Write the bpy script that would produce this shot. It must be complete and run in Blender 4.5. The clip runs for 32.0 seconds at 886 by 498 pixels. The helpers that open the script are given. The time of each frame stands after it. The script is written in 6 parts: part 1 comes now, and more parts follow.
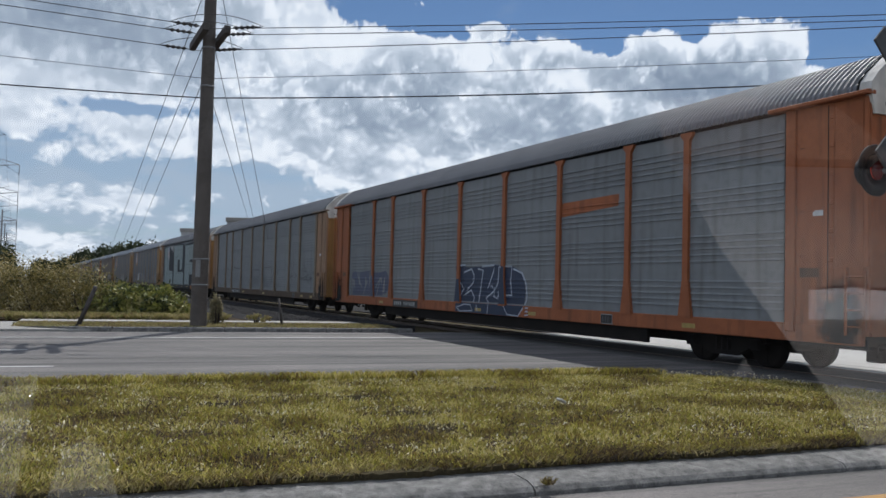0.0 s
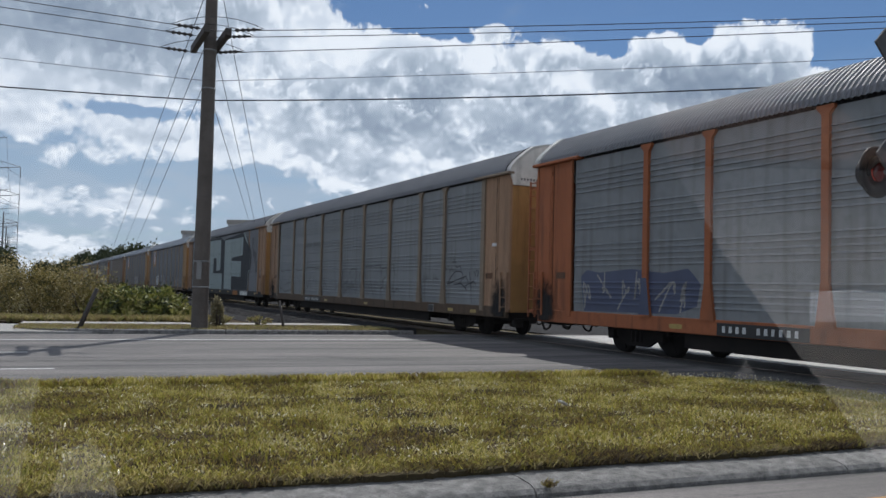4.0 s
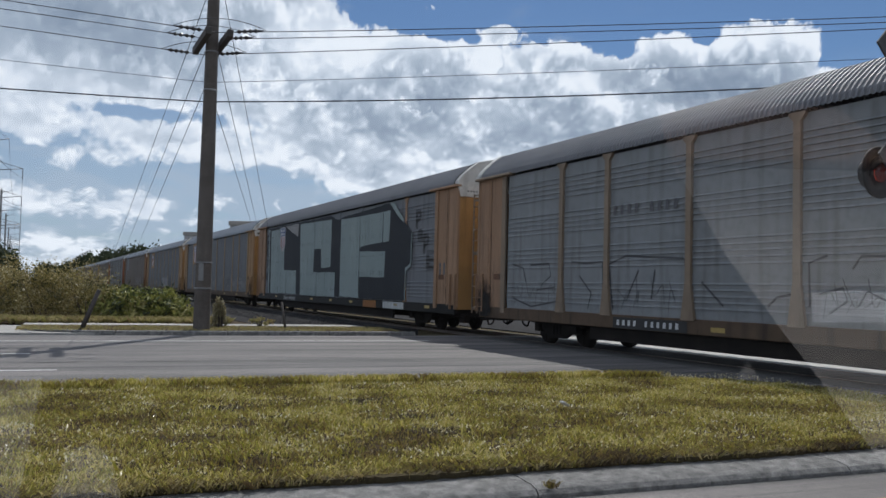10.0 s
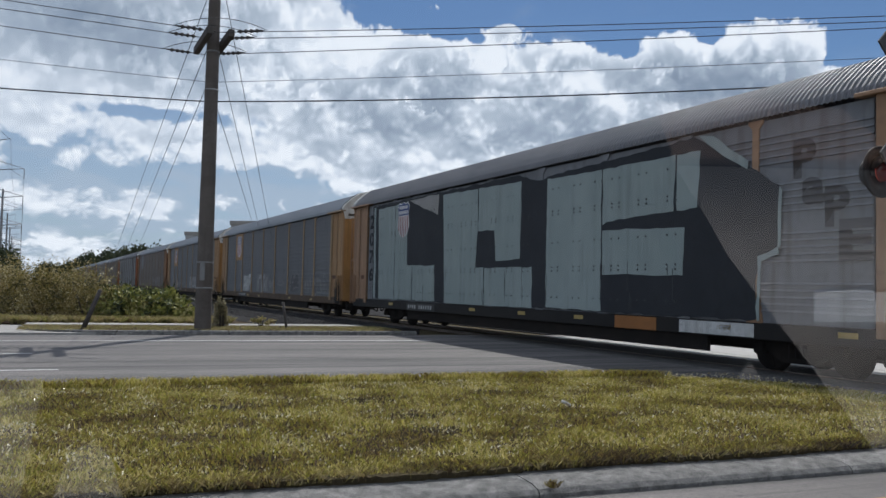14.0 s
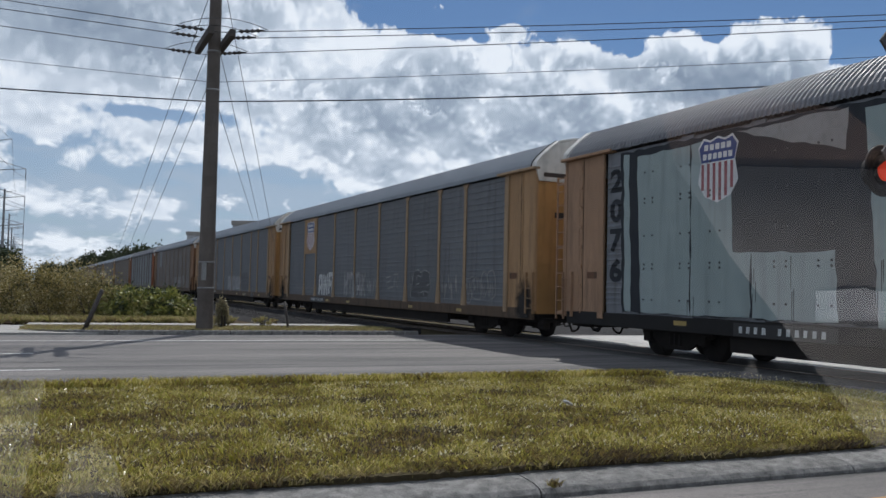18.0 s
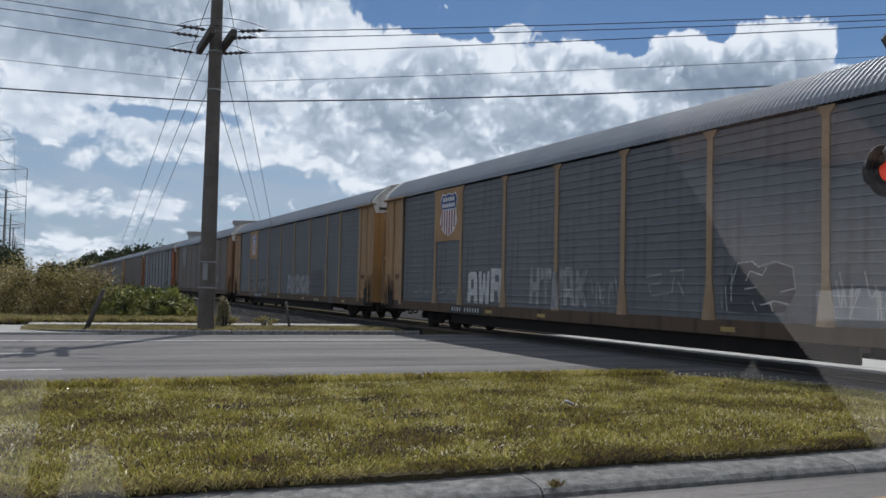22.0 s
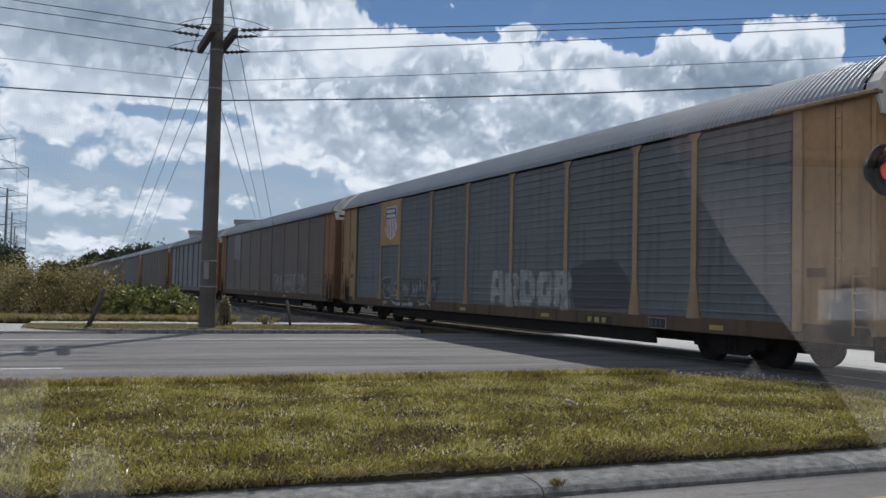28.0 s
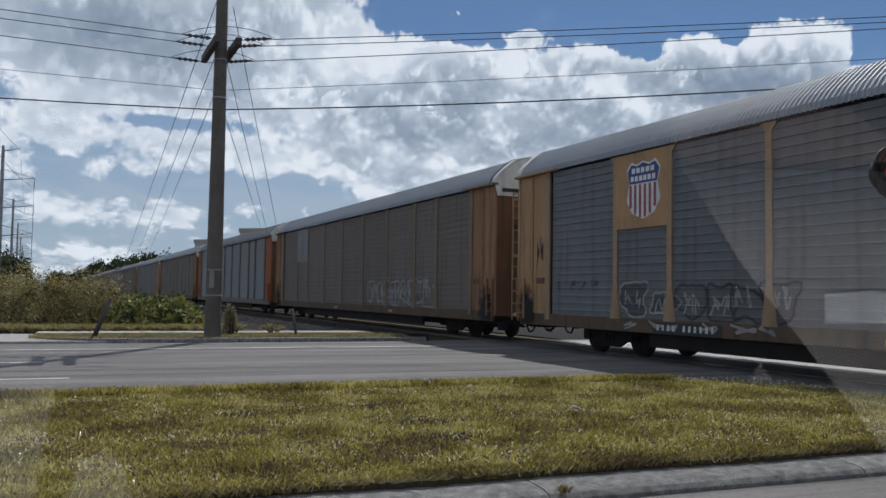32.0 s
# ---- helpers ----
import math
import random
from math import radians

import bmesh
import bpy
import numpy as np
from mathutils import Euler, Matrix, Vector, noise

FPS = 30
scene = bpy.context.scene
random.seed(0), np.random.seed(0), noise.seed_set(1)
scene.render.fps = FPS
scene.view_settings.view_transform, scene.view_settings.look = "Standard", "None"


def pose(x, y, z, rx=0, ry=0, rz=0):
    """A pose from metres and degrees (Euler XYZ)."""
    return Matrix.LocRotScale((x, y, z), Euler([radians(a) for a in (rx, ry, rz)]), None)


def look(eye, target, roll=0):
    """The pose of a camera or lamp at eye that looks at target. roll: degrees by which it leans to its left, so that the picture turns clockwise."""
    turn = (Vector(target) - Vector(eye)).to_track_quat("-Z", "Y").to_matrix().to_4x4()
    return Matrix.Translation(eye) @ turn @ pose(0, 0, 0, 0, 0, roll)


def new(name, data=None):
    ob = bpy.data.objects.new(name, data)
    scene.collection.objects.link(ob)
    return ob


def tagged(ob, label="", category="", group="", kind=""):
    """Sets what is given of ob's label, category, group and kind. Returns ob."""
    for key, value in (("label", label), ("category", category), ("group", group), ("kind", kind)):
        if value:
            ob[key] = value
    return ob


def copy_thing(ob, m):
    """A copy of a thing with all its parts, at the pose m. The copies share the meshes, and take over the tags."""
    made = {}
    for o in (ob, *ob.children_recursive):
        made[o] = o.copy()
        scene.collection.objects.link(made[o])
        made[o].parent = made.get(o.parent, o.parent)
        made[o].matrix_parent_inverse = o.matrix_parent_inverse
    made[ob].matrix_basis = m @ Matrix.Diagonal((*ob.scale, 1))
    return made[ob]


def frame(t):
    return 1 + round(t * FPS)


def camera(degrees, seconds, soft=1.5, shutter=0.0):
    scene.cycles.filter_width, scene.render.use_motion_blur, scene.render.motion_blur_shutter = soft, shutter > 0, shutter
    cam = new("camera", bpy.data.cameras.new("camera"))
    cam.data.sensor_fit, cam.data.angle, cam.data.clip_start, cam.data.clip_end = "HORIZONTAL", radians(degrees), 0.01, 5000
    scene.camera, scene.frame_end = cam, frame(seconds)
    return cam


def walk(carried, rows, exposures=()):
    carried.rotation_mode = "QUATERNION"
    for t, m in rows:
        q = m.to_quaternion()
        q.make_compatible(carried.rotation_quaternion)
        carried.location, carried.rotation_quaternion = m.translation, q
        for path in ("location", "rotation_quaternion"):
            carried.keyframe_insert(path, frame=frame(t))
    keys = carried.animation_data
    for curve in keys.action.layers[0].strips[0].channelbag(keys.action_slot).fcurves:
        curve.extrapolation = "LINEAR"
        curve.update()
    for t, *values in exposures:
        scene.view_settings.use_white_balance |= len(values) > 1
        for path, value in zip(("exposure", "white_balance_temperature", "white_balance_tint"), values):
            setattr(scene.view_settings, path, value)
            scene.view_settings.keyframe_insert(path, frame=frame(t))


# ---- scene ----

SECONDS = 32.0
cam = camera(55.03, SECONDS)
EYE = Vector((0, 0, 1.453))
# seconds, turn to the left, tilt up, roll (degrees): the camera is held in the hand on one spot
TURNS = [
    (0, -0.256, 2.498, 1.511), (1, -0.238, 2.518, 1.492), (2, -0.219, 2.566, 1.501), (3, -0.203, 2.596, 1.492),
    (3.5, -0.196, 2.616, 1.485), (5.5, -0.160, 2.683, 1.440), (6, -0.149, 2.695, 1.447), (7, -0.128, 2.732, 1.418),
    (8, -0.103, 2.741, 1.412), (9, -0.079, 2.739, 1.412), (10, -0.058, 2.705, 1.416), (11, -0.052, 2.681, 1.405),
    (12, -0.030, 2.681, 1.408), (13, -0.002, 2.677, 1.394), (14, 0.018, 2.675, 1.382), (14.5, 0.036, 2.672, 1.380),
    (16.5, 0.100, 2.663, 1.367), (17, 0.108, 2.657, 1.359), (18, 0.117, 2.643, 1.315), (19, 0.139, 2.649, 1.317),
    (20, 0.153, 2.655, 1.350), (21, 0.173, 2.649, 1.333), (22, 0.197, 2.632, 1.313), (23, 0.210, 2.610, 1.350),
    (24, 0.225, 2.604, 1.362), (25, 0.247, 2.593, 1.351), (25.5, 0.240, 2.587, 1.340), (27.5, 0.263, 2.573, 1.335),
    (28, 0.265, 2.568, 1.345), (29, 0.301, 2.554, 1.379), (29.5, 0.331, 2.592, 1.348), (30, 0.354, 2.654, 1.303),
    (30.5, 0.384, 2.709, 1.266), (31, 0.437, 2.778, 1.202), (31.5, 0.513, 2.886, 1.066), (32, 0.603, 3.025, 0.874),
]
walk(cam, [(t, Matrix.Translation(EYE) @ pose(0, 0, 0, 0, 0, y) @ pose(0, 0, 0, 90 + p) @ pose(0, 0, 0, 0, 0, r))
           for t, y, p, r in TURNS], exposures=[(0, 0.1, 5900, 10.5), (14, 0.1, 5900, 10.5), (22, 0.04, 5900, 10.5), (29.5, 0.03, 5900, 10.5), (SECONDS, -0.04, 5900, 10.5)])

# ---- the plan ----
TRACK = radians(25.574)                     # the track's heading, to the left of +y
TD = Vector((-math.sin(TRACK), math.cos(TRACK), 0))   # along the track, away
TN = Vector((math.cos(TRACK), math.sin(TRACK), 0))    # across it
SIDE = 12.517                                # from the eye to the near side of the cars
MID = SIDE + 1.52
ROAD = radians(22.2)
E1 = Vector((math.cos(ROAD), math.sin(ROAD), 0))      # along the road
E2 = Vector((-math.sin(ROAD), math.cos(ROAD), 0))     # across it
LOW = -0.03                                # the road's height below the rail tops
KERB_NEAR, MEDIAN_FAR, KERB_FAR = 5.86, 12.0, 25.05


def on_road(a, b, z=0.0):
    return E1 * a + E2 * b + Vector((0, 0, z))


def on_track(s, n, z=0.0):
    """s metres along the track, n metres to the far side of its middle."""
    return TD * s + TN * (MID + n) + Vector((0, 0, z))


def ease(a, b, x):
    x = min(1.0, max(0.0, (x - a) / (b - a)))
    return x * x * (3 - 2 * x)


def rise(p, top=-0.012):
    """The road's height at p: it climbs to the rails at the crossing."""
    n = abs(p.dot(TN) - MID)
    return LOW + (top - LOW) * (1 - ease(1.7, 4.6, n))


# ---- world, sun ----
SUN_UP, SUN_TURN = 48.5, 8.6
world = bpy.data.worlds.new("sky")
scene.world = world
world.use_nodes = True
wn = world.node_tree.nodes
sky = wn.new("ShaderNodeTexSky")
sky.sky_type, sky.sun_disc = "NISHITA", False
sky.sun_elevation, sky.sun_rotation = radians(SUN_UP), radians(SUN_TURN)
sky.air_density, sky.dust_density, sky.ozone_density = 1.0, 0.15, 5.0
world.node_tree.links.new(sky.outputs[0], wn["Background"].inputs[0])
SKY_LIGHT = 0.062
wn["Background"].inputs[1].default_value = SKY_LIGHT
sun = new("sun", bpy.data.lights.new("sun", "SUN"))
sun.data.energy, sun.data.angle, sun.data.color = 3.6, radians(0.53), (1.0, 0.915, 0.80)
sun.matrix_world = look((0, 0, 0), (-math.sin(radians(SUN_TURN)) * math.cos(radians(SUN_UP)),
                                    -math.cos(radians(SUN_TURN)) * math.cos(radians(SUN_UP)), -math.sin(radians(SUN_UP))))


# ---- materials ----
def tree_of(name):
    m = bpy.data.materials.new(name)
    m.use_nodes = True
    return m, m.node_tree.nodes, m.node_tree.links


def surface(name, base, other=None, rough=0.7, metal=0.0, grain=8.0, stain=0.7, bump=0.15, vary=0.0, dark=None, coat=0.0,
            island=False, streak=0.0, mixed=0.45):
    """A surface of two colours, blotched at two scales, with fine relief; vary: from piece to piece; streak: runs down the side."""
    m, n, l = tree_of(name)
    b = n["Principled BSDF"]
    other = other or tuple(c * 0.72 for c in base)
    dark = dark or tuple(c * 0.55 for c in other)
    where = n.new("ShaderNodeTexCoord")
    big, small = n.new("ShaderNodeTexNoise"), n.new("ShaderNodeTexNoise")
    for t, s in ((big, stain), (small, grain)):
        t.inputs["Scale"].default_value, t.inputs["Detail"].default_value, t.inputs["Roughness"].default_value = s, 6, 0.62
        l.new(where.outputs["Object"], t.inputs["Vector"])
    r1, r2 = n.new("ShaderNodeValToRGB"), n.new("ShaderNodeValToRGB")
    r1.color_ramp.elements[0].position, r1.color_ramp.elements[1].position = mixed - 0.12, mixed + 0.2
    r1.color_ramp.elements[0].color, r1.color_ramp.elements[1].color = (*other, 1), (*base, 1)
    r2.color_ramp.elements[0].position, r2.color_ramp.elements[1].position = 0.3, 0.52
    r2.color_ramp.elements[0].color, r2.color_ramp.elements[1].color = (0.7, 0.7, 0.7, 1), (0, 0, 0, 1)
    l.new(big.outputs[0], r1.inputs[0]), l.new(small.outputs[0], r2.inputs[0])
    mix = n.new("ShaderNodeMix")
    mix.data_type = "RGBA"
    l.new(r2.outputs[0], mix.inputs["Factor"]), l.new(r1.outputs[0], mix.inputs["A"])
    mix.inputs["B"].default_value = (*dark, 1)
    out = mix.outputs["Result"]
    if streak:
        sc = n.new("ShaderNodeMapping")
        sc.inputs["Scale"].default_value = (4.5, 4.5, 0.35)
        l.new(where.outputs["Object"], sc.inputs[0])
        run = n.new("ShaderNodeTexNoise")
        run.inputs["Scale"].default_value, run.inputs["Detail"].default_value = 1.0, 7
        l.new(sc.outputs[0], run.inputs["Vector"])
        r3 = n.new("ShaderNodeValToRGB")
        r3.color_ramp.elements[0].position, r3.color_ramp.elements[1].position = 0.5, 0.72
        r3.color_ramp.elements[0].color, r3.color_ramp.elements[1].color = (0, 0, 0, 1), (streak, streak, streak, 1)
        l.new(run.outputs[0], r3.inputs[0])
        mx = n.new("ShaderNodeMix")
        mx.data_type = "RGBA"
        l.new(r3.outputs[0], mx.inputs["Factor"]), l.new(out, mx.inputs["A"])
        mx.inputs["B"].default_value = (0.055, 0.04, 0.03, 1)
        out = mx.outputs["Result"]
    if vary:
        hsv = n.new("ShaderNodeHueSaturation")
        if island:
            rnd = n.new("ShaderNodeNewGeometry").outputs["Random Per Island"]
        else:
            rnd = n.new("ShaderNodeObjectInfo").outputs["Random"]
        mr = n.new("ShaderNodeMapRange")
        mr.inputs["To Min"].default_value, mr.inputs["To Max"].default_value = 1 - vary, 1 + vary
        l.new(rnd, mr.inputs[0]), l.new(mr.outputs[0], hsv.inputs["Value"]), l.new(out, hsv.inputs["Color"])
        out = hsv.outputs[0]
    l.new(out, b.inputs["Base Color"])
    b.inputs["Metallic"].default_value = metal
    rr = n.new("ShaderNodeMapRange")
    rr.inputs["To Min"].default_value, rr.inputs["To Max"].default_value = max(0.05, rough - 0.12), min(1.0, rough + 0.12)
    l.new(small.outputs[0], rr.inputs[0]), l.new(rr.outputs[0], b.inputs["Roughness"])
    b.inputs["Coat Weight"].default_value = coat
    if bump:
        bp = n.new("ShaderNodeBump")
        bp.inputs["Strength"].default_value, bp.inputs["Distance"].default_value = bump, 0.02
        l.new(small.outputs[0], bp.inputs["Height"]), l.new(bp.outputs[0], b.inputs["Normal"])
    return m


def leafy(name, cols, thin=0.35, rough=0.55, clump=14.0):
    """Leaves and blades: each its own colour, letting some light through."""
    m, n, l = tree_of(name)
    b = n["Principled BSDF"]
    ramp = n.new("ShaderNodeValToRGB")
    while len(ramp.color_ramp.elements) < len(cols):
        ramp.color_ramp.elements.new(0.5)
    for i, (e, c) in enumerate(zip(ramp.color_ramp.elements, cols)):
        e.position, e.color = i / max(1, len(cols) - 1), (*c, 1)
    geo = n.new("ShaderNodeNewGeometry")
    where = n.new("ShaderNodeTexCoord")
    patch = n.new("ShaderNodeTexNoise")
    patch.inputs["Scale"].default_value, patch.inputs["Detail"].default_value = 1.1, 7
    l.new(where.outputs["Object"], patch.inputs["Vector"])
    add = n.new("ShaderNodeMath")
    add.operation = "MULTIPLY_ADD"
    l.new(geo.outputs["Random Per Island"], add.inputs[0])
    add.inputs[1].default_value = 0.95
    sh = n.new("ShaderNodeMapRange")
    sh.inputs["From Min"].default_value, sh.inputs["From Max"].default_value = 0.3, 0.7
    sh.inputs["To Min"].default_value, sh.inputs["To Max"].default_value = -0.85, 0.05
    tuft = n.new("ShaderNodeTexNoise")
    tuft.inputs["Scale"].default_value, tuft.inputs["Detail"].default_value = clump, 3
    l.new(where.outputs["Object"], tuft.inputs["Vector"])
    both = n.new("ShaderNodeMath")
    both.operation = "MULTIPLY_ADD"
    both.inputs[1].default_value = 0.9
    l.new(tuft.outputs[0], both.inputs[0]), l.new(sh.outputs[0], both.inputs[2])
    l.new(patch.outputs[0], sh.inputs[0]), l.new(both.outputs[0], add.inputs[2]), l.new(add.outputs[0], ramp.inputs[0])
    l.new(ramp.outputs[0], b.inputs["Base Color"])
    b.inputs["Roughness"].default_value = rough
    tr = n.new("ShaderNodeBsdfTranslucent")
    l.new(ramp.outputs[0], tr.inputs[0])
    mx = n.new("ShaderNodeMixShader")
    mx.inputs[0].default_value = thin
    l.new(b.outputs[0], mx.inputs[1]), l.new(tr.outputs[0], mx.inputs[2])
    l.new(mx.outputs[0], n["Material Output"].inputs[0])
    return m


def glow(name, colour, strength):
    m, n, l = tree_of(name)
    b = n["Principled BSDF"]
    b.inputs["Base Color"].default_value = (*colour, 1)
    b.inputs["Emission Color"].default_value, b.inputs["Emission Strength"].default_value = (*colour, 1), strength
    return m


def asphalt():
    """Worn asphalt: wheel tracks, seams and oil streaks run along the road, over fine grain."""
    m, n, l = tree_of("asphalt")
    b = n["Principled BSDF"]
    where = n.new("ShaderNodeTexCoord")
    out = None
    for name, scale, amount, lo, hi in (("streak", (0.035, 1.1, 1), 0.5, 0.36, 0.66), ("line", (0.05, 4.0, 1), 0.5, 0.5, 0.66), ("patch", (0.22, 0.6, 1), 0.3, 0.42, 0.65), ("grain", (60, 60, 60), 0.45, 0.35, 0.6), ("speck", (11, 16, 11), 0.35, 0.55, 0.7)):
        mp = n.new("ShaderNodeMapping")
        mp.vector_type = "TEXTURE"
        mp.inputs["Rotation"].default_value = (0, 0, ROAD)
        mp.inputs["Scale"].default_value = tuple(1 / k for k in scale)
        l.new(where.outputs["Object"], mp.inputs[0])
        t = n.new("ShaderNodeTexNoise")
        t.inputs["Scale"].default_value, t.inputs["Detail"].default_value, t.inputs["Roughness"].default_value = 1.0, 6, 0.62
        l.new(mp.outputs[0], t.inputs["Vector"])
        r = n.new("ShaderNodeMapRange")
        r.inputs["From Min"].default_value, r.inputs["From Max"].default_value = lo, hi
        r.inputs["To Min"].default_value, r.inputs["To Max"].default_value = 1.0, 1.0 - amount
        l.new(t.outputs[0], r.inputs[0])
        if out is None:
            out = r.outputs[0]
        else:
            k = n.new("ShaderNodeMath")
            k.operation = "MULTIPLY"
            l.new(out, k.inputs[0]), l.new(r.outputs[0], k.inputs[1])
            out = k.outputs[0]
        if name == "grain":
            bp = n.new("ShaderNodeBump")
            bp.inputs["Strength"].default_value, bp.inputs["Distance"].default_value = 0.4, 0.02
            l.new(t.outputs[0], bp.inputs["Height"]), l.new(bp.outputs[0], b.inputs["Normal"])
    ramp = n.new("ShaderNodeValToRGB")
    es = ramp.color_ramp.elements
    es[0].position, es[0].color = 0.2, (0.05, 0.049, 0.05, 1)
    es[1].position, es[1].color = 0.95, (0.275, 0.25, 0.236, 1)
    l.new(out, ramp.inputs[0]), l.new(ramp.outputs[0], b.inputs["Base Color"])
    b.inputs["Roughness"].default_value = 0.85
    return m


ASPHALT = asphalt()
TAR = surface("tar", (0.045, 0.045, 0.045), rough=0.6, grain=30)
OLD_CONCRETE = surface("old_concrete", (0.36, 0.35, 0.335), (0.15, 0.146, 0.14), 0.85, grain=70, stain=9.0, bump=1.0, vary=0.08, dark=(0.02, 0.02, 0.019), mixed=0.5)
CONCRETE = surface("concrete", (0.36, 0.35, 0.33), (0.28, 0.27, 0.25), 0.85, grain=25, stain=1.2, bump=0.3, vary=0.06)
PALE = surface("pale_concrete", (0.40, 0.38, 0.345), (0.32, 0.30, 0.275), 0.8, grain=25, stain=1.0, bump=0.2, vary=0.05)
PANEL_GREY = surface("crossing_concrete", (0.42, 0.41, 0.39), (0.35, 0.34, 0.32), 0.75, grain=25, stain=1.0, bump=0.3, vary=0.06)
# the same concrete with the train's shadow put into its colour
PANEL_SHADED = surface("shaded_concrete", (0.085, 0.082, 0.08), (0.055, 0.053, 0.052), 0.85, grain=25, stain=1.0, bump=0.3, vary=0.06)
WHITE_LINE = surface("road_paint", (0.72, 0.72, 0.7), (0.55, 0.55, 0.53), 0.7, grain=20, stain=3, dark=(0.3, 0.3, 0.3))
YELLOW_LINE = surface("yellow_paint", (0.5, 0.26, 0.04), (0.36, 0.2, 0.05), 0.7, grain=20, stain=3, dark=(0.3, 0.2, 0.1))
SOIL = surface("soil", (0.10, 0.078, 0.045), (0.07, 0.06, 0.03), 0.95, grain=30, stain=0.8, bump=0.6)
TURF = surface("turf", (0.075, 0.052, 0.026), (0.04, 0.028, 0.017), 0.95, grain=14, stain=0.5, bump=0.6)
GRAVEL = surface("gravel", (0.055, 0.053, 0.053), (0.03, 0.029, 0.03), 0.95, grain=40, stain=0.6, bump=0.8, vary=0.4, island=True)
BED = surface("ballast_bed", (0.036, 0.035, 0.036), (0.022, 0.021, 0.022), 0.95, grain=28, stain=0.5, bump=1.0)
for m in (GRAVEL, BED, TURF, SOIL):
    m.node_tree.nodes["Principled BSDF"].inputs["Specular IOR Level"].default_value = 0.08
RAIL = surface("rail_steel", (0.24, 0.2, 0.17), (0.13, 0.08, 0.06), 0.4, metal=0.7, grain=20)
TIE = surface("tie_wood", (0.10, 0.075, 0.055), (0.06, 0.045, 0.035), 0.9, grain=20, vary=0.2)
POLE = surface("pole_wood", (0.14, 0.122, 0.108), (0.09, 0.076, 0.066), 0.85, grain=18, stain=1.5, bump=0.3, streak=0.4)
IRON = surface("galvanised_iron", (0.3, 0.3, 0.3), rough=0.5, metal=0.6)
DARK = surface("dark_insulator", (0.05, 0.045, 0.045), rough=0.35)
WIRE = surface("wire_metal", (0.07, 0.07, 0.075), rough=0.5, metal=0.4, bump=0)
BLACK = surface("black_paint", (0.009, 0.009, 0.010), (0.016, 0.015, 0.014), 0.6, grain=12, bump=0.1)
GRIME = surface("black_underframe", (0.011, 0.010, 0.010), (0.022, 0.018, 0.015), 0.9, grain=9, stain=1.5, bump=0.2)
for m in (BLACK, GRIME):
    m.node_tree.nodes["Principled BSDF"].inputs["Specular IOR Level"].default_value = 0.2
ROOF = surface("galvanised_roof", (0.215, 0.22, 0.235), (0.165, 0.17, 0.185), 0.62, metal=0.2, grain=6, stain=0.8, bump=0.06, dark=(0.16, 0.155, 0.155))
ROOF_PALE = surface("pale_galvanised_roof", (0.285, 0.31, 0.345), (0.235, 0.255, 0.285), 0.6, metal=0.2, grain=6, stain=0.8, bump=0.06, dark=(0.2, 0.205, 0.215))
BUILD = surface("warehouse_wall", (0.5, 0.5, 0.5), (0.44, 0.44, 0.44), 0.8, grain=3, stain=0.2, bump=0.05)
GRASS = leafy("grass_blades", [(0.08, 0.055, 0.026), (0.21, 0.145, 0.05), (0.315, 0.23, 0.065), (0.32, 0.28, 0.04), (0.195, 0.205, 0.027), (0.58, 0.52, 0.10), (0.66, 0.56, 0.24)], 0.37, 0.45)
# overhanging blades, browned darker to hold the shade of the turf's front
SHADED_THATCH = leafy("shaded_thatch_blades", [(0.05, 0.032, 0.018), (0.12, 0.08, 0.035), (0.20, 0.15, 0.05), (0.24, 0.21, 0.045), (0.42, 0.34, 0.16)], 0.25, 0.5)
# dead straw; its near-white tones also paint the glints on the turf
STRAW_GLINT = leafy("straw_glint_blades", [(0.30, 0.23, 0.09), (0.55, 0.47, 0.22), (0.80, 0.73, 0.46), (0.90, 0.86, 0.66)], 0.3, 0.2)
WEED = leafy("weed_leaves", [(0.07, 0.065, 0.02), (0.14, 0.125, 0.034), (0.28, 0.215, 0.06), (0.25, 0.205, 0.05), (0.40, 0.32, 0.13), (0.52, 0.45, 0.25)], 0.2, 0.6, 2.2)
PLUME = leafy("plume_leaves", [(0.16, 0.14, 0.07), (0.28, 0.24, 0.13), (0.42, 0.37, 0.22)], 0.3, 0.6, 4.0)
DRY_GRASS = leafy("dry_grass", [(0.22, 0.15, 0.08), (0.40, 0.32, 0.16), (0.34, 0.30, 0.10), (0.24, 0.24, 0.06), (0.52, 0.44, 0.24)], 0.35, 0.6, 3.0)
BUSH = leafy("bush_leaves", [(0.03, 0.042, 0.014), (0.085, 0.105, 0.022), (0.19, 0.21, 0.04), (0.27, 0.27, 0.06), (0.38, 0.34, 0.12)], 0.2, 0.6, 2.6)
TREES = leafy("tree_leaves", [(0.03, 0.045, 0.018), (0.045, 0.06, 0.022), (0.06, 0.075, 0.028)], 0.2, 0.7)
BARK = surface("bark", (0.09, 0.075, 0.06), rough=0.9)


# ---- mesh helpers ----
def mesh_of(name, bm):
    me = bpy.data.meshes.new(name)
    bm.to_mesh(me)
    bm.free()
    return me


def part(name, bm, material, parent, label=""):
    """A bmesh or a mesh as one object under its thing."""
    me = bm if isinstance(bm, bpy.types.Mesh) else mesh_of(name, bm)
    ob = new(name, me)
    if not len(me.materials):
        me.materials.append(None)
    ob.material_slots[0].link = "OBJECT"
    ob.material_slots[0].material = material
    if parent:
        ob.parent = parent
    return tagged(ob, label)


def thing(name, bm, material, label, category, kind="", group=""):
    return tagged(part(name, bm, material, None), label, category, group, kind)


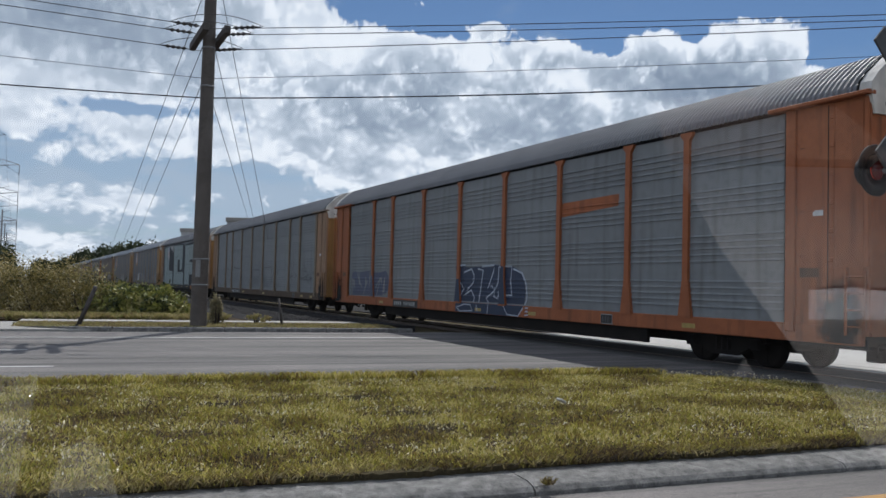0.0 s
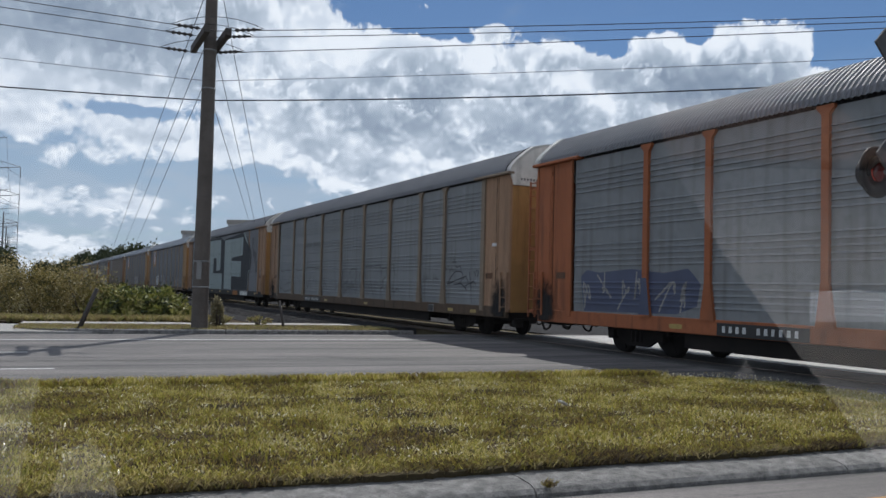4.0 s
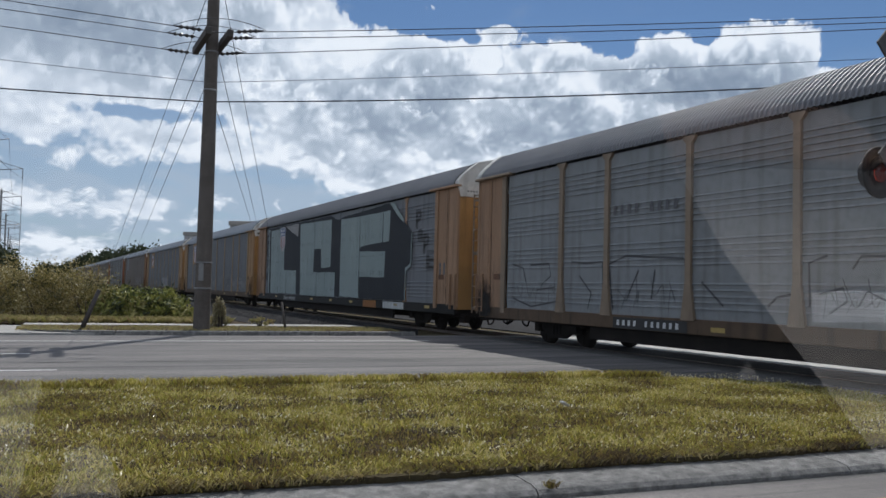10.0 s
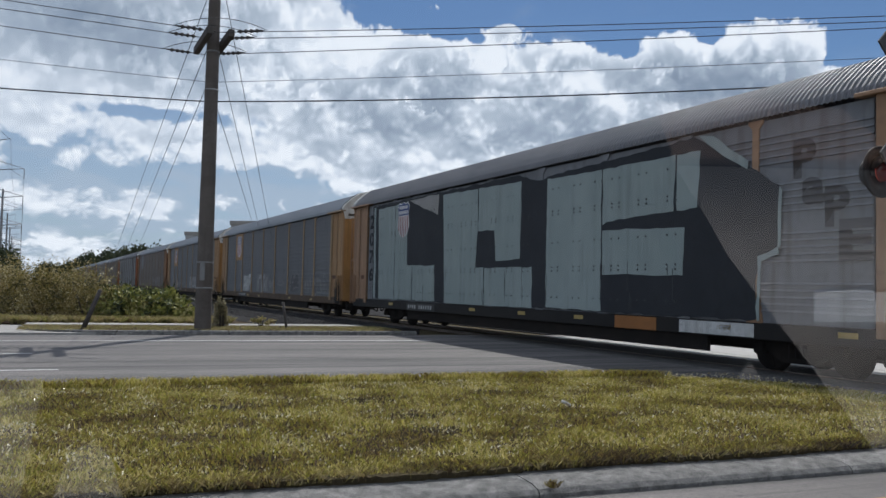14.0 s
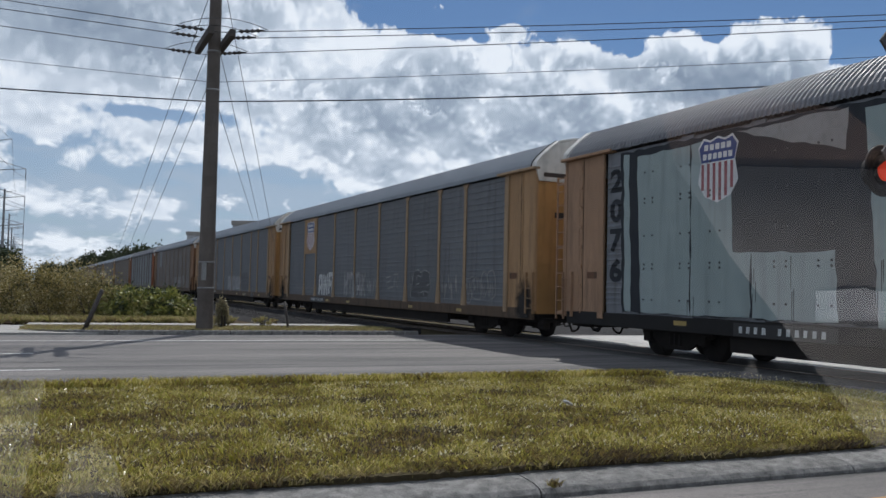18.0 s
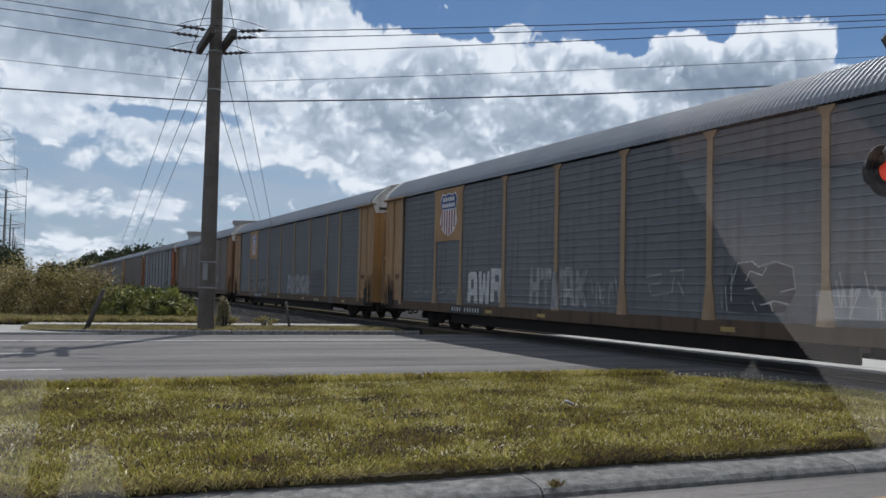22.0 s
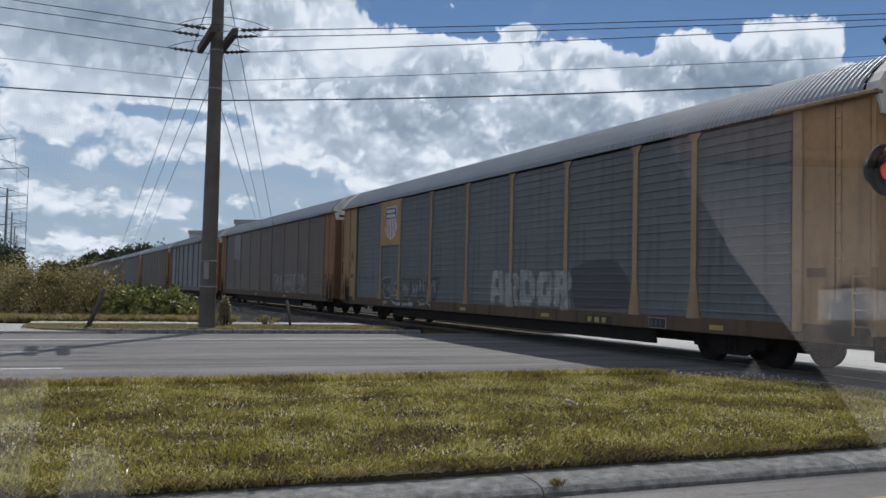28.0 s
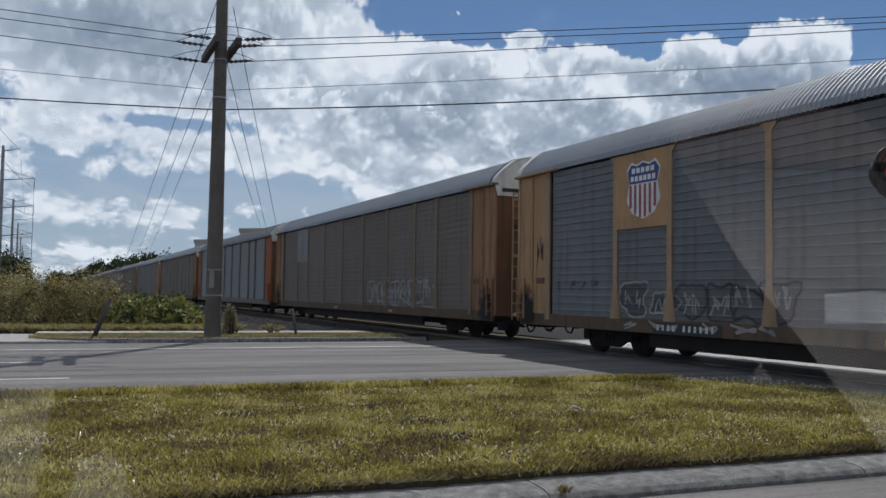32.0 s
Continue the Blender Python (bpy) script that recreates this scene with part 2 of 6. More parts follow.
def holder(name, label, category, m=None, group="", kind=""):
    ob = tagged(new(name), label, category, group, kind)
    ob.empty_display_size = 0.2
    if m is not None:
        ob.matrix_basis = m
    return ob


def put_box(bm, x0, x1, y0, y1, z0, z1, bevel=0.0, m=None):
    got = bmesh.ops.create_cube(bm, size=1.0)["verts"]
    bmesh.ops.transform(bm, matrix=Matrix.Translation(((x0 + x1) / 2, (y0 + y1) / 2, (z0 + z1) / 2)) @ Matrix.Diagonal((abs(x1 - x0), abs(y1 - y0), abs(z1 - z0), 1)), verts=got)
    if bevel:
        eds = list({e for v in got for e in v.link_edges})
        bmesh.ops.bevel(bm, geom=eds, offset=bevel, segments=1, affect="EDGES", clamp_overlap=True)
    return bm


def box(x0, x1, y0, y1, z0, z1, bevel=0.0):
    return put_box(bmesh.new(), x0, x1, y0, y1, z0, z1, bevel)


def put_tube(bm, a, b, r0, r1=None, sides=10, caps=True):
    a, b = Vector(a), Vector(b)
    r1 = r0 if r1 is None else r1
    q = (b - a).to_track_quat("Z", "Y").to_matrix()
    rings = [[bm.verts.new(c + q @ Vector((r * math.cos(2 * math.pi * i / sides), r * math.sin(2 * math.pi * i / sides), 0))) for i in range(sides)] for c, r in ((a, r0), (b, r1))]
    for i in range(sides):
        f = bm.faces.new((rings[0][i], rings[0][(i + 1) % sides], rings[1][(i + 1) % sides], rings[1][i]))
        f.smooth = True
    if caps:
        bm.faces.new(rings[0][::-1]), bm.faces.new(rings[1])
    return bm


def tube(a, b, r0, r1=None, sides=10):
    return put_tube(bmesh.new(), a, b, r0, r1, sides)


def lathe(rows, sides=16):
    """Rows of radius and height, turned about z."""
    bm = bmesh.new()
    rings = [[bm.verts.new((r * math.cos(2 * math.pi * i / sides), r * math.sin(2 * math.pi * i / sides), z)) for i in range(sides)] for r, z in rows]
    for a, b in zip(rings, rings[1:]):
        for i in range(sides):
            bm.faces.new((a[i], a[(i + 1) % sides], b[(i + 1) % sides], b[i])).smooth = True
    bm.faces.new(rings[0][::-1]), bm.faces.new(rings[-1])
    return bm


def slab(corners, z0, z1):
    """A prism over a flat outline."""
    bm = bmesh.new()
    lo = [bm.verts.new((p[0], p[1], z0)) for p in corners]
    hi = [bm.verts.new((p[0], p[1], z1)) for p in corners]
    bm.faces.new(hi), bm.faces.new(lo[::-1])
    for i in range(len(lo)):
        j = (i + 1) % len(lo)
        bm.faces.new((lo[i], lo[j], hi[j], hi[i]))
    bmesh.ops.recalc_face_normals(bm, faces=bm.faces)
    return bm


def sheet(a0, a1, na, b0, b1, nb, where):
    """A grid: where(a, b) gives each vertex."""
    bm = bmesh.new()
    g = [[bm.verts.new(where(a0 + (a1 - a0) * i / na, b0 + (b1 - b0) * j / nb)) for j in range(nb + 1)] for i in range(na + 1)]
    for i in range(na):
        for j in range(nb):
            bm.faces.new((g[i][j], g[i + 1][j], g[i + 1][j + 1], g[i][j + 1]))
    return bm


def swept(section, path):
    """A section, rows of (across, up), along a level path of points."""
    bm = bmesh.new()
    rings = []
    for i, p in enumerate(path):
        d = (path[min(i + 1, len(path) - 1)] - path[max(i - 1, 0)]).normalized()
        side = Vector((d.y, -d.x, 0))
        rings.append([bm.verts.new(p + side * a + Vector((0, 0, z))) for a, z in section])
    k = len(section)
    for a, b in zip(rings, rings[1:]):
        for i in range(k):
            bm.faces.new((a[i], a[(i + 1) % k], b[(i + 1) % k], b[i]))
    bm.faces.new(rings[0][::-1]), bm.faces.new(rings[-1])
    bmesh.ops.recalc_face_normals(bm, faces=bm.faces)
    return bm


def raw(name, verts, faces):
    me = bpy.data.meshes.new(name)
    me.from_pydata(verts, [], faces)
    me.update()
    return me


# ---- ground and roads ----
ground = thing("ground", sheet(-1500, 1500, 60, -1500, 1500, 60, lambda x, y: (x, y, -0.10)), SOIL, "dry brown and green earth reaching the horizon", "ground", "structure")


def road_point(a, b, lift=0.0):
    p = on_road(a, b)
    return (p.x, p.y, rise(p) + lift)


def steps_along(lo, hi):
    """Road stations, close together at the crossing."""
    out, a = [], lo
    while a < hi:
        out.append(a)
        a += 0.5 if -2 < a < 34 else 6.0
    return out + [hi]


def road_sheet(b0, b1, nb, lo=-160.0, hi=160.0, lift=0.0):
    st = steps_along(lo, hi)
    bm = bmesh.new()
    g = [[bm.verts.new(road_point(a, b0 + (b1 - b0) * j / nb, lift)) for j in range(nb + 1)] for a in st]
    for r0, r1 in zip(g, g[1:]):
        for j in range(nb):
            bm.faces.new((r0[j], r1[j], r1[j + 1], r0[j + 1]))
    return bm


road = thing("road", road_sheet(MEDIAN_FAR - 6.9, KERB_FAR, 30), ASPHALT, "worn grey asphalt road beyond the grass median", "road", "structure")
near_road = thing("near_road", road_sheet(-9.0, MEDIAN_FAR - 6.9, 24), ASPHALT, "grey asphalt carriageway before the grass median", "road", "structure")


def nose(b):
    """How far the median reaches towards the track."""
    return 10.5 - 3.0 * abs((b - 8.9) / 3.4) ** 3


mb = [KERB_NEAR + (MEDIAN_FAR - KERB_NEAR) * i / 16 for i in range(17)]
median_line = [(-45.0, KERB_NEAR), *[(nose(b), b) for b in mb], (-45.0, MEDIAN_FAR)]
median = thing("median", slab([on_road(*p) for p in median_line], -0.15, 0.085), TURF, "grassy median of mown green and straw-coloured turf", "ground", "structure")


# the verge beyond the road, with its pavement
RETURN = [(-1.9 + 2.5 * (1 - math.cos(radians(a))), 27.62 - 2.5 * math.sin(radians(a))) for a in range(0, 91, 10)]
verge_line = [*[on_road(a, b) for a, b in RETURN], on_road(9.3, 25.2), on_track(25.8, -3.6), on_track(400, -3.6), on_road(-140, 330), on_road(-140, 29.4), on_road(-1.9, 29.4)]
verge = thing("verge", slab(verge_line, -0.15, 0.09), TURF, "dry grassy verge along the road and the railway", "ground", "structure")
driveway = thing("driveway", slab([on_road(-30, 25.05), on_road(0.9, 25.05), on_road(0.9, 27.6), on_road(-1.9, 29.3), on_road(-30, 29.3)], -0.15, 0.03), CONCRETE, "pale concrete driveway apron meeting the road", "driveway", "structure")
pavement = holder("pavement", "pale concrete pavement slabs along the far verge", "pavement", kind="structure")
paver = mesh_of("paving_slab", box(0.006, 1.494, 0.3, 1.4, -0.1, 0, 0.012))
for i in range(7):
    p = part("paving_slab", paver, PALE, pavement)
    p.matrix_basis = Matrix.Translation(on_road(-1.9 + 1.5 * i, 27.7, 0.112 + 0.003 * (i % 3))) @ pose(0, 0, 0, 0, 0, 22.2)

# kerbs, in cast lengths
kerb = holder("kerb", "weathered concrete kerb along the far side of the road", "kerb", kind="structure")
stone = mesh_of("kerb_stone", box(0.006, 2.994, 0, 0.16, -0.12, 0.128, 0.025))
for i in range(3):
    k = part("kerb_stone", stone, OLD_CONCRETE, kerb)
    k.matrix_basis = Matrix.Translation(on_road(0.62 + 3.0 * i, 25.06, LOW)) @ pose(0, 0, 0, 0, 0, 22.2)
k.scale.x = 0.93
part("kerb_return", swept([(-0.02, -0.12), (-0.02, 0.128), (0.12, 0.12), (0.14, -0.12)], [Vector((*on_road(a, b).xy, LOW)) for a, b in RETURN]), OLD_CONCRETE, kerb)
median_kerb = holder("median_kerb", "grey sloping concrete kerb edging the grass median", "kerb", kind="structure")
bm = bmesh.new()
sec = [(0.02, -0.1), (0.02, 0.10), (-0.33, 0.082), (-0.41, 0.062), (-0.445, 0.03), (-0.45, -0.1)]
ends = [[bm.verts.new((x, y, z)) for y, z in sec] for x in (0.006, 2.994)]
for i in range(6):
    bm.faces.new((ends[0][i], ends[0][(i + 1) % 6], ends[1][(i + 1) % 6], ends[1][i]))
bm.faces.new(ends[0][::-1]), bm.faces.new(ends[1])
bmesh.ops.recalc_face_normals(bm, faces=bm.faces)
apron = mesh_of("kerb_stone", bm)
for i in range(13):
    k = part("kerb_stone", apron, OLD_CONCRETE, median_kerb)
    k.matrix_basis = Matrix.Translation(on_road(-30.0 + 3.0 * i, KERB_NEAR, LOW)) @ pose(0, 0, 0, 0, 0, 22.2)
edge = [Vector((*on_road(nose(b), b).xy, LOW)) for b in mb] + [Vector((*on_road(nose(MEDIAN_FAR) - 1.5 * i, MEDIAN_FAR).xy, LOW)) for i in range(1, 24)]
k = part("kerb_edge", swept([(-0.02, -0.1), (-0.02, 0.11), (0.08, 0.10), (0.13, -0.1)], edge), CONCRETE, median_kerb)


# lane paint
def stripe(name, a0, a1, b, w, mat, label):
    n = max(1, int((a1 - a0) / 1.0))
    return thing(name, sheet(a0, a1, n, b - w / 2, b + w / 2, 1, lambda a, c: road_point(a, c, 0.006)), mat, label, "road marking", "structure")


stripe("edge_line", -60, 8.9, 22.58, 0.14, WHITE_LINE, "faded white edge line on the asphalt")
for i in range(5):
    stripe("lane_line", -51.6 + 12 * i, -48.5 + 12 * i, 15.37, 0.12, WHITE_LINE, "short white dash of a lane line on the asphalt")
    stripe("lane_line", -52.2 + 12 * i, -49.1 + 12 * i, 18.79, 0.12, WHITE_LINE, "short white dash of a lane line on the asphalt")
stripe("yellow_line", -60, 8.6, 4.65, 0.10, YELLOW_LINE, "worn yellow edge line beside the median kerb")
stripe("tar_seam", -60, 8.0, 16.8, 0.06, TAR, "dark tar seam in the asphalt")
stripe("tar_seam", -60, 6.5, 20.3, 0.05, TAR, "dark tar seam in the asphalt")

# ---- the track ----
S0, S1 = -90.0, 900.0
bed = thing("track_bed", swept([(-3.4, -0.2), (-2.4, -0.14), (2.4, -0.14), (3.4, -0.2)], [on_track(S0, 0), on_track(S1, 0)]), BED, "bed of dark grey crushed ballast", "railway track", "structure")
service = thing("gravel_strip", slab([on_track(29.6, -7.2), on_track(26.0, -2.4), on_track(300, -2.4), on_track(300, -6.6)], -0.15, 0.10), BED, "dark gravel strip beside the track", "gravel", "structure")
far_strip = thing("far_gravel_strip", slab([on_track(24.0, 2.4), on_track(26.0, 13.0), on_track(300, 13.0), on_track(300, 2.4)], -0.15, -0.06), BED, "dark gravel strip beyond the track", "gravel", "structure")
track = holder("track", "pair of worn steel rails on dark timber ties", "railway track", kind="structure")
sec = [(-0.07, -0.17), (-0.07, -0.155), (-0.012, -0.13), (-0.012, -0.045), (-0.036, -0.035), (-0.036, 0.0), (0.036, 0.0), (0.036, -0.035), (0.012, -0.045), (0.012, -0.13), (0.07, -0.155), (0.07, -0.17)]
for off in (-0.753, 0.753):
    part("rail", swept(sec, [on_track(S0, off), on_track(S1, off)]), RAIL, track)
tie = mesh_of("tie", box(-0.11, 0.11, -1.3, 1.3, -0.17, 0, 0.012))
for i in range(90):
    t = part("tie", tie, TIE, track)
    t.matrix_basis = Matrix.Translation(on_track(23.5 + 0.55 * i, 0, -0.172)) @ pose(0, 0, 0, 0, 0, 25.574 + 90 + random.uniform(-0.6, 0.6))
# concrete panels of the crossing; near and middle ones carry the train's shade as colour
crossing = holder("crossing_panels", "worn concrete panels beside the rails, the nearer ones coloured dark as train shade", "level crossing", kind="structure")
for n0, n1, mat in ((-1.75, -0.82, PANEL_SHADED), (-0.66, 0.66, PANEL_SHADED), (0.82, 1.75, PANEL_GREY)):
    pm = mesh_of("crossing_panel", box(0.01, 2.43, n0, n1, -0.12, 0, 0.012))
    for i in range(14):
        s = -10.8 + 2.44 * i
        p = part("crossing_panel", pm, mat, crossing)
        p.matrix_basis = Matrix.Translation(on_track(s + 2.44, 0, -0.006)) @ pose(0, 0, 0, 0, 0, 25.574 - 90)


approach = holder("approach_slabs", "pale concrete slabs of the road beyond the rails", "road", kind="structure")
pm = mesh_of("approach_slab", box(0.01, 4.87, 1.77, 6.2, -0.12, 0, 0.012))
for i in range(7):
    p = part("approach_slab", pm, PANEL_GREY, approach)
    p.matrix_basis = Matrix.Translation(on_track(-10.8 + 4.88 * i + 4.88, 0, -0.004)) @ pose(0, 0, 0, 0, 0, 25.574 - 90)


# ---- the train ----
HALF, WIDE = 13.7, 1.52
BAYS = [2.93, 1.98, 2.87, 2.85, 2.88, 2.89, 2.88, 1.97, 2.65]
EDGES = [-sum(BAYS) / 2]
for w in BAYS:
    EDGES.append(EDGES[-1] + w)
P0, P1 = 0.95, 4.82                      # the panels' foot and head above the rail


def ridge_rows(fine):
    """Height of each ridge over the panel's foot: groups of five, or close-set all the way up."""
    if fine:
        return [0.13 + 0.19 * i for i in range(20)]
    return [0.22 + 0.93 * g + 0.128 * r for g in range(4) for r in range(5)]


DROP, DEEP, LEAN = 0.004, 0.030, 0.040     # a ridge: its slope below, how far it stands out, its slope above


def panel_mesh(w, fine=False):
    """A pressed steel sheet with level ridges, w wide."""
    h, k = P1 - P0, 0.85 if fine else 1.0
    rows = [(0.0, 0.0), (0.0, 0.03)]
    for z in ridge_rows(fine):
        rows += [(0.0, z - DROP * k), (DEEP * k, z), (0.0, z + LEAN * k)]
    rows += [(0.0, h - 0.03), (0.0, h)]
    v, f = [], []
    for y, zz in rows:
        v += [(0.0, -y, zz), (w, -y, zz)]
    for i in range(len(rows) - 1):
        f.append((2 * i, 2 * i + 1, 2 * i + 3, 2 * i + 2))
    k = len(v)
    v += [(0, 0.03, 0), (w, 0.03, 0), (w, 0.03, h), (0, 0.03, h)]
    f += [(k + 3, k + 2, k + 1, k)]
    return raw("side_panel", v, f)


PANELS = {w: panel_mesh(w - 0.16) for w in set(BAYS)}
FINE_PANELS = {w: panel_mesh(w - 0.16, True) for w in set(BAYS)}


def post_mesh(out):
    """A side post cut to an outline."""
    k = len(out)
    bm = bmesh.new()
    a = [bm.verts.new((x, 0.0, z)) for x, z in out]
    b = [bm.verts.new((x, -0.075, z)) for x, z in out]
    bm.faces.new(b), bm.faces.new(a[::-1])
    for i in range(k):
        bm.faces.new((a[i], a[(i + 1) % k], b[(i + 1) % k], b[i]))
    bmesh.ops.recalc_face_normals(bm, faces=bm.faces)
    return mesh_of("post", bm)


POST = post_mesh([(-0.19, 4.85), (-0.19, 4.80), (-0.08, 4.68), (-0.08, 1.75), (-0.2, 0.92), (0.2, 0.92), (0.08, 1.75), (0.08, 4.68), (0.19, 4.80), (0.19, 4.85)])
PLAIN_POST = post_mesh([(-0.21, 4.85), (-0.21, 4.80), (-0.085, 4.66), (-0.085, 0.92), (0.085, 0.92), (0.085, 4.66), (0.21, 4.80), (0.21, 4.85)])
ARCH = [(-1.60, 4.87), (-1.57, 5.01), (-1.42, 5.19), (-1.1, 5.47), (-0.85, 5.65), (-0.4, 5.76), (0.0, 5.79)]
ARCH = ARCH + [(-y, z) for y, z in ARCH[-2::-1]]


def roof_mesh(tall):
    """A ribbed sheet roof; its ends are plain caps."""
    v, f = [], []
    xs, x, up = [(-HALF + 0.08, 0.0), (-HALF + 0.10, 0.0)], -HALF + 0.11, 1
    while x < HALF - 0.22:
        xs += [(x, 0.0), (x + 0.026, tall), (x + 0.06, tall), (x + 0.086, 0.0)]
        x += 0.125
    xs += [(HALF - 0.10, 0.0), (HALF - 0.08, 0.0)]
    k = len(ARCH)
    for x, lift in xs:
        for i, (y, z) in enumerate(ARCH):
            a, b = ARCH[max(0, i - 1)], ARCH[min(k - 1, i + 1)]
            ny, nz = -(b[1] - a[1]), b[0] - a[0]
            m = math.hypot(ny, nz)
            v.append((x, y + ny / m * lift, z + nz / m * lift))
    for i in range(len(xs) - 1):
        for j in range(k - 1):
            f.append((i * k + j, i * k + j + 1, (i + 1) * k + j + 1, (i + 1) * k + j))
    me = raw("roof", v, f)
    return me


ROOF_MESH, LOW_ROOF = roof_mesh(0.036), roof_mesh(0.026)


def gable_mesh(z0, z1, inset=0.0):
    """An end wall of the car from z0 to z1, under the arch."""
    pts = [(-WIDE + 0.03, z0), (WIDE - 0.03, z0)]
    if z1 > 4.9:
        pts += [(y * 0.985, z - 0.01) for y, z in ARCH[::-1]]
    else:
        pts += [(WIDE - 0.03, z1), (-WIDE + 0.03, z1)]
    bm = bmesh.new()
    a = [bm.verts.new((HALF - 0.10, y, z)) for y, z in pts]
    b = [bm.verts.new((HALF - 0.02 + inset, y, z)) for y, z in pts]
    bm.faces.new(a[::-1]), bm.faces.new(b)
    for i in range(len(pts)):
        j = (i + 1) % len(pts)
        bm.faces.new((a[i], a[j], b[j], b[i]))
    bmesh.ops.recalc_face_normals(bm, faces=bm.faces)
    return mesh_of("end_wall", bm)


def hood_mesh():
    """A smooth white sheet bent over the last stretch of the roof."""
    v, f, k = [], [], len(ARCH)
    for x in (HALF - 0.2, HALF + 0.05):
        v += [(x, y * 1.012, z + 0.047) for y, z in ARCH]
        v += [(x, y * 0.99, z + 0.0) for y, z in ARCH]
    for j in range(k - 1):
        for o in (0, k):
            f.append((o + j, o + j + 1, 2 * k + o + j + 1, 2 * k + o + j))
        for o in (0, 2 * k):
            f.append((o + j, o + j + 1, o + k + j + 1, o + k + j))
    return raw("end_hood", v, f)


HOOD = hood_mesh()
SEAL = bmesh.new()
for (y0, z0), (y1, z1) in zip(ARCH[:7], ARCH[1:7]):
    put_tube(SEAL, (HALF - 0.21, y0 * 1.015, z0 + 0.04), (HALF - 0.21, y1 * 1.015, z1 + 0.04), 0.025, sides=6)
SEAL = mesh_of("roof_seal", SEAL)
GABLE_LOW, GABLE_HIGH = gable_mesh(0.8, 4.52), gable_mesh(4.522, 6.0, 0.05)


END = HALF - EDGES[-1]                    # from the last post to the car's end
CORNER = mesh_of("end_door", box(0.12, END - 0.01, -0.02, 0.03, 0.86, 4.88, 0.01))
RIB_WIDE = mesh_of("door_post", box(-0.11, 0.11, -0.075, 0.0, 0.8, 4.86, 0.012))
RIB_THIN = bmesh.new()
put_box(RIB_THIN, -0.035, 0.035, -0.036, -0.018, 0.9, 4.84, 0.008)
for i in range(8):
    put_box(RIB_THIN, -0.05, 0.05, -0.062, -0.03, 1.05 + 0.5 * i, 1.13 + 0.5 * i, 0.01)
RIB_THIN = mesh_of("hinge", RIB_THIN)
FLAP = mesh_of("door_leaf", box(1.06, END - 0.14, -0.034, -0.018, 0.9, 4.82, 0.01))
DOOR_SEAM = mesh_of("door_seam", box(-0.008, 0.008, -0.028, -0.018, 0.9, 4.8))
GRAB = bmesh.new()
for i in range(4):
    put_tube(GRAB, (-0.19, -0.10, 0.95 + 0.28 * i), (0.19, -0.10, 0.95 + 0.28 * i), 0.013, sides=6)
for gx in (-0.19, 0.19):
    put_box(GRAB, gx - 0.015, gx + 0.015, -0.11, -0.018, 0.80, 1.95)
GRAB = mesh_of("corner_grabs", GRAB)
BOX_MARK = mesh_of("stencil_box", box(0.3, 0.72, -0.024, -0.0185, 0, 0.17))
RIB_EDGE = mesh_of("corner_post", box(-0.04, 0.05, -0.05, -0.018, 0.8, 4.84, 0.012))
DOOR_BAR = mesh_of("door_bar", box(0.3, 0.62, -0.034, -0.018, 0, 0.025))
FLANGE = mesh_of("door_track", box(-0.35, END + 0.04, -0.17, 0.05, 4.84, 4.915, 0.012))
SOOT_SHEET = mesh_of("soot_stain", box(0.35, END - 0.005, -0.072, -0.07, 0.66, 2.1))
END_SOOT = mesh_of("soot_stain", box(HALF - 0.006, HALF - 0.004, -1.5, 1.5, 0.8, 2.2))
MAST = mesh_of("brake_mast", box(HALF + 0.04, HALF + 0.10, 0.35, 0.41, 4.7, 5.55, 0.01))
SILL = mesh_of("side_sill", box(-HALF + 0.15, HALF - 0.15, -0.035, 0.06, 0.63, 0.955, 0.015))


def frame_mesh():
    bm = bmesh.new()
    put_box(bm, -HALF + 0.2, HALF - 0.2, -1.42, 1.42, 0.74, 0.9)
    put_box(bm, -8.2, 8.2, -0.32, 0.32, 0.34, 0.76, 0.03)
    for y in (-1.36, 1.36):
        put_box(bm, -7.9, 7.9, y - 0.05, y + 0.05, 0.30, 0.76, 0.02)
    for i in range(9):
        put_box(bm, -7.2 + 1.8 * i - 0.07, -7.2 + 1.8 * i + 0.07, -1.34, 1.34, 0.45, 0.75)
    for x in (-HALF + 0.25, HALF - 0.9):
        put_box(bm, x, x + 0.65, -1.3, 1.3, 0.55, 0.76, 0.02)
    return mesh_of("underframe", bm)


FRAME = frame_mesh()


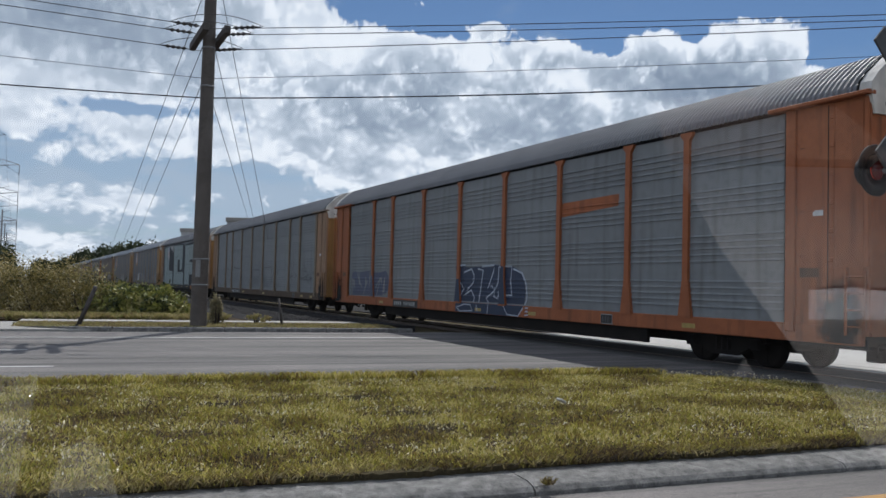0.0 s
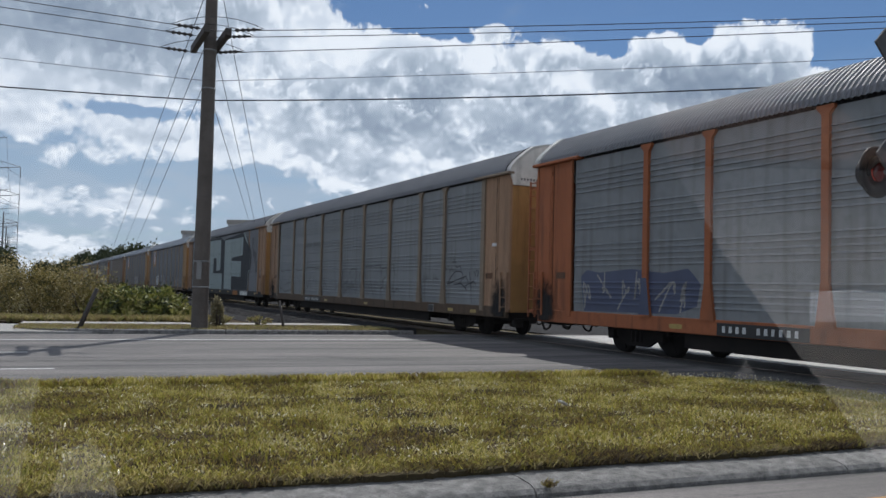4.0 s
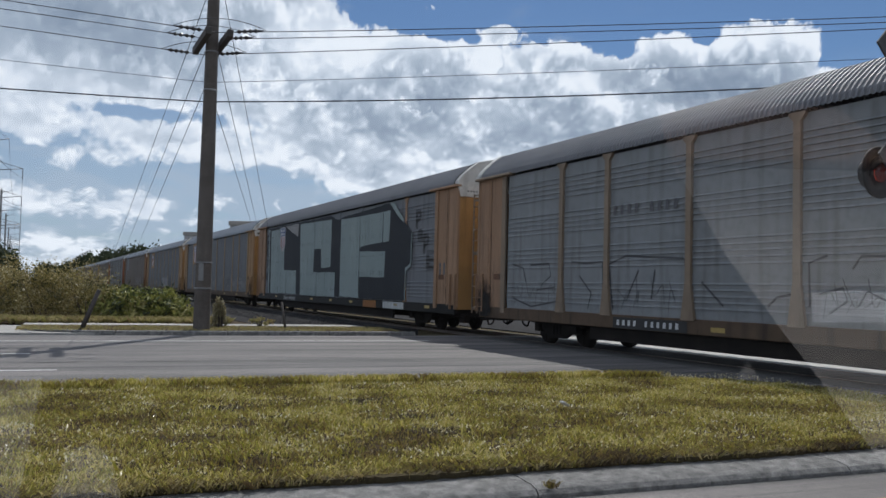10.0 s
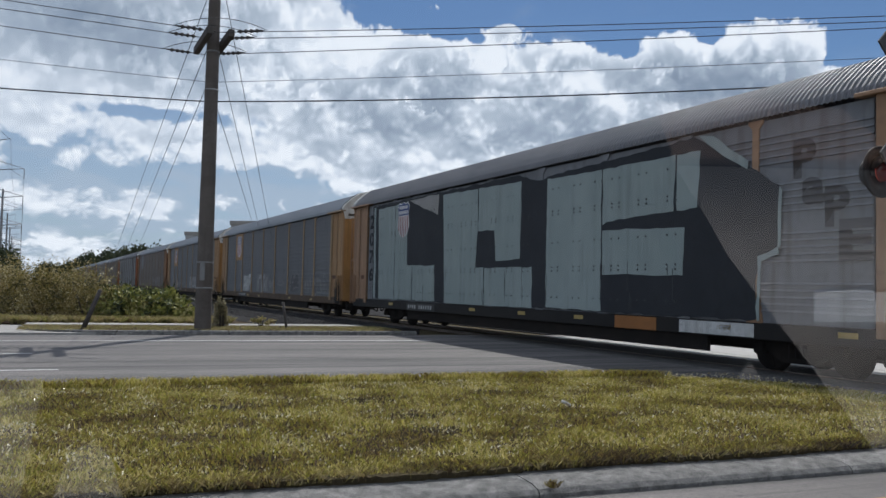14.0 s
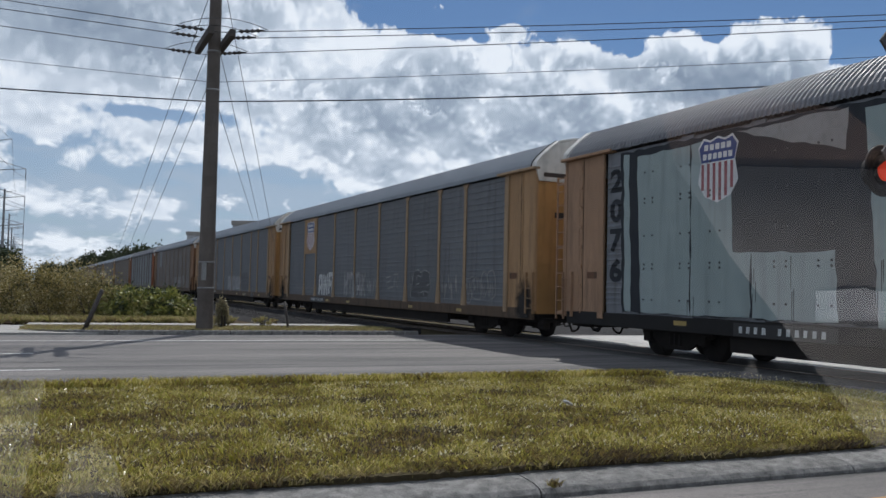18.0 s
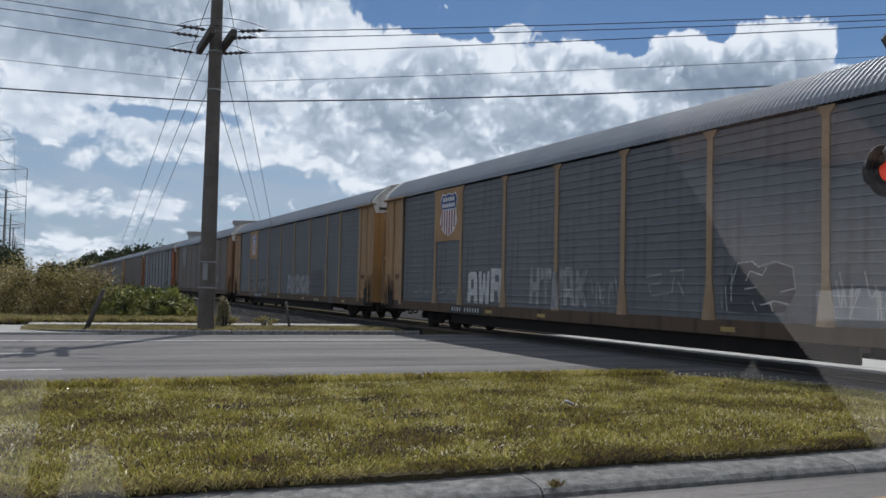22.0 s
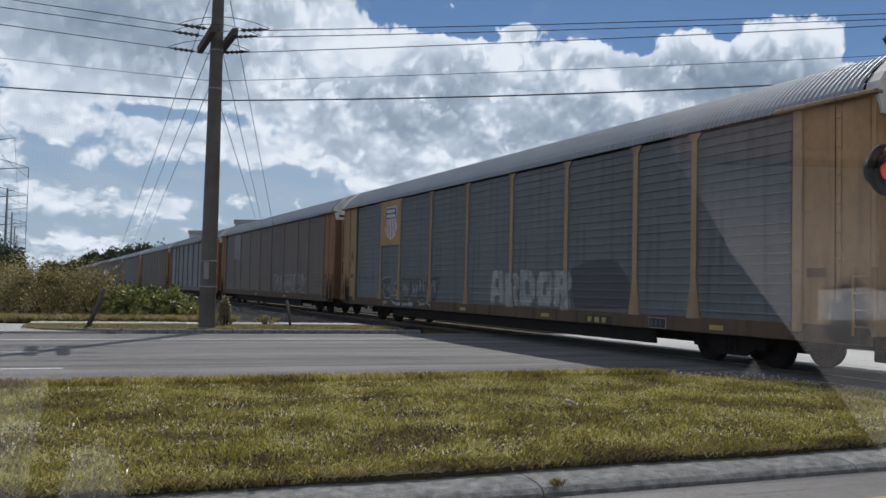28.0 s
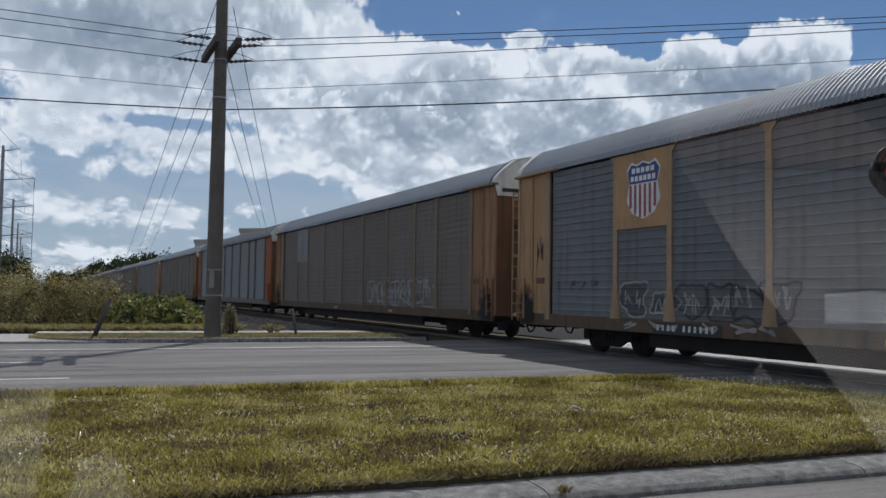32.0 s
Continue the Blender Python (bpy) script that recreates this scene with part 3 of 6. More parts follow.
def truck_mesh():
    """Cast side frames, bolster and springs of one bogie."""
    bm = bmesh.new()
    for y in (-1.0, 1.0):
        side = [(-1.15, 0.52), (-1.1, 0.64), (-0.6, 0.66), (-0.3, 0.8), (0.3, 0.8), (0.6, 0.66), (1.1, 0.64), (1.15, 0.52), (0.7, 0.38), (0.35, 0.2), (-0.35, 0.2), (-0.7, 0.38)]
        a = [bm.verts.new((x, y - 0.06, z)) for x, z in side]
        b = [bm.verts.new((x, y + 0.06, z)) for x, z in side]
        bm.faces.new(a), bm.faces.new(b[::-1])
        for i in range(12):
            bm.faces.new((a[i], b[i], b[(i + 1) % 12], a[(i + 1) % 12]))
        for x in (-0.16, 0.0, 0.16):
            put_tube(bm, (x, y * 1.02, 0.3), (x, y * 1.02, 0.56), 0.07, sides=8)
        for x in (-0.9, 0.9):
            put_box(bm, x - 0.12, x + 0.12, y * 1.05 - 0.1, y * 1.05 + 0.1, 0.34, 0.56, 0.02)
    put_box(bm, -0.2, 0.2, -1.05, 1.05, 0.45, 0.75, 0.03)
    bmesh.ops.recalc_face_normals(bm, faces=bm.faces)
    return mesh_of("truck_frame", bm)


def wheelset_mesh():
    bm = lathe([(0.07, -0.95), (0.07, -0.80), (0.10, -0.80), (0.40, -0.79), (0.42, -0.76), (0.425, -0.69), (0.45, -0.66), (0.45, -0.645), (0.38, -0.645),
                (0.36, -0.69), (0.11, -0.69), (0.09, -0.6), (0.09, 0.6), (0.11, 0.69), (0.36, 0.69), (0.38, 0.645), (0.45, 0.645), (0.45, 0.66), (0.425, 0.69),
                (0.42, 0.76), (0.40, 0.79), (0.10, 0.80), (0.07, 0.80), (0.07, 0.95)], 24)
    # holes cannot be told in the cast web: four ribs instead
    for i in range(4):
        for s in (-1, 1):
            q = Matrix.Rotation(math.pi / 2 * i, 4, "Z")
            got = bmesh.ops.create_cube(bm, size=1.0)["verts"]
            bmesh.ops.transform(bm, matrix=q @ Matrix.Translation((0.23, 0, s * 0.80)) @ Matrix.Diagonal((0.26, 0.05, 0.03, 1)), verts=got)
    bmesh.ops.transform(bm, matrix=Matrix.Rotation(math.pi / 2, 4, "X"), verts=bm.verts)
    return mesh_of("wheelset", bm)


TRUCK, WHEELS = truck_mesh(), wheelset_mesh()


def coupler_mesh():
    bm = bmesh.new()
    put_box(bm, HALF - 0.4, HALF + 0.38, -0.08, 0.08, 0.62, 0.82, 0.02)
    put_box(bm, HALF + 0.36, HALF + 0.56, -0.15, 0.15, 0.58, 0.86, 0.05)
    put_box(bm, HALF - 0.25, HALF + 0.02, -1.25, 1.25, 0.56, 0.62, 0.01)
    put_tube(bm, (HALF - 0.05, -1.3, 0.66), (HALF + 0.1, -0.2, 0.70), 0.016, sides=6)
    put_tube(bm, (HALF - 0.05, -1.3, 0.66), (HALF - 0.05, -1.32, 0.45), 0.016, sides=6)
    put_box(bm, HALF - 0.3, HALF + 0.0, -1.28, -1.05, 0.36, 0.56, 0.02)
    for y, low, end, r in ((-0.42, 0.26, 0.55, 0.03), (-0.62, 0.12, 0.4, 0.02), (0.3, 0.2, 0.55, 0.03), (-0.9, 0.07, 0.5, 0.016)):
        pts = [Vector((HALF - 0.05 + end * i / 12, y + 0.03 * math.sin(i * 0.8), 0.62 - low * math.sin(math.pi * i / 12) ** 0.7 - 0.05 * i / 12)) for i in range(13)]
        for a, b in zip(pts, pts[1:]):
            put_tube(bm, a, b, r, sides=7)
    return mesh_of("coupler", bm)


COUPLER = coupler_mesh()


def ladder_mesh():
    """A side ladder carried past the car's end, its stiles stayed back to the wall."""
    bm = bmesh.new()
    for x in (-0.12, -0.46):
        put_box(bm, x - 0.02, x + 0.02, 0.02, 0.06, 0.72, 4.5)
    for i in range(11):
        put_tube(bm, (-0.12, 0.03, 0.85 + 0.36 * i), (-0.46, 0.03, 0.85 + 0.36 * i), 0.016, sides=6)
    for z in (0.9, 2.6, 4.3):
        put_box(bm, -0.46, 0.06, 0.045, 0.075, z - 0.03, z + 0.03)
    return mesh_of("ladder", bm)


LADDER = ladder_mesh()
TURNED = Matrix.Rotation(math.pi, 4, "Z")


FINE = []


def rail_car(label, panel, paint, end_paint, cap, sill=None, flat=False, door=None, fine=False, flared=False):
    """A covered car carrier: x points the way it travels, its near side is -y."""
    car = holder("autorack", label, "rail car", group="cars of the freight train")
    sill, door = sill or paint, door or paint
    for turn in (Matrix.Identity(4), TURNED):
        side = turn @ Matrix.Translation((0, -WIDE, 0))
        for w, a in zip(BAYS, EDGES):
            gap = 0.08
            p = part("side_panel", (FINE_PANELS if fine else PANELS)[w], panel, car)
            p.matrix_basis = side @ Matrix.Translation((a + gap, 0, P0))
        for a in EDGES[1:-1]:
            p = part("post", POST if fine or flat or flared else PLAIN_POST, ZINC_SOOTY if flat and -12 < a < 8 else paint, car)
            p.matrix_basis = side @ Matrix.Translation((a, 0.0, 0))
            if fine:
                p.scale.y = 0.5
            if flat and -12 < a < 10 and turn is not TURNED:
                p.scale.y = 0.4
        p = part("side_sill", SILL, sill, car)
        p.matrix_basis = side
        for s in (-1, 1):
            q = side @ Matrix.Translation((s * EDGES[-1], 0, 0)) @ Matrix.Diagonal((s, 1, 1, 1))
            d = part("end_door", CORNER, door, car)
            d.matrix_basis = q
            part("door_post", RIB_WIDE, paint, d).location = (0.11, 0, 0)
            part("hinge", RIB_THIN, door, d).location = (0.99, 0, 0)
            part("door_leaf", FLAP, door, d)
            part("door_seam", DOOR_SEAM, GRIME, d).location = (0.9, 0, 0)
            part("corner_grabs", GRAB, door, d).location = (END - 0.24, 0, 0)
            part("stencil_box", BOX_MARK, RUST, d, "brown stencilled panel").location = (0, 0, 1.78)
            part("corner_post", RIB_EDGE, door, d).location = (END - 0.08, 0, 0)
            for z in (2.15, 2.95, 4.1):
                part("door_bar", DOOR_BAR, door, d).location = (0, 0, z)
            if fine or flared:
                part("soot_stain", SOOT_SHEET, SOOT, d, "black soot smeared over the door's foot")
            d = part("door_track", FLANGE, paint, car)
            d.matrix_basis = q
        g = part("end_wall", GABLE_LOW, end_paint, car)
        g.matrix_basis = turn
        g = part("soot_stain", END_SOOT, SOOT, car, "black soot smeared over the end wall's foot")
        g.matrix_basis = turn
        g = part("end_cap", GABLE_HIGH, cap, car, "white upper end sheet")
        g.matrix_basis = turn
        g = part("end_hood", HOOD, cap, car, "white sheet bent over the roof's end")
        g.matrix_basis = turn
        g = part("roof_seal", SEAL, BLACK, car, "black rubber seal at the roof's end")
        g.matrix_basis = turn
        g = part("brake_mast", MAST, SHADE_PAINT, car)
        g.matrix_basis = turn
        c = part("coupler", COUPLER, GRIME, car)
        c.matrix_basis = turn
        lad = part("ladder", LADDER, paint, car)
        lad.matrix_basis = turn @ Matrix.Translation((-HALF + 0.02, -WIDE, 0))
        t = part("truck", TRUCK, GRIME, car)
        t.matrix_basis = turn @ Matrix.Translation((9.9, 0, 0))
        for x in (-0.9, 0.9):
            wset = part("wheelset", WHEELS, GRIME, t)
            wset.matrix_basis = Matrix.Translation((x, 0, 0.42))
    part("roof", LOW_ROOF if fine else ROOF_MESH, ROOF_PALE if fine else ROOF, car, "ribbed galvanised sheet roof")
    part("underframe", FRAME, GRIME, car, "black steel underframe")
    if fine:
        for z0, z1, y0, y1 in ((3.5, 3.66, -0.95, -0.1), (4.64, 4.76, -1.35, -0.6)):
            part("paint_patch", box(HALF + (0.032 if z0 > 4.5 else -0.018), HALF + (0.036 if z0 > 4.5 else -0.012), y0, y1, z0, z1), SHADE_PAINT, car, "dark painted-out patch on the end")
        FINE.append(car)
    return car


def dull(m):
    """Weathered paint hardly shines."""
    m.node_tree.nodes["Principled BSDF"].inputs["Specular IOR Level"].default_value = 0.22
    return m


def steel(name, base, streak=0.25):
    return dull(surface(name, base, tuple(c * 0.86 for c in base), 0.62, metal=0.08, grain=5, stain=0.5, dark=tuple(c * 0.66 for c in base), bump=0.05, vary=0.08, streak=streak))


def paint(name, base, streak=0.5):
    return dull(surface(name, base, tuple(c * 0.8 for c in base), 0.7, grain=7, stain=1.1, bump=0.08, vary=0.06, streak=streak, dark=tuple(c * 0.66 for c in base)))


ZINC = steel("zinc_panel", (0.258, 0.27, 0.278), 0.3)
ZINC_GREY = steel("weathered_zinc", (0.168, 0.176, 0.187), 0.35)
ZINC_BROWN = steel("dusty_zinc", (0.172, 0.147, 0.128), 0.45)
ZINC_SOOTY = steel("sooty_zinc", (0.205, 0.215, 0.232), 0.4)
ORANGE = paint("orange_paint", (0.39, 0.135, 0.058))
TAN = paint("faded_yellow_paint", (0.385, 0.24, 0.148), 0.35)
YELLOW = paint("yellow_paint_coat", (0.45, 0.25, 0.09), 0.3)
SILL_BROWN = paint("grimy_yellow_paint", (0.125, 0.085, 0.055), 1.0)
DIRTY_TAN = paint("dirty_tan_paint", (0.285, 0.22, 0.16), 0.6)
SAND = paint("faded_sand_paint", (0.43, 0.265, 0.135), 0.35)
DIRTY_SAND = paint("dirty_sand_paint", (0.38, 0.265, 0.16), 0.7)
DUSK_TAN = paint("dull_brown_paint", (0.24, 0.175, 0.12), 0.6)
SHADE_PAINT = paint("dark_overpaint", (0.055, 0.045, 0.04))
RUST_ORANGE = paint("rusty_orange_paint", (0.34, 0.15, 0.05), 0.9)
RUST_TAN = paint("rusty_tan_paint", (0.33, 0.18, 0.095), 0.8)
RUST = paint("rusty_brown_paint", (0.17, 0.088, 0.05), 0.7)
CAP = paint("white_cap_paint", (0.66, 0.65, 0.62), 0.3)
MINT = surface("pale_mural_paint", (0.32, 0.375, 0.37), (0.27, 0.325, 0.32), 0.7, grain=3, stain=0.5, bump=0.04, streak=0.22, dark=(0.26, 0.31, 0.31))
CHAR = surface("charcoal_mural_paint", (0.023, 0.027, 0.034), (0.032, 0.036, 0.043), 0.7, grain=6, stain=0.8, bump=0.05)
dull(MINT), dull(CHAR)



def soot():
    """Dirt smeared unevenly: thick in the middle of its field, ragged and thin outwards."""
    m, n, l = tree_of("soot")
    b = n["Principled BSDF"]
    b.inputs["Base Color"].default_value, b.inputs["Roughness"].default_value = (0.018, 0.016, 0.015, 1), 0.9
    where, ball, spot = n.new("ShaderNodeTexCoord"), n.new("ShaderNodeTexGradient"), n.new("ShaderNodeMapping")
    ball.gradient_type = "SPHERICAL"
    spot.inputs["Location"].default_value, spot.inputs["Scale"].default_value = (-1.2, 0, -0.35), (2.0, 0.0, 1.25)
    l.new(where.outputs["Generated"], spot.inputs[0]), l.new(spot.outputs[0], ball.inputs[0])
    rag, amount, cut = n.new("ShaderNodeTexNoise"), n.new("ShaderNodeMath"), n.new("ShaderNodeMapRange")
    rag.inputs["Scale"].default_value, rag.inputs["Detail"].default_value, rag.inputs["Roughness"].default_value = 3.2, 7, 0.65
    l.new(where.outputs["Object"], rag.inputs["Vector"])
    amount.operation, cut.interpolation_type = "MULTIPLY", "SMOOTHSTEP"
    l.new(rag.outputs[0], amount.inputs[0]), l.new(ball.outputs[0], amount.inputs[1])
    for i, v in enumerate((0.12, 0.42, 0.0, 0.8)):
        cut.inputs[i + 1].default_value = v
    l.new(amount.outputs[0], cut.inputs[0])
    l.new(cut.outputs[0], b.inputs["Alpha"])
    return m


SOOT = soot()
car_z = rail_car("zinc-sided rail car with white end caps, coupled ahead", ZINC, TAN, YELLOW, CAP)
car_a = rail_car("orange rail car with grey ridged panels and blue graffiti", ZINC, ORANGE, ORANGE, CAP, flared=True)
car_b = rail_car("faded yellow rail car with grey panels and thin black graffiti", ZINC, DIRTY_TAN, YELLOW, CAP, sill=SILL_BROWN, door=TAN, flared=True)
car_c = rail_car("tan rail car with a huge pale and charcoal block-letter mural", ZINC_SOOTY, TAN, YELLOW, CAP, sill=BLACK, flat=True)
car_d = rail_car("yellow rail car with weathered grey panels and white graffiti", ZINC_GREY, DIRTY_SAND, YELLOW, CAP, sill=SILL_BROWN, fine=True, door=SAND)
car_e = rail_car("yellow rail car with dusty panels and pale bubble graffiti", ZINC_GREY, DIRTY_SAND, YELLOW, CAP, sill=SILL_BROWN, fine=True, door=SAND)
car_f = rail_car("faded yellow rail car with dusty grey ridged panels", ZINC_BROWN, DUSK_TAN, RUST, CAP, sill=SILL_BROWN, fine=True, door=RUST_TAN)
car_g = rail_car("rusty-ended rail car with bright zinc panels", ZINC, ZINC_BROWN, RUST, CAP, door=ORANGE)
TRAIN = [car_z, car_a, car_b, car_c, car_d, car_e, car_f, car_g]
for i in range(17):
    TRAIN.append(copy_thing((car_f, car_d, car_f, car_b, car_f)[i % 5], Matrix.Identity(4)))
PITCH = 28.8


# ---- paint, signs and plates on the near sides ----
def ridge_depth(z, fine):
    """How far the pressed sheet stands out at height z."""
    k = 0.85 if fine else 1.0
    for r in ridge_rows(fine):
        d = (z - P0 - r) / k
        if -DROP <= d <= LEAN:
            return k * (DEEP * (d + DROP) / DROP if d < 0 else DEEP * (LEAN - d) / LEAN)
    return 0.0


BREAKS = {fine: sorted(P0 + z + o * (0.85 if fine else 1.0) for z in ridge_rows(fine) for o in (-DROP, 0.0, LEAN)) for fine in (False, True)}


def flat_shape(pts):
    bm = bmesh.new()
    bm.faces.new([bm.verts.new((x, 0, z)) for x, z in pts])
    return bm


def laid(car, bm, lift, follow):
    """Lays a flat shape on a car's near side; follow: over the sheet's ridges."""
    fine = car in FINE
    if follow:
        lo, hi = min(v.co.z for v in bm.verts), max(v.co.z for v in bm.verts)
        for z in BREAKS[fine]:
            if lo < z < hi:
                bmesh.ops.bisect_plane(bm, geom=bm.verts[:] + bm.edges[:] + bm.faces[:], plane_co=(0, 0, z), plane_no=(0, 0, 1))
    for v in bm.verts:
        v.co.y = -WIDE - lift - (ridge_depth(v.co.z, fine) if follow else 0.0)
    for f in bm.faces:
        f.normal_update()
        if f.normal.y > 0:
            f.normal_flip()
    return bm


def patch(car, name, pts, mat, label="", lift=0.005, follow=True):
    return part(name, laid(car, flat_shape(pts), lift, follow), mat, car, label)


def ragged(pts, seed, size=0.035):
    """An outline rolled by hand: its edges waver."""
    rg = random.Random(seed)
    out = []
    for (x0, z0), (x1, z1) in zip(pts, pts[1:] + pts[:1]):
        k = max(1, int(math.hypot(x1 - x0, z1 - z0) / 0.22))
        for i in range(k):
            out.append((x0 + (x1 - x0) * i / k + rg.uniform(-size, size), max(0.97, z0 + (z1 - z0) * i / k + rg.uniform(-size, size))))
    return out


def plate(car, name, x0, x1, z0, z1, mat, label="", lift=0.037, thick=0.012):
    return part(name, box(x0, x1, -WIDE - lift - thick, -WIDE - lift, z0, z1, 0.003), mat, car, label)


def strokes(car, name, lines, width, mat, label="", lift=0.009, follow=True):
    """Sprayed lines: a ribbon along each row of (x, z)."""
    for line in lines:
        bm = bmesh.new()
        last = None
        for i, (x, z) in enumerate(line):
            a, b = line[max(0, i - 1)], line[min(len(line) - 1, i + 1)]
            d = Vector((b[0] - a[0], b[1] - a[1])).normalized() * width / 2
            pair = [bm.verts.new((x - d.y, 0, z + d.x)), bm.verts.new((x + d.y, 0, z - d.x))]
            if last:
                bm.faces.new((last[0], last[1], pair[1], pair[0]))
            last = pair
        part(name, laid(car, bm, lift, follow), mat, car, label)


def words(car, name, body, x0, x1, z0, z1, mat, label="", lift=0.006, follow=True, bold=0.03, slant=0.0):
    """Letters drawn to fill a field of the side."""
    cu = bpy.data.curves.new("letters", "FONT")
    cu.body, cu.offset, cu.resolution_u, cu.shear = body, bold, 3, slant
    ob = new("letters", cu)
    me = bpy.data.meshes.new_from_object(ob.evaluated_get(bpy.context.evaluated_depsgraph_get()))
    bpy.data.objects.remove(ob)
    bm = bmesh.new()
    bm.from_mesh(me)
    xs, ys = [v.co.x for v in bm.verts], [v.co.y for v in bm.verts]
    for v in bm.verts:
        v.co = ((v.co.x - min(xs)) / (max(xs) - min(xs)) * (x1 - x0) + x0, 0, (v.co.y - min(ys)) / (max(ys) - min(ys)) * (z1 - z0) + z0)
    return part(name, laid(car, bm, lift, follow), mat, car, label)


def bars(car, name, x0, x1, z0, z1, count, mat, label="", lift=0.052, seed=1, fill=0.6):
    """Lettering too small to read: plain bars."""
    rg = random.Random(seed)
    bm = bmesh.new()
    w = (x1 - x0) / count
    for i in range(count):
        if count > 6 and i == 4:
            continue
        a = x0 + w * i
        bm.faces.new([bm.verts.new((x, 0, z)) for x, z in ((a, z0), (a + w * (fill + rg.uniform(-0.08, 0.08)), z0), (a + w * (fill + 0.02), z1), (a + w * 0.04, z1))])
    return tagged(part(name, laid(car, bm, lift, False), mat, car, label), kind="stuff")


def spray(name, base, rough=0.55):
    return surface(name, base, tuple(c * 0.8 for c in base), rough, grain=9, stain=1.4, bump=0.03, dark=tuple(c * 0.6 for c in base))


NAVY = spray("navy_spray", (0.012, 0.028, 0.075))
PALE_BLUE = spray("pale_blue_spray", (0.50, 0.55, 0.64))
FADED_BLUE = spray("faded_blue_spray", (0.07, 0.085, 0.15))
BLACK_SPRAY = spray("black_spray", (0.03, 0.032, 0.036))
DULL_SPRAY = spray("dull_white_spray", (0.30, 0.29, 0.28))
WORN_SPRAY = surface("worn_white_spray", (0.62, 0.63, 0.62), (0.50, 0.51, 0.50), 0.7, grain=9, stain=2.5, bump=0.05, streak=0.4, dark=(0.30, 0.30, 0.30))
FADED_WHITE = surface("faded_white_spray", (0.40, 0.40, 0.39), (0.24, 0.24, 0.24), 0.7, grain=10, stain=3.0, bump=0.05, streak=0.7, dark=(0.10, 0.10, 0.10))
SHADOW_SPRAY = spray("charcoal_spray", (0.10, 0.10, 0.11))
BUBBLE = spray("dim_black_spray", (0.055, 0.057, 0.062))
SIGN_WHITE = spray("sign_white", (0.72, 0.72, 0.72))
SIGN_BLUE = spray("sign_blue", (0.03, 0.06, 0.22))
SIGN_RED = spray("sign_red", (0.30, 0.07, 0.08))
REFLECTOR = spray("yellow_reflector", (0.42, 0.30, 0.08), 0.45)
MARK_BLACK = spray("mark_black", (0.02, 0.02, 0.02))


def shield(car, x0, x1, z0, z1, board=True, out=0.0):
    """A painted crest on a plain board: a blue field over red and white stripes."""
    if board:
        plate(car, "crest_board", EDGES[1] + 0.02, EDGES[2] - 0.02, 3.06, 4.84, SAND, "tan board behind the crest", 0.03, 0.015)
    w, h = x1 - x0, z1 - z0
    form = [(0.5, 0.0), (0.82, 0.10), (1.0, 0.32), (0.92, 0.62), (1.0, 0.86), (0.86, 1.0), (0.68, 0.95), (0.5, 1.0), (0.32, 0.95), (0.14, 1.0), (0.0, 0.86), (0.08, 0.62), (0.0, 0.32), (0.18, 0.10)]
    patch(car, "crest", [(x0 + w * a, z0 + h * b) for a, b in form], SIGN_WHITE, "white crest with a blue field and red stripes", 0.048 + out, False)
    top = [(0.91, 0.62), (0.97, 0.84), (0.85, 0.96), (0.68, 0.92), (0.5, 0.97), (0.32, 0.92), (0.15, 0.96), (0.03, 0.84), (0.09, 0.62)]
    patch(car, "crest_field", [(x0 + w * a, z0 + h * b) for a, b in top], SIGN_BLUE, "blue field of the crest", 0.052 + out, False)
    for i, low in enumerate((0.2, 0.09, 0.035, 0.035, 0.09, 0.2)):
        a = 0.09 + 0.144 * i
        patch(car, "crest_stripe", [(x0 + w * a, z0 + h * low), (x0 + w * (a + 0.07), z0 + h * low), (x0 + w * (a + 0.07), z0 + h * 0.6), (x0 + w * a, z0 + h * 0.6)], SIGN_RED, "", 0.052 + out, False)
    bars(car, "crest_lettering", x0 + w * 0.16, x0 + w * 0.86, z0 + h * 0.80, z0 + h * 0.89, 5, SIGN_WHITE, "", 0.056 + out, 3, 0.76)
    bars(car, "crest_lettering", x0 + w * 0.13, x0 + w * 0.89, z0 + h * 0.66, z0 + h * 0.75, 6, SIGN_WHITE, "", 0.056 + out, 4, 0.76)


def number_strip(car, x0, x1, z0=0.64, z1=0.90, seed=5):
    plate(car, "number_strip", x0, x1, z0, z1, MARK_BLACK, "black strip with white characters", 0.036, 0.006)
    bars(car, "number", x0 + 0.15, x1 - 0.15, z0 + 0.07, z1 - 0.06, 11, WORN_SPRAY, "", 0.046, seed, 0.46)


def placard(car, x0, x1):
    plate(car, "placard", x0 + 0.03, x1 - 0.03, 0.65, 0.89, FADED_WHITE, "small white-edged black placard", 0.036, 0.006)
    plate(car, "placard_face", x0 + 0.05, x1 - 0.05, 0.67, 0.87, MARK_BLACK, "", 0.044, 0.004)
    bars(car, "placard_print", x0 + 0.1, x1 - 0.1, 0.71, 0.83, 3, SHADOW_SPRAY, "", 0.050, 2, 0.4)


def reflectors(car, xs, z=0.76):
    for x in xs:
        plate(car, "reflector", x - 0.2, x + 0.2, z - 0.05, z + 0.05, REFLECTOR, "yellow reflective strip", 0.036, 0.005)


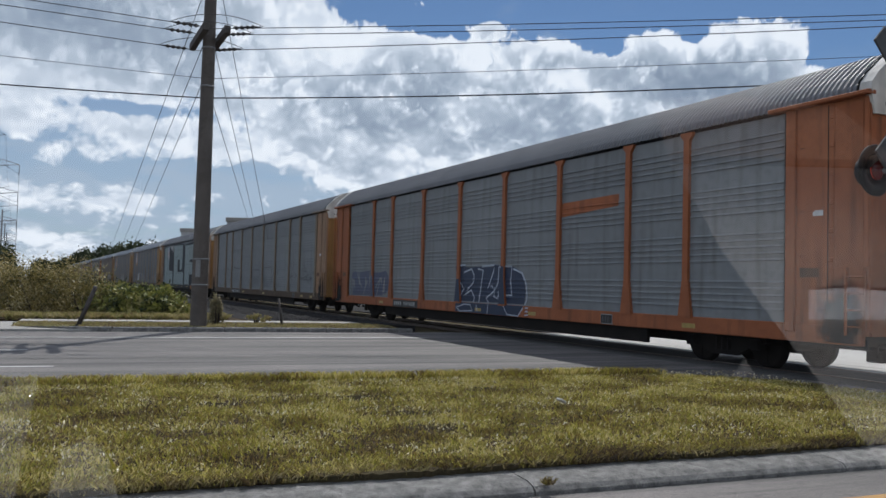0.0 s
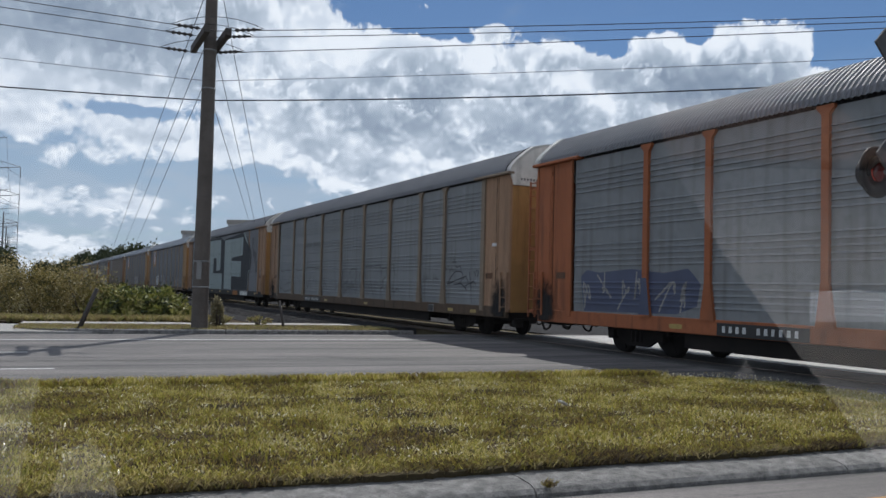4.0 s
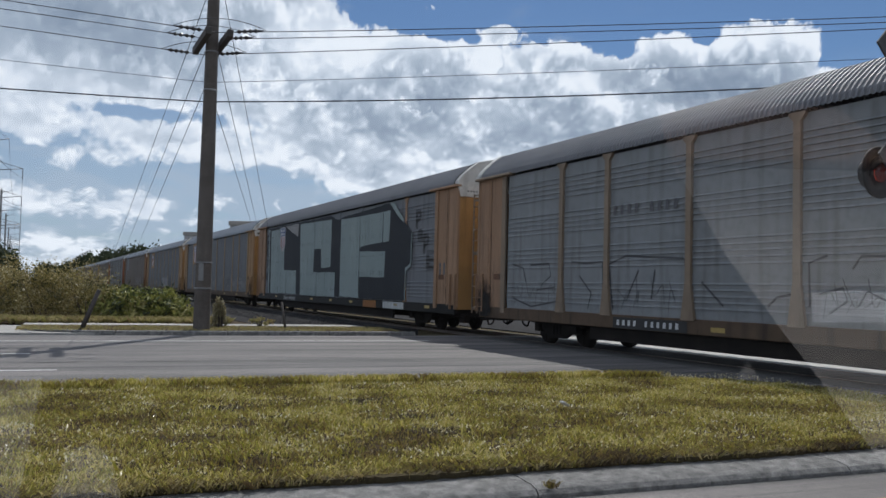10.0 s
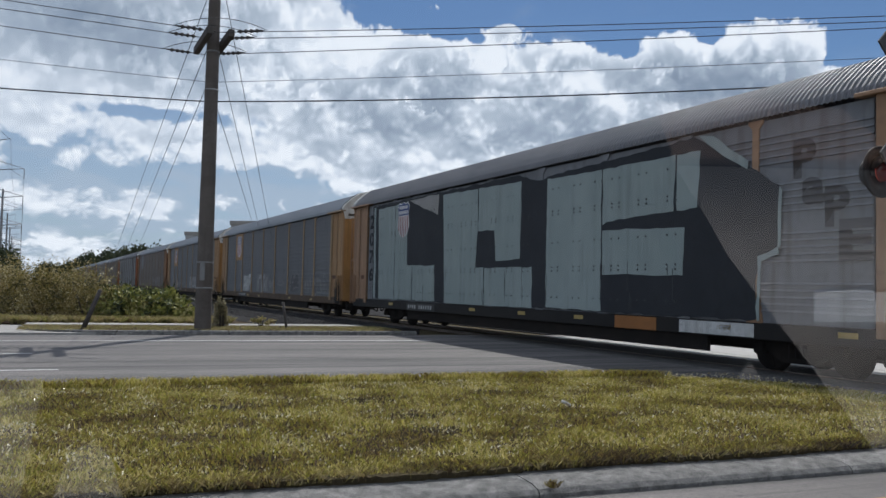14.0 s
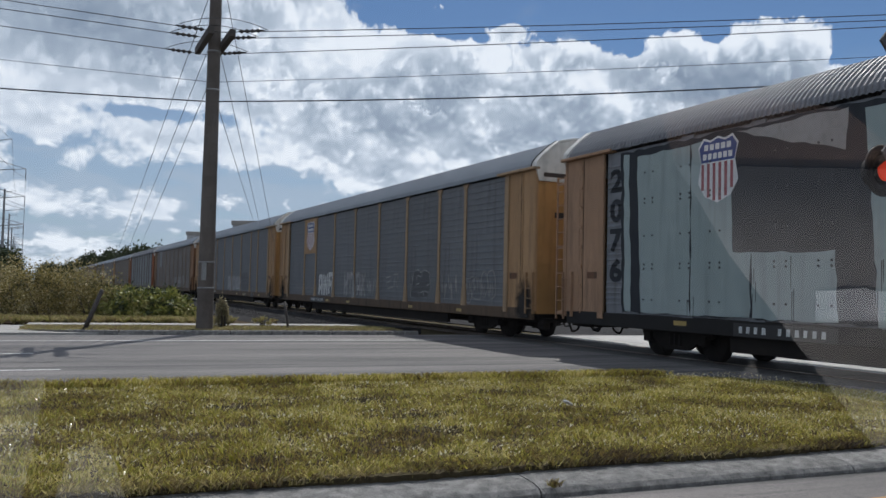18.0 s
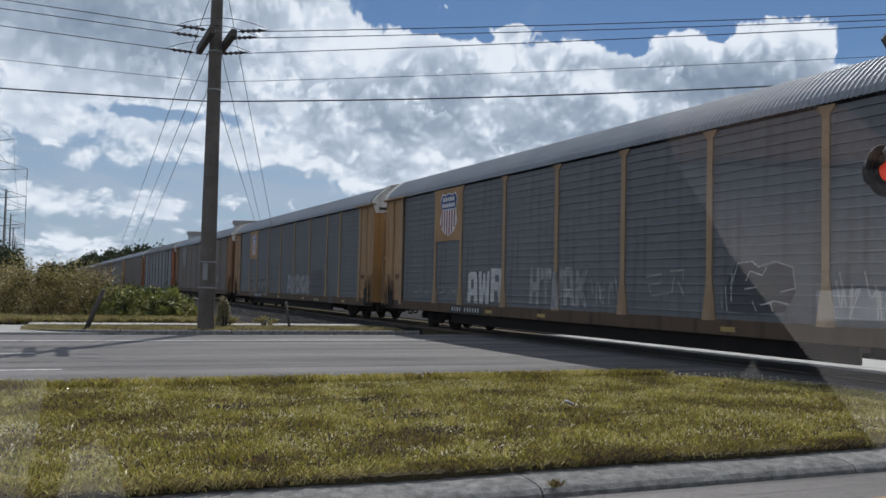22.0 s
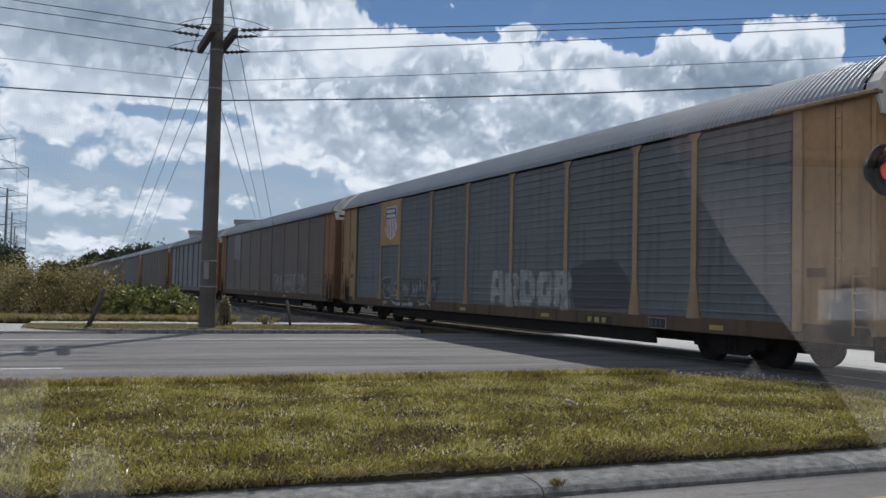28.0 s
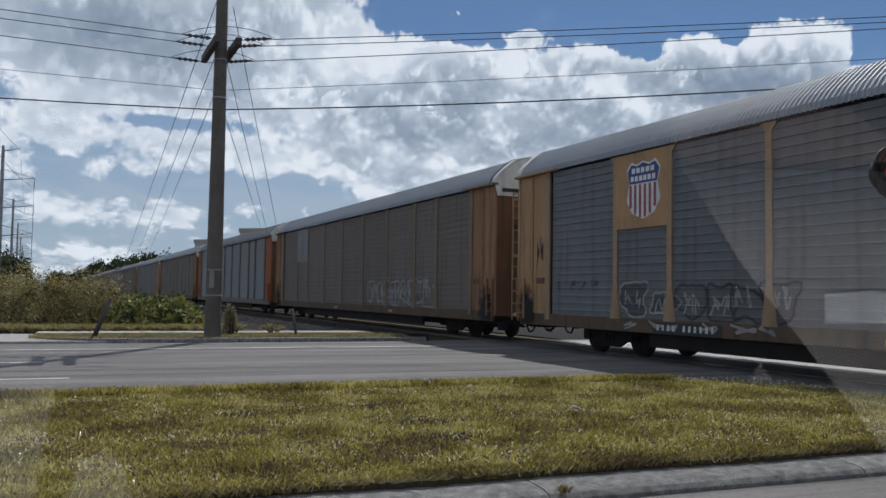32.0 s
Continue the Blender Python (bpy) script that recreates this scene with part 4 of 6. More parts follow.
def cap_print(car):
    """Faint lettering on the white upper end."""
    bm = bmesh.new()
    for i in range(16):
        if i in (6, 13):
            continue
        y = -1.25 + 0.105 * i
        bm.faces.new([bm.verts.new((HALF + 0.034, yy, zz)) for yy, zz in ((y, 4.67), (y + 0.05, 4.67), (y + 0.05, 4.74), (y, 4.74))])
    tagged(part("end_print", bm, SHADOW_SPRAY, car, "faint dark lettering on the end"), kind="stuff")


def scrawl(seed, x0, x1, z0, z1, count, turns=5):
    """Looping hand-sprayed lines inside a field."""
    rg = random.Random(seed)
    out = []
    w = (x1 - x0) / count
    for i in range(count):
        cx, x, z = x0 + w * (i + 0.5), x0 + w * (i + rg.uniform(0.1, 0.4)), rg.choice((z0, z1))
        line = []
        for k in range(turns):
            line.append((x, z))
            x = min(x1, max(x0, cx + rg.uniform(-0.6, 0.6) * w))
            z = z0 + (z1 - z0) * (rg.uniform(0.65, 1.0) if z < (z0 + z1) / 2 else rg.uniform(0.0, 0.35))
        # rounded at the corners
        fine = [line[0]]
        for a, b, c in zip(line, line[1:], line[2:]):
            for q in (0.25, 0.5, 0.75):
                p = tuple((1 - q) ** 2 * (a[j] + b[j]) / 2 + 2 * q * (1 - q) * b[j] + q ** 2 * (b[j] + c[j]) / 2 for j in (0, 1))
                fine.append(p)
        out.append(fine + [line[-1]])
    return out


for car in TRAIN[:7]:
    cap_print(car)

def painted_post(car, x, top, mat, out=0.077):
    """Graffiti carried on over a post's foot."""
    form = [(0.08, top), (0.08, 1.75), (0.19, 1.0), (0.19, 0.97), (-0.19, 0.97), (-0.19, 1.0), (-0.08, 1.75), (-0.08, top)]
    patch(car, "graffiti_post", [(x + a, z) for a, z in form], mat, "graffiti paint on the post's foot", out, False)


# the orange car
painted_post(car_a, EDGES[5], 2.08, NAVY)
painted_post(car_a, EDGES[4], 1.7, NAVY)
painted_post(car_a, EDGES[1], 1.8, FADED_BLUE)
patch(car_a, "graffiti_fill", [(-1.62, 2.08), (-1.34, 2.18), (-0.99, 2.17), (-0.83, 2.07), (-0.05, 2.08), (0.88, 2.07), (0.93, 2.14), (2.07, 2.08), (2.5, 1.94), (2.72, 1.7), (2.82, 1.33),
                               (2.73, 1.0), (-1.48, 1.0), (-1.42, 1.21), (-1.26, 1.54)], NAVY, "navy blue bubble-letter graffiti", 0.006)
patch(car_a, "graffiti_foot", [(2.73, 0.95), (2.42, 0.66), (2.0, 0.64), (-1.52, 0.65), (-1.48, 0.95)], NAVY, "", 0.04, False)
for letter in (
        [[(-1.44, 2.11), (-1.32, 1.82), (-1.37, 1.48), (-1.45, 1.0)], [(-1.48, 2.13), (-0.9, 2.15), (-0.97, 1.91), (-0.46, 2.02), (-0.29, 1.82), (-0.31, 1.59), (-0.66, 1.4), (-0.88, 1.2), (-0.45, 1.35), (-0.23, 1.13), (-0.3, 0.98)], [(-1.19, 1.58), (-0.96, 1.39), (-1.25, 1.1)]],
        [[(-0.04, 2.02), (0.3, 1.97), (0.18, 1.41), (0.06, 0.98)], [(0.23, 2.08), (1.0, 2.12), (0.94, 1.91), (0.63, 1.42), (0.89, 1.51), (1.01, 1.34), (0.51, 1.11), (0.71, 0.98)]],
        [[(1.27, 2.07), (2.03, 2.08), (1.97, 1.65), (2.07, 1.24), (1.56, 1.23), (1.62, 0.98)], [(1.27, 2.07), (1.25, 1.6), (1.01, 1.34), (1.02, 1.17), (1.26, 1.13), (1.28, 1.35)]],
        [[(2.11, 2.0), (2.6, 1.88), (2.86, 1.54), (2.9, 1.15), (2.77, 0.98)]]):
    strokes(car_a, "graffiti_line", letter, 0.055, PALE_BLUE, "pale outline of the graffiti", 0.012)
strokes(car_a, "graffiti_line", [[(-1.32, 0.8), (-0.87, 0.9), (-0.44, 0.89), (-0.29, 0.71), (-1.17, 0.67), (-1.44, 0.8)], [(-0.05, 0.9), (0.01, 0.7)], [(0.7, 0.92), (0.66, 0.66)], [(1.62, 0.92), (1.86, 0.68), (2.46, 0.66), (2.74, 0.9)],
                                 [(2.84, 0.9), (3.0, 0.91)], [(2.84, 0.8), (3.0, 0.81)], [(2.82, 0.7), (3.0, 0.71)]], 0.038, PALE_BLUE, "", 0.046, False)
patch(car_a, "graffiti_fill", [(-11.56, 1.85), (-11.3, 2.0), (-10.8, 1.93), (-9.57, 2.01), (-8.44, 1.91), (-7.66, 2.0), (-7.28, 1.68), (-7.39, 1.2), (-8.02, 1.02), (-11.41, 0.98)], FADED_BLUE, "faded blue graffiti", 0.006)
strokes(car_a, "graffiti_line", scrawl(3, -11.5, -7.4, 1.05, 1.95, 6), 0.05, DULL_SPRAY, "", 0.011)
patch(car_a, "faded_band", [(4.48, 3.7), (6.95, 3.76), (6.93, 3.48), (4.49, 3.33)], ORANGE, "faded orange painted band", 0.006)
number_strip(car_a, -6.78, -4.5, seed=5)
placard(car_a, 6.32, 6.84)
reflectors(car_a, (0.07, 3.2, 9.4, -8.0))
plate(car_a, "data_plate", 12.53, 12.75, 2.87, 2.97, SIGN_WHITE, "small white data plate", 0.02, 0.008)

# the car with the thin black writing
bars(car_b, "name_lettering", -6.8, -4.4, 3.33, 3.55, 9, SHADOW_SPRAY, "dark lettering, worn", 0.034, 7, 0.45)
number_strip(car_b, -6.75, -4.2, seed=6)
placard(car_b, 8.13, 8.62)
reflectors(car_b, (-3.3, 2.0, 9.9, 11.5))
strokes(car_b, "graffiti_line", [
    [(9.57, 1.58), (9.8, 1.8), (10.15, 2.02), (10.6, 2.0), (10.75, 1.8), (10.4, 1.6), (10.1, 1.58), (10.6, 1.62), (11.0, 1.42)], [(9.6, 1.6), (10.2, 1.72), (10.9, 1.85), (11.1, 1.66), (10.9, 1.55), (11.5, 1.7), (11.6, 1.55)],
    [(11.15, 2.0), (11.3, 1.4)], [(9.4, 2.18), (9.5, 2.06), (9.62, 2.2), (9.75, 2.0), (9.9, 2.15), (10.0, 2.0)], [(10.15, 2.2), (10.3, 2.12), (10.45, 2.2), (10.6, 2.1)],
    [(9.9, 2.32), (10.2, 2.32)], [(9.98, 2.4), (10.12, 2.4)], [(11.45, 2.02), (11.55, 1.86), (11.62, 2.04), (11.75, 2.0), (11.7, 1.84)]], 0.045, BLACK_SPRAY, "black sprayed tag")
strokes(car_b, "graffiti_line", scrawl(8, 7.25, 9.0, 1.6, 1.95, 3), 0.04, SHADOW_SPRAY)
for letter in (
        [[(-11.58, 2.23), (-10.96, 2.11), (-10.82, 1.72)], [(-10.58, 2.19), (-9.63, 2.21), (-9.54, 1.88), (-10.26, 1.5), (-9.3, 1.58)], [(-11.51, 1.25), (-10.5, 1.03), (-9.21, 1.21)]],
        [[(-8.56, 2.24), (-7.89, 2.19), (-7.24, 2.22), (-7.18, 1.17)], [(-8.2, 1.87), (-7.68, 1.45), (-7.82, 1.05)]],
        [[(-6.8, 1.07), (-6.98, 2.15), (-6.32, 2.34), (-4.35, 2.24), (-4.06, 1.61), (-4.18, 1.23)], [(-5.86, 2.0), (-6.27, 1.33)], [(-5.29, 2.0), (-5.4, 1.34)], [(-3.81, 1.74), (-3.18, 1.25)]],
        [[(-2.02, 1.28), (-1.81, 1.45), (-1.49, 1.51)], [(-1.06, 1.29), (-1.09, 2.08), (-0.69, 2.21)], [(-0.87, 1.52), (-0.38, 1.64), (-0.27, 1.42), (-0.66, 1.19)]],
        [[(-0.19, 1.96), (-0.01, 2.18), (0.81, 2.16), (0.73, 1.85), (0.47, 1.64)], [(-0.08, 1.31), (0.1, 1.59), (0.48, 1.43), (0.48, 1.22)], [(1.18, 1.34), (1.08, 1.95), (1.42, 2.05), (1.67, 1.75)]],
        [[(1.81, 1.35), (1.82, 2.25), (2.6, 2.28)], [(2.16, 1.65), (2.46, 1.65), (2.62, 1.27), (2.77, 1.18)], [(2.75, 2.28), (3.47, 2.31), (3.47, 2.03)]],
        [[(3.61, 1.94), (3.68, 2.16), (4.14, 2.22), (4.08, 1.84), (3.69, 1.66)], [(3.49, 1.38), (3.82, 1.44), (3.82, 1.66)]],
        [[(4.15, 1.4), (4.4, 2.33), (4.83, 2.34), (4.96, 1.93), (5.13, 1.88)], [(4.78, 1.41), (4.96, 1.24), (5.26, 1.42), (5.49, 1.26)]]):
    strokes(car_b, "graffiti_line", letter, 0.05, BUBBLE, "black graffiti outline letters")
for x, w in ((12.62, 0.3),):
    plate(car_b, "data_plate", x, x + 0.26, 2.75, 2.85, SIGN_WHITE, "small white data plate", 0.02, 0.008)

for k, (x0, x1) in enumerate(((-11.5, -9.3), (-6.7, -4.4), (-0.9, 0.9), (1.9, 4.1))):      # thin runs and shading strokes
    strokes(car_b, "graffiti_line", scrawl(51 + k, x0, x1, 1.1, 1.8, 4, 4), 0.02, BUBBLE)

# the mural car: plates painted pale and charcoal
patch(car_c, "mural_ground", ragged([(-11.3, 4.76), (0.36, 4.78), (1.45, 4.5), (1.95, 4.58), (7.6, 4.78), (8.19, 4.52), (9.9, 3.52), (9.9, 2.36), (9.37, 2.2), (9.37, 0.98), (-11.2, 1.0)], 3), CHAR, "charcoal ground of the mural", 0.050, False)
for pts in ([(-10.7, 4.6), (-8.9, 4.64), (-8.9, 1.0), (-10.5, 1.0)], [(-8.87, 4.62), (-7.72, 4.66), (-7.68, 2.3), (-7.2, 2.28), (-7.2, 1.0), (-8.87, 1.0)], [(-7.15, 2.28), (-5.25, 2.26), (-5.2, 1.0), (-7.15, 1.0)],
            [(-4.65, 4.66), (-2.1, 4.62), (-2.1, 3.3), (-2.2, 2.15), (-1.65, 2.12), (-1.65, 0.95), (-4.4, 0.95)], [(-2.05, 4.62), (0.55, 4.58), (0.52, 2.36), (-0.9, 2.34), (-1.02, 3.27), (-2.05, 3.28)], [(-1.6, 2.12), (1.18, 2.12), (1.2, 0.98), (-1.6, 0.96)],
            [(1.9, 4.5), (4.36, 4.47), (4.4, 1.0), (1.9, 1.0)], [(4.43, 4.47), (7.05, 4.48), (7.0, 3.27), (4.6, 3.18), (4.43, 3.1)], [(7.08, 4.48), (7.8, 4.48), (7.75, 3.27), (7.08, 3.25)], [(4.43, 2.98), (7.34, 2.9), (7.32, 1.86), (4.43, 1.9)]):
    patch(car_c, "mural_plate", ragged(pts, len(pts) + int(10 * pts[0][0]), 0.022), MINT, "pale green painted plate of the mural", 0.055, False)
for x in (-10.4, -9.2, -8.3, -6.6, -5.6, -4.2, -3.2, -2.5, -1.2, -0.2, 0.7, 2.2, 3.2, 4.1, 4.8, 5.8, 6.8):
    bm = bmesh.new()
    for z in (1.3, 2.0, 2.1, 2.75, 3.5, 3.6, 4.2):
        for dx in (0, 0.28):
            put_tube(bm, (x + dx, -WIDE - 0.068, z), (x + dx, -WIDE - 0.054, z), 0.026, sides=6)
    tagged(part("rivets", bm, BLACK_SPRAY, car_c), kind="stuff")
patch(car_c, "mural_edge", ragged([(7.75, 4.78), (8.15, 4.74), (9.15, 4.1), (9.1, 3.9), (8.2, 4.45)], 17, 0.03), MINT, "", 0.055, False)
patch(car_c, "mural_edge", ragged([(-7.6, 4.7), (-5.0, 4.72), (-5.05, 4.0), (-6.4, 4.35)], 17, 0.03), DULL_SPRAY, "", 0.055, False)
for i, (ch, x, z) in enumerate((("P", 10.2, 3.62), ("a", 10.4, 3.12), ("P", 10.9, 2.7), ("E", 11.2, 2.1))):
    words(car_c, "mural_letter", ch, x, x + (0.52 if ch != "E" else 0.66), z, z + (0.72 if ch != "a" else 0.5), BUBBLE, "charcoal sprayed letter", 0.012, True, 0.05)
for i, ch in enumerate("2076"):
    words(car_c, "mural_letter", ch, -11.75, -11.25, 3.85 - 0.72 * i, 4.42 - 0.72 * i, CHAR, "charcoal sprayed digit", 0.012, True, 0.04)
patch(car_c, "mural_edge", ragged([(-11.18, 4.7), (-11.0, 4.7), (-10.85, 1.0), (-11.1, 1.0)], 17, 0.03), MINT, "", 0.055, False)
for pts in ([(9.9, 3.5), (9.98, 3.45), (9.97, 2.42), (9.9, 2.36)], [(9.37, 2.2), (9.9, 2.36), (9.93, 2.28), (9.5, 2.14), (9.45, 0.98), (9.37, 0.98)]):
    patch(car_c, "mural_edge", ragged(pts, 19, 0.035), MINT, "", 0.052, False)
rg = random.Random(91)
for x in (-8.88, -7.17, -6.2, -4.4, -1.63, -0.4, 0.6, 1.9, 4.42, 5.5, 6.9):
    for k in range(3):
        top, dx = rg.uniform(1.25, 2.2), rg.uniform(-0.12, 0.12)
        low = max(0.98, top - rg.uniform(0.25, 0.9))
        patch(car_c, "paint_run", [(x + dx - 0.012, top), (x + dx + 0.012, top), (x + dx + 0.006, low), (x + dx - 0.006, low)], BLACK_SPRAY, "", 0.057, False)
shield(car_c, -8.66, -7.52, 3.33, 4.70, board=False, out=0.012)
number_strip(car_c, -7.65, -5.2, seed=9)
plate(car_c, "sill_patch", 4.95, 6.45, 0.64, 0.93, RUST_ORANGE, "rusty orange sill patch", 0.036, 0.005)
plate(car_c, "sill_patch", 7.2, 9.3, 0.66, 0.92, WORN_SPRAY, "pale painted sill patch", 0.036, 0.005)
reflectors(car_c, (-9.2, -2.4, 0.64, 3.45, 8.5, 11.4), 0.82)
for x in (12.3, 12.62):
    plate(car_c, "door_mark", x, x + 0.13, 1.95, 2.35, SHADOW_SPRAY, "dark painted mark", 0.02, 0.005)

# block capitals: outline in a unit field, then the counters
CAPITALS = {
    "A": ([(0, 0), (0.1, 0.9), (0.28, 1), (0.8, 1), (0.94, 0.85), (1, 0), (0.66, 0), (0.64, 0.22), (0.38, 0.22), (0.34, 0)], [[(0.38, 0.45), (0.4, 0.74), (0.62, 0.74), (0.63, 0.45)]]),
    "W": ([(0.1, 0), (0, 1), (0.28, 1), (0.32, 0.45), (0.45, 0.95), (0.62, 0.95), (0.7, 0.45), (0.76, 1), (1, 1), (0.92, 0), (0.62, 0), (0.54, 0.4), (0.42, 0)], []),
    "R": ([(0, 0), (0, 1), (0.8, 1), (1, 0.82), (1, 0.55), (0.84, 0.42), (1, 0), (0.68, 0), (0.56, 0.34), (0.34, 0.34), (0.34, 0)], [[(0.36, 0.6), (0.36, 0.8), (0.66, 0.8), (0.68, 0.6)]]),
    "D": ([(0, 0), (0, 1), (0.66, 1), (1, 0.74), (1, 0.28), (0.7, 0)], [[(0.36, 0.3), (0.36, 0.7), (0.58, 0.7), (0.64, 0.5), (0.58, 0.3)]]),
    "O": ([(0.15, 0), (0, 0.3), (0, 0.75), (0.2, 1), (0.8, 1), (1, 0.72), (1, 0.28), (0.84, 0)], [[(0.4, 0.3), (0.4, 0.7), (0.6, 0.7), (0.6, 0.3)]]),
    "T": ([(0.33, 0), (0.33, 0.7), (0, 0.66), (0, 1), (1, 1), (1, 0.68), (0.66, 0.7), (0.68, 0)], []),
    "H": ([(0, 0), (0.05, 1), (0.36, 1), (0.34, 0.62), (0.64, 0.62), (0.64, 1), (1, 1), (0.96, 0), (0.64, 0), (0.64, 0.34), (0.36, 0.34), (0.36, 0)], []),
    "K": ([(0, 0), (0, 1), (0.34, 1), (0.36, 0.64), (0.62, 1), (1, 1), (0.66, 0.52), (1, 0), (0.62, 0), (0.36, 0.36), (0.34, 0)], []),
}


def capitals(car, text, x0, x1, z0, z1, mat, back, label, seed=1):
    """Hand-rolled block capitals, each a little askew, with dark outlines."""
    rg = random.Random(seed)
    w = (x1 - x0) / len(text)
    for i, ch in enumerate(text):
        a, lo, hi, lean = x0 + w * i, z0 + rg.uniform(-0.04, 0.04), z1 + rg.uniform(-0.06, 0.06), rg.uniform(-0.05, 0.05)
        form, holes = CAPITALS[ch]

        def at(p):
            return (a + w * (0.02 + 0.96 * p[0]) + lean * p[1], lo + (hi - lo) * p[1])
        patch(car, "graffiti_letter", [at(p) for p in form], mat, label, 0.008)
        for hole in holes:
            patch(car, "graffiti_counter", [at(p) for p in hole], back, "", 0.012)
        strokes(car, "graffiti_line", [[at(p) for p in form + form[:1]]], 0.025, back, "", 0.012)


def bubble(cx, cz, w, h, rg):
    """The lumpy outline of one bubble letter."""
    size = [rg.uniform(0.55, 1.15) for k in range(8)]
    out = []
    for k in range(24):
        q, f = 2 * math.pi * k / 24, k / 3
        a, b, t = size[int(f) % 8], size[(int(f) + 1) % 8], f % 1.0
        r = a + (b - a) * (t * t * (3 - 2 * t)) - 0.10 * (1 - abs(2 * t - 1)) * (k % 2)
        c, d = math.cos(q), math.sin(q)
        out.append((cx + w / 2 * r * math.copysign(abs(c) ** 0.75, c), cz + h / 2 * r * math.copysign(abs(d) ** 0.75, d)))
    return out


def throw_up(car, x0, x1, z0, z1, count, fill, line, label, seed, width=0.04, shine=None):
    """A row of overlapping bubble letters: fill, outline, inner strokes."""
    rg = random.Random(seed)
    w = (x1 - x0) / count
    for i in range(count):
        cx, cz = x0 + w * (i + rg.uniform(0.35, 0.65)), (z0 + z1) / 2 + rg.uniform(-0.08, 0.08)
        ring = bubble(cx, cz, w * rg.uniform(1.1, 1.5), (z1 - z0) * rg.uniform(0.95, 1.15), rg)
        ring = [(x, max(0.97, z)) for x, z in ring]
        if fill:
            patch(car, "graffiti_fill", ring, fill, label, 0.006 + 0.0015 * (i % 3))
        strokes(car, "graffiti_line", [ring[rg.randrange(8):] + ring[:rg.randrange(4, 9)]], width, line, "" if fill else label, 0.012)
        strokes(car, "graffiti_line", scrawl(seed * 10 + i, cx - 0.4 * w, cx + 0.4 * w, z0 + 0.12, z1 - 0.15, 2, 5), width * 0.8, shine or line, "", 0.014)


# the yellow cars with the crest
shield(car_d, -8.62, -7.30, 3.22, 4.70)
capitals(car_d, "AWR", -6.55, -4.2, 1.02, 2.06, WORN_SPRAY, ZINC_GREY, "white block-letter graffiti", 4)
capitals(car_d, "HTHAK", -2.7, 0.15, 1.04, 2.04, FADED_WHITE, ZINC_GREY, "pale block-letter graffiti, half worn away", 5)
strokes(car_d, "graffiti_line", scrawl(21, 0.2, 1.5, 1.15, 1.85, 5), 0.045, FADED_WHITE, "pale scrawled graffiti")
strokes(car_d, "graffiti_line", [[(2.41, 1.81), (2.96, 1.88), (2.9, 1.67), (2.48, 1.63), (2.63, 1.4), (3.23, 1.46)], [(3.23, 1.94), (3.68, 1.96), (3.64, 1.76)], [(3.36, 1.81), (3.3, 1.46)], [(3.49, 1.72), (3.68, 1.42)]], 0.05, DULL_SPRAY, "pale scrawled graffiti")
patch(car_d, "graffiti_fill", [(4.85, 1.15), (4.95, 1.75), (5.2, 2.06), (5.6, 2.1), (5.9, 1.98), (6.3, 2.08), (6.6, 1.95), (6.65, 1.5), (6.4, 1.15), (5.6, 1.08)], BUBBLE, "dark bubble graffiti outlined in white", 0.006)
strokes(car_d, "graffiti_line", [[(4.79, 1.56), (4.82, 1.16)], [(4.9, 1.64), (4.95, 1.12)], [(5.03, 1.56), (5.24, 2.08), (5.61, 2.11), (5.77, 2.0), (6.2, 2.1), (6.6, 1.98), (6.66, 1.6), (6.3, 1.52)], [(5.08, 1.88), (5.06, 1.32)],
                                 [(5.44, 1.72), (5.56, 1.92), (5.87, 1.84), (5.97, 1.99)], [(5.41, 1.57), (5.72, 1.61)], [(5.62, 1.34), (5.72, 1.15)], [(6.07, 1.35), (6.12, 1.16)], [(5.82, 1.26), (6.17, 1.35), (6.5, 1.3)]], 0.035, FADED_WHITE, "", 0.011)
strokes(car_d, "graffiti_line", scrawl(23, 7.5, 8.9, 1.1, 1.9, 5), 0.04, DULL_SPRAY)
throw_up(car_d, 9.3, 11.5, 1.1, 1.95, 4, None, DULL_SPRAY, "pale outlined graffiti", 62, 0.035)
strokes(car_d, "graffiti_line", scrawl(24, -10.9, -7.0, 1.1, 1.5, 4), 0.03, DULL_SPRAY)
painted_post(car_d, EDGES[4], 1.95, FADED_WHITE, 0.04)
number_strip(car_d, -7.7, -5.4, seed=12)
reflectors(car_d, (-5.0, -2.0, 5.0, 9.0))
shield(car_e, -8.55, -7.32, 3.26, 4.62)
capitals(car_e, "ARDOR", 0.3, 4.75, 0.98, 1.98, FADED_WHITE, ZINC_GREY, "worn white block-letter graffiti", 6)
patch(car_e, "graffiti_fill", [(4.66, 1.99), (5.42, 2.2), (6.27, 2.23), (6.67, 2.13), (6.94, 1.89), (7.21, 1.61), (7.27, 1.37), (7.11, 1.06), (4.92, 0.98), (4.72, 1.31)], BUBBLE, "dark painted-over field of graffiti", 0.006)
plate(car_e, "mark_board", 5.4, 6.5, 0.64, 0.85, MARK_BLACK, "black board with yellow characters", 0.036, 0.006)
bars(car_e, "mark", 5.5, 6.4, 0.68, 0.81, 3, REFLECTOR, "", 0.046, 8)
throw_up(car_e, -8.75, -6.9, 0.98, 1.75, 2, BUBBLE, DULL_SPRAY, "grey swirling bubble graffiti", 64, 0.06, FADED_WHITE)
throw_up(car_e, -6.7, -3.6, 0.98, 1.85, 4, SHADOW_SPRAY, BLACK_SPRAY, "grey swirling bubble graffiti", 65, 0.06, DULL_SPRAY)
strokes(car_e, "graffiti_line", scrawl(31, -8.7, -3.7, 0.7, 0.92, 6), 0.05, DULL_SPRAY, "", 0.045, False)
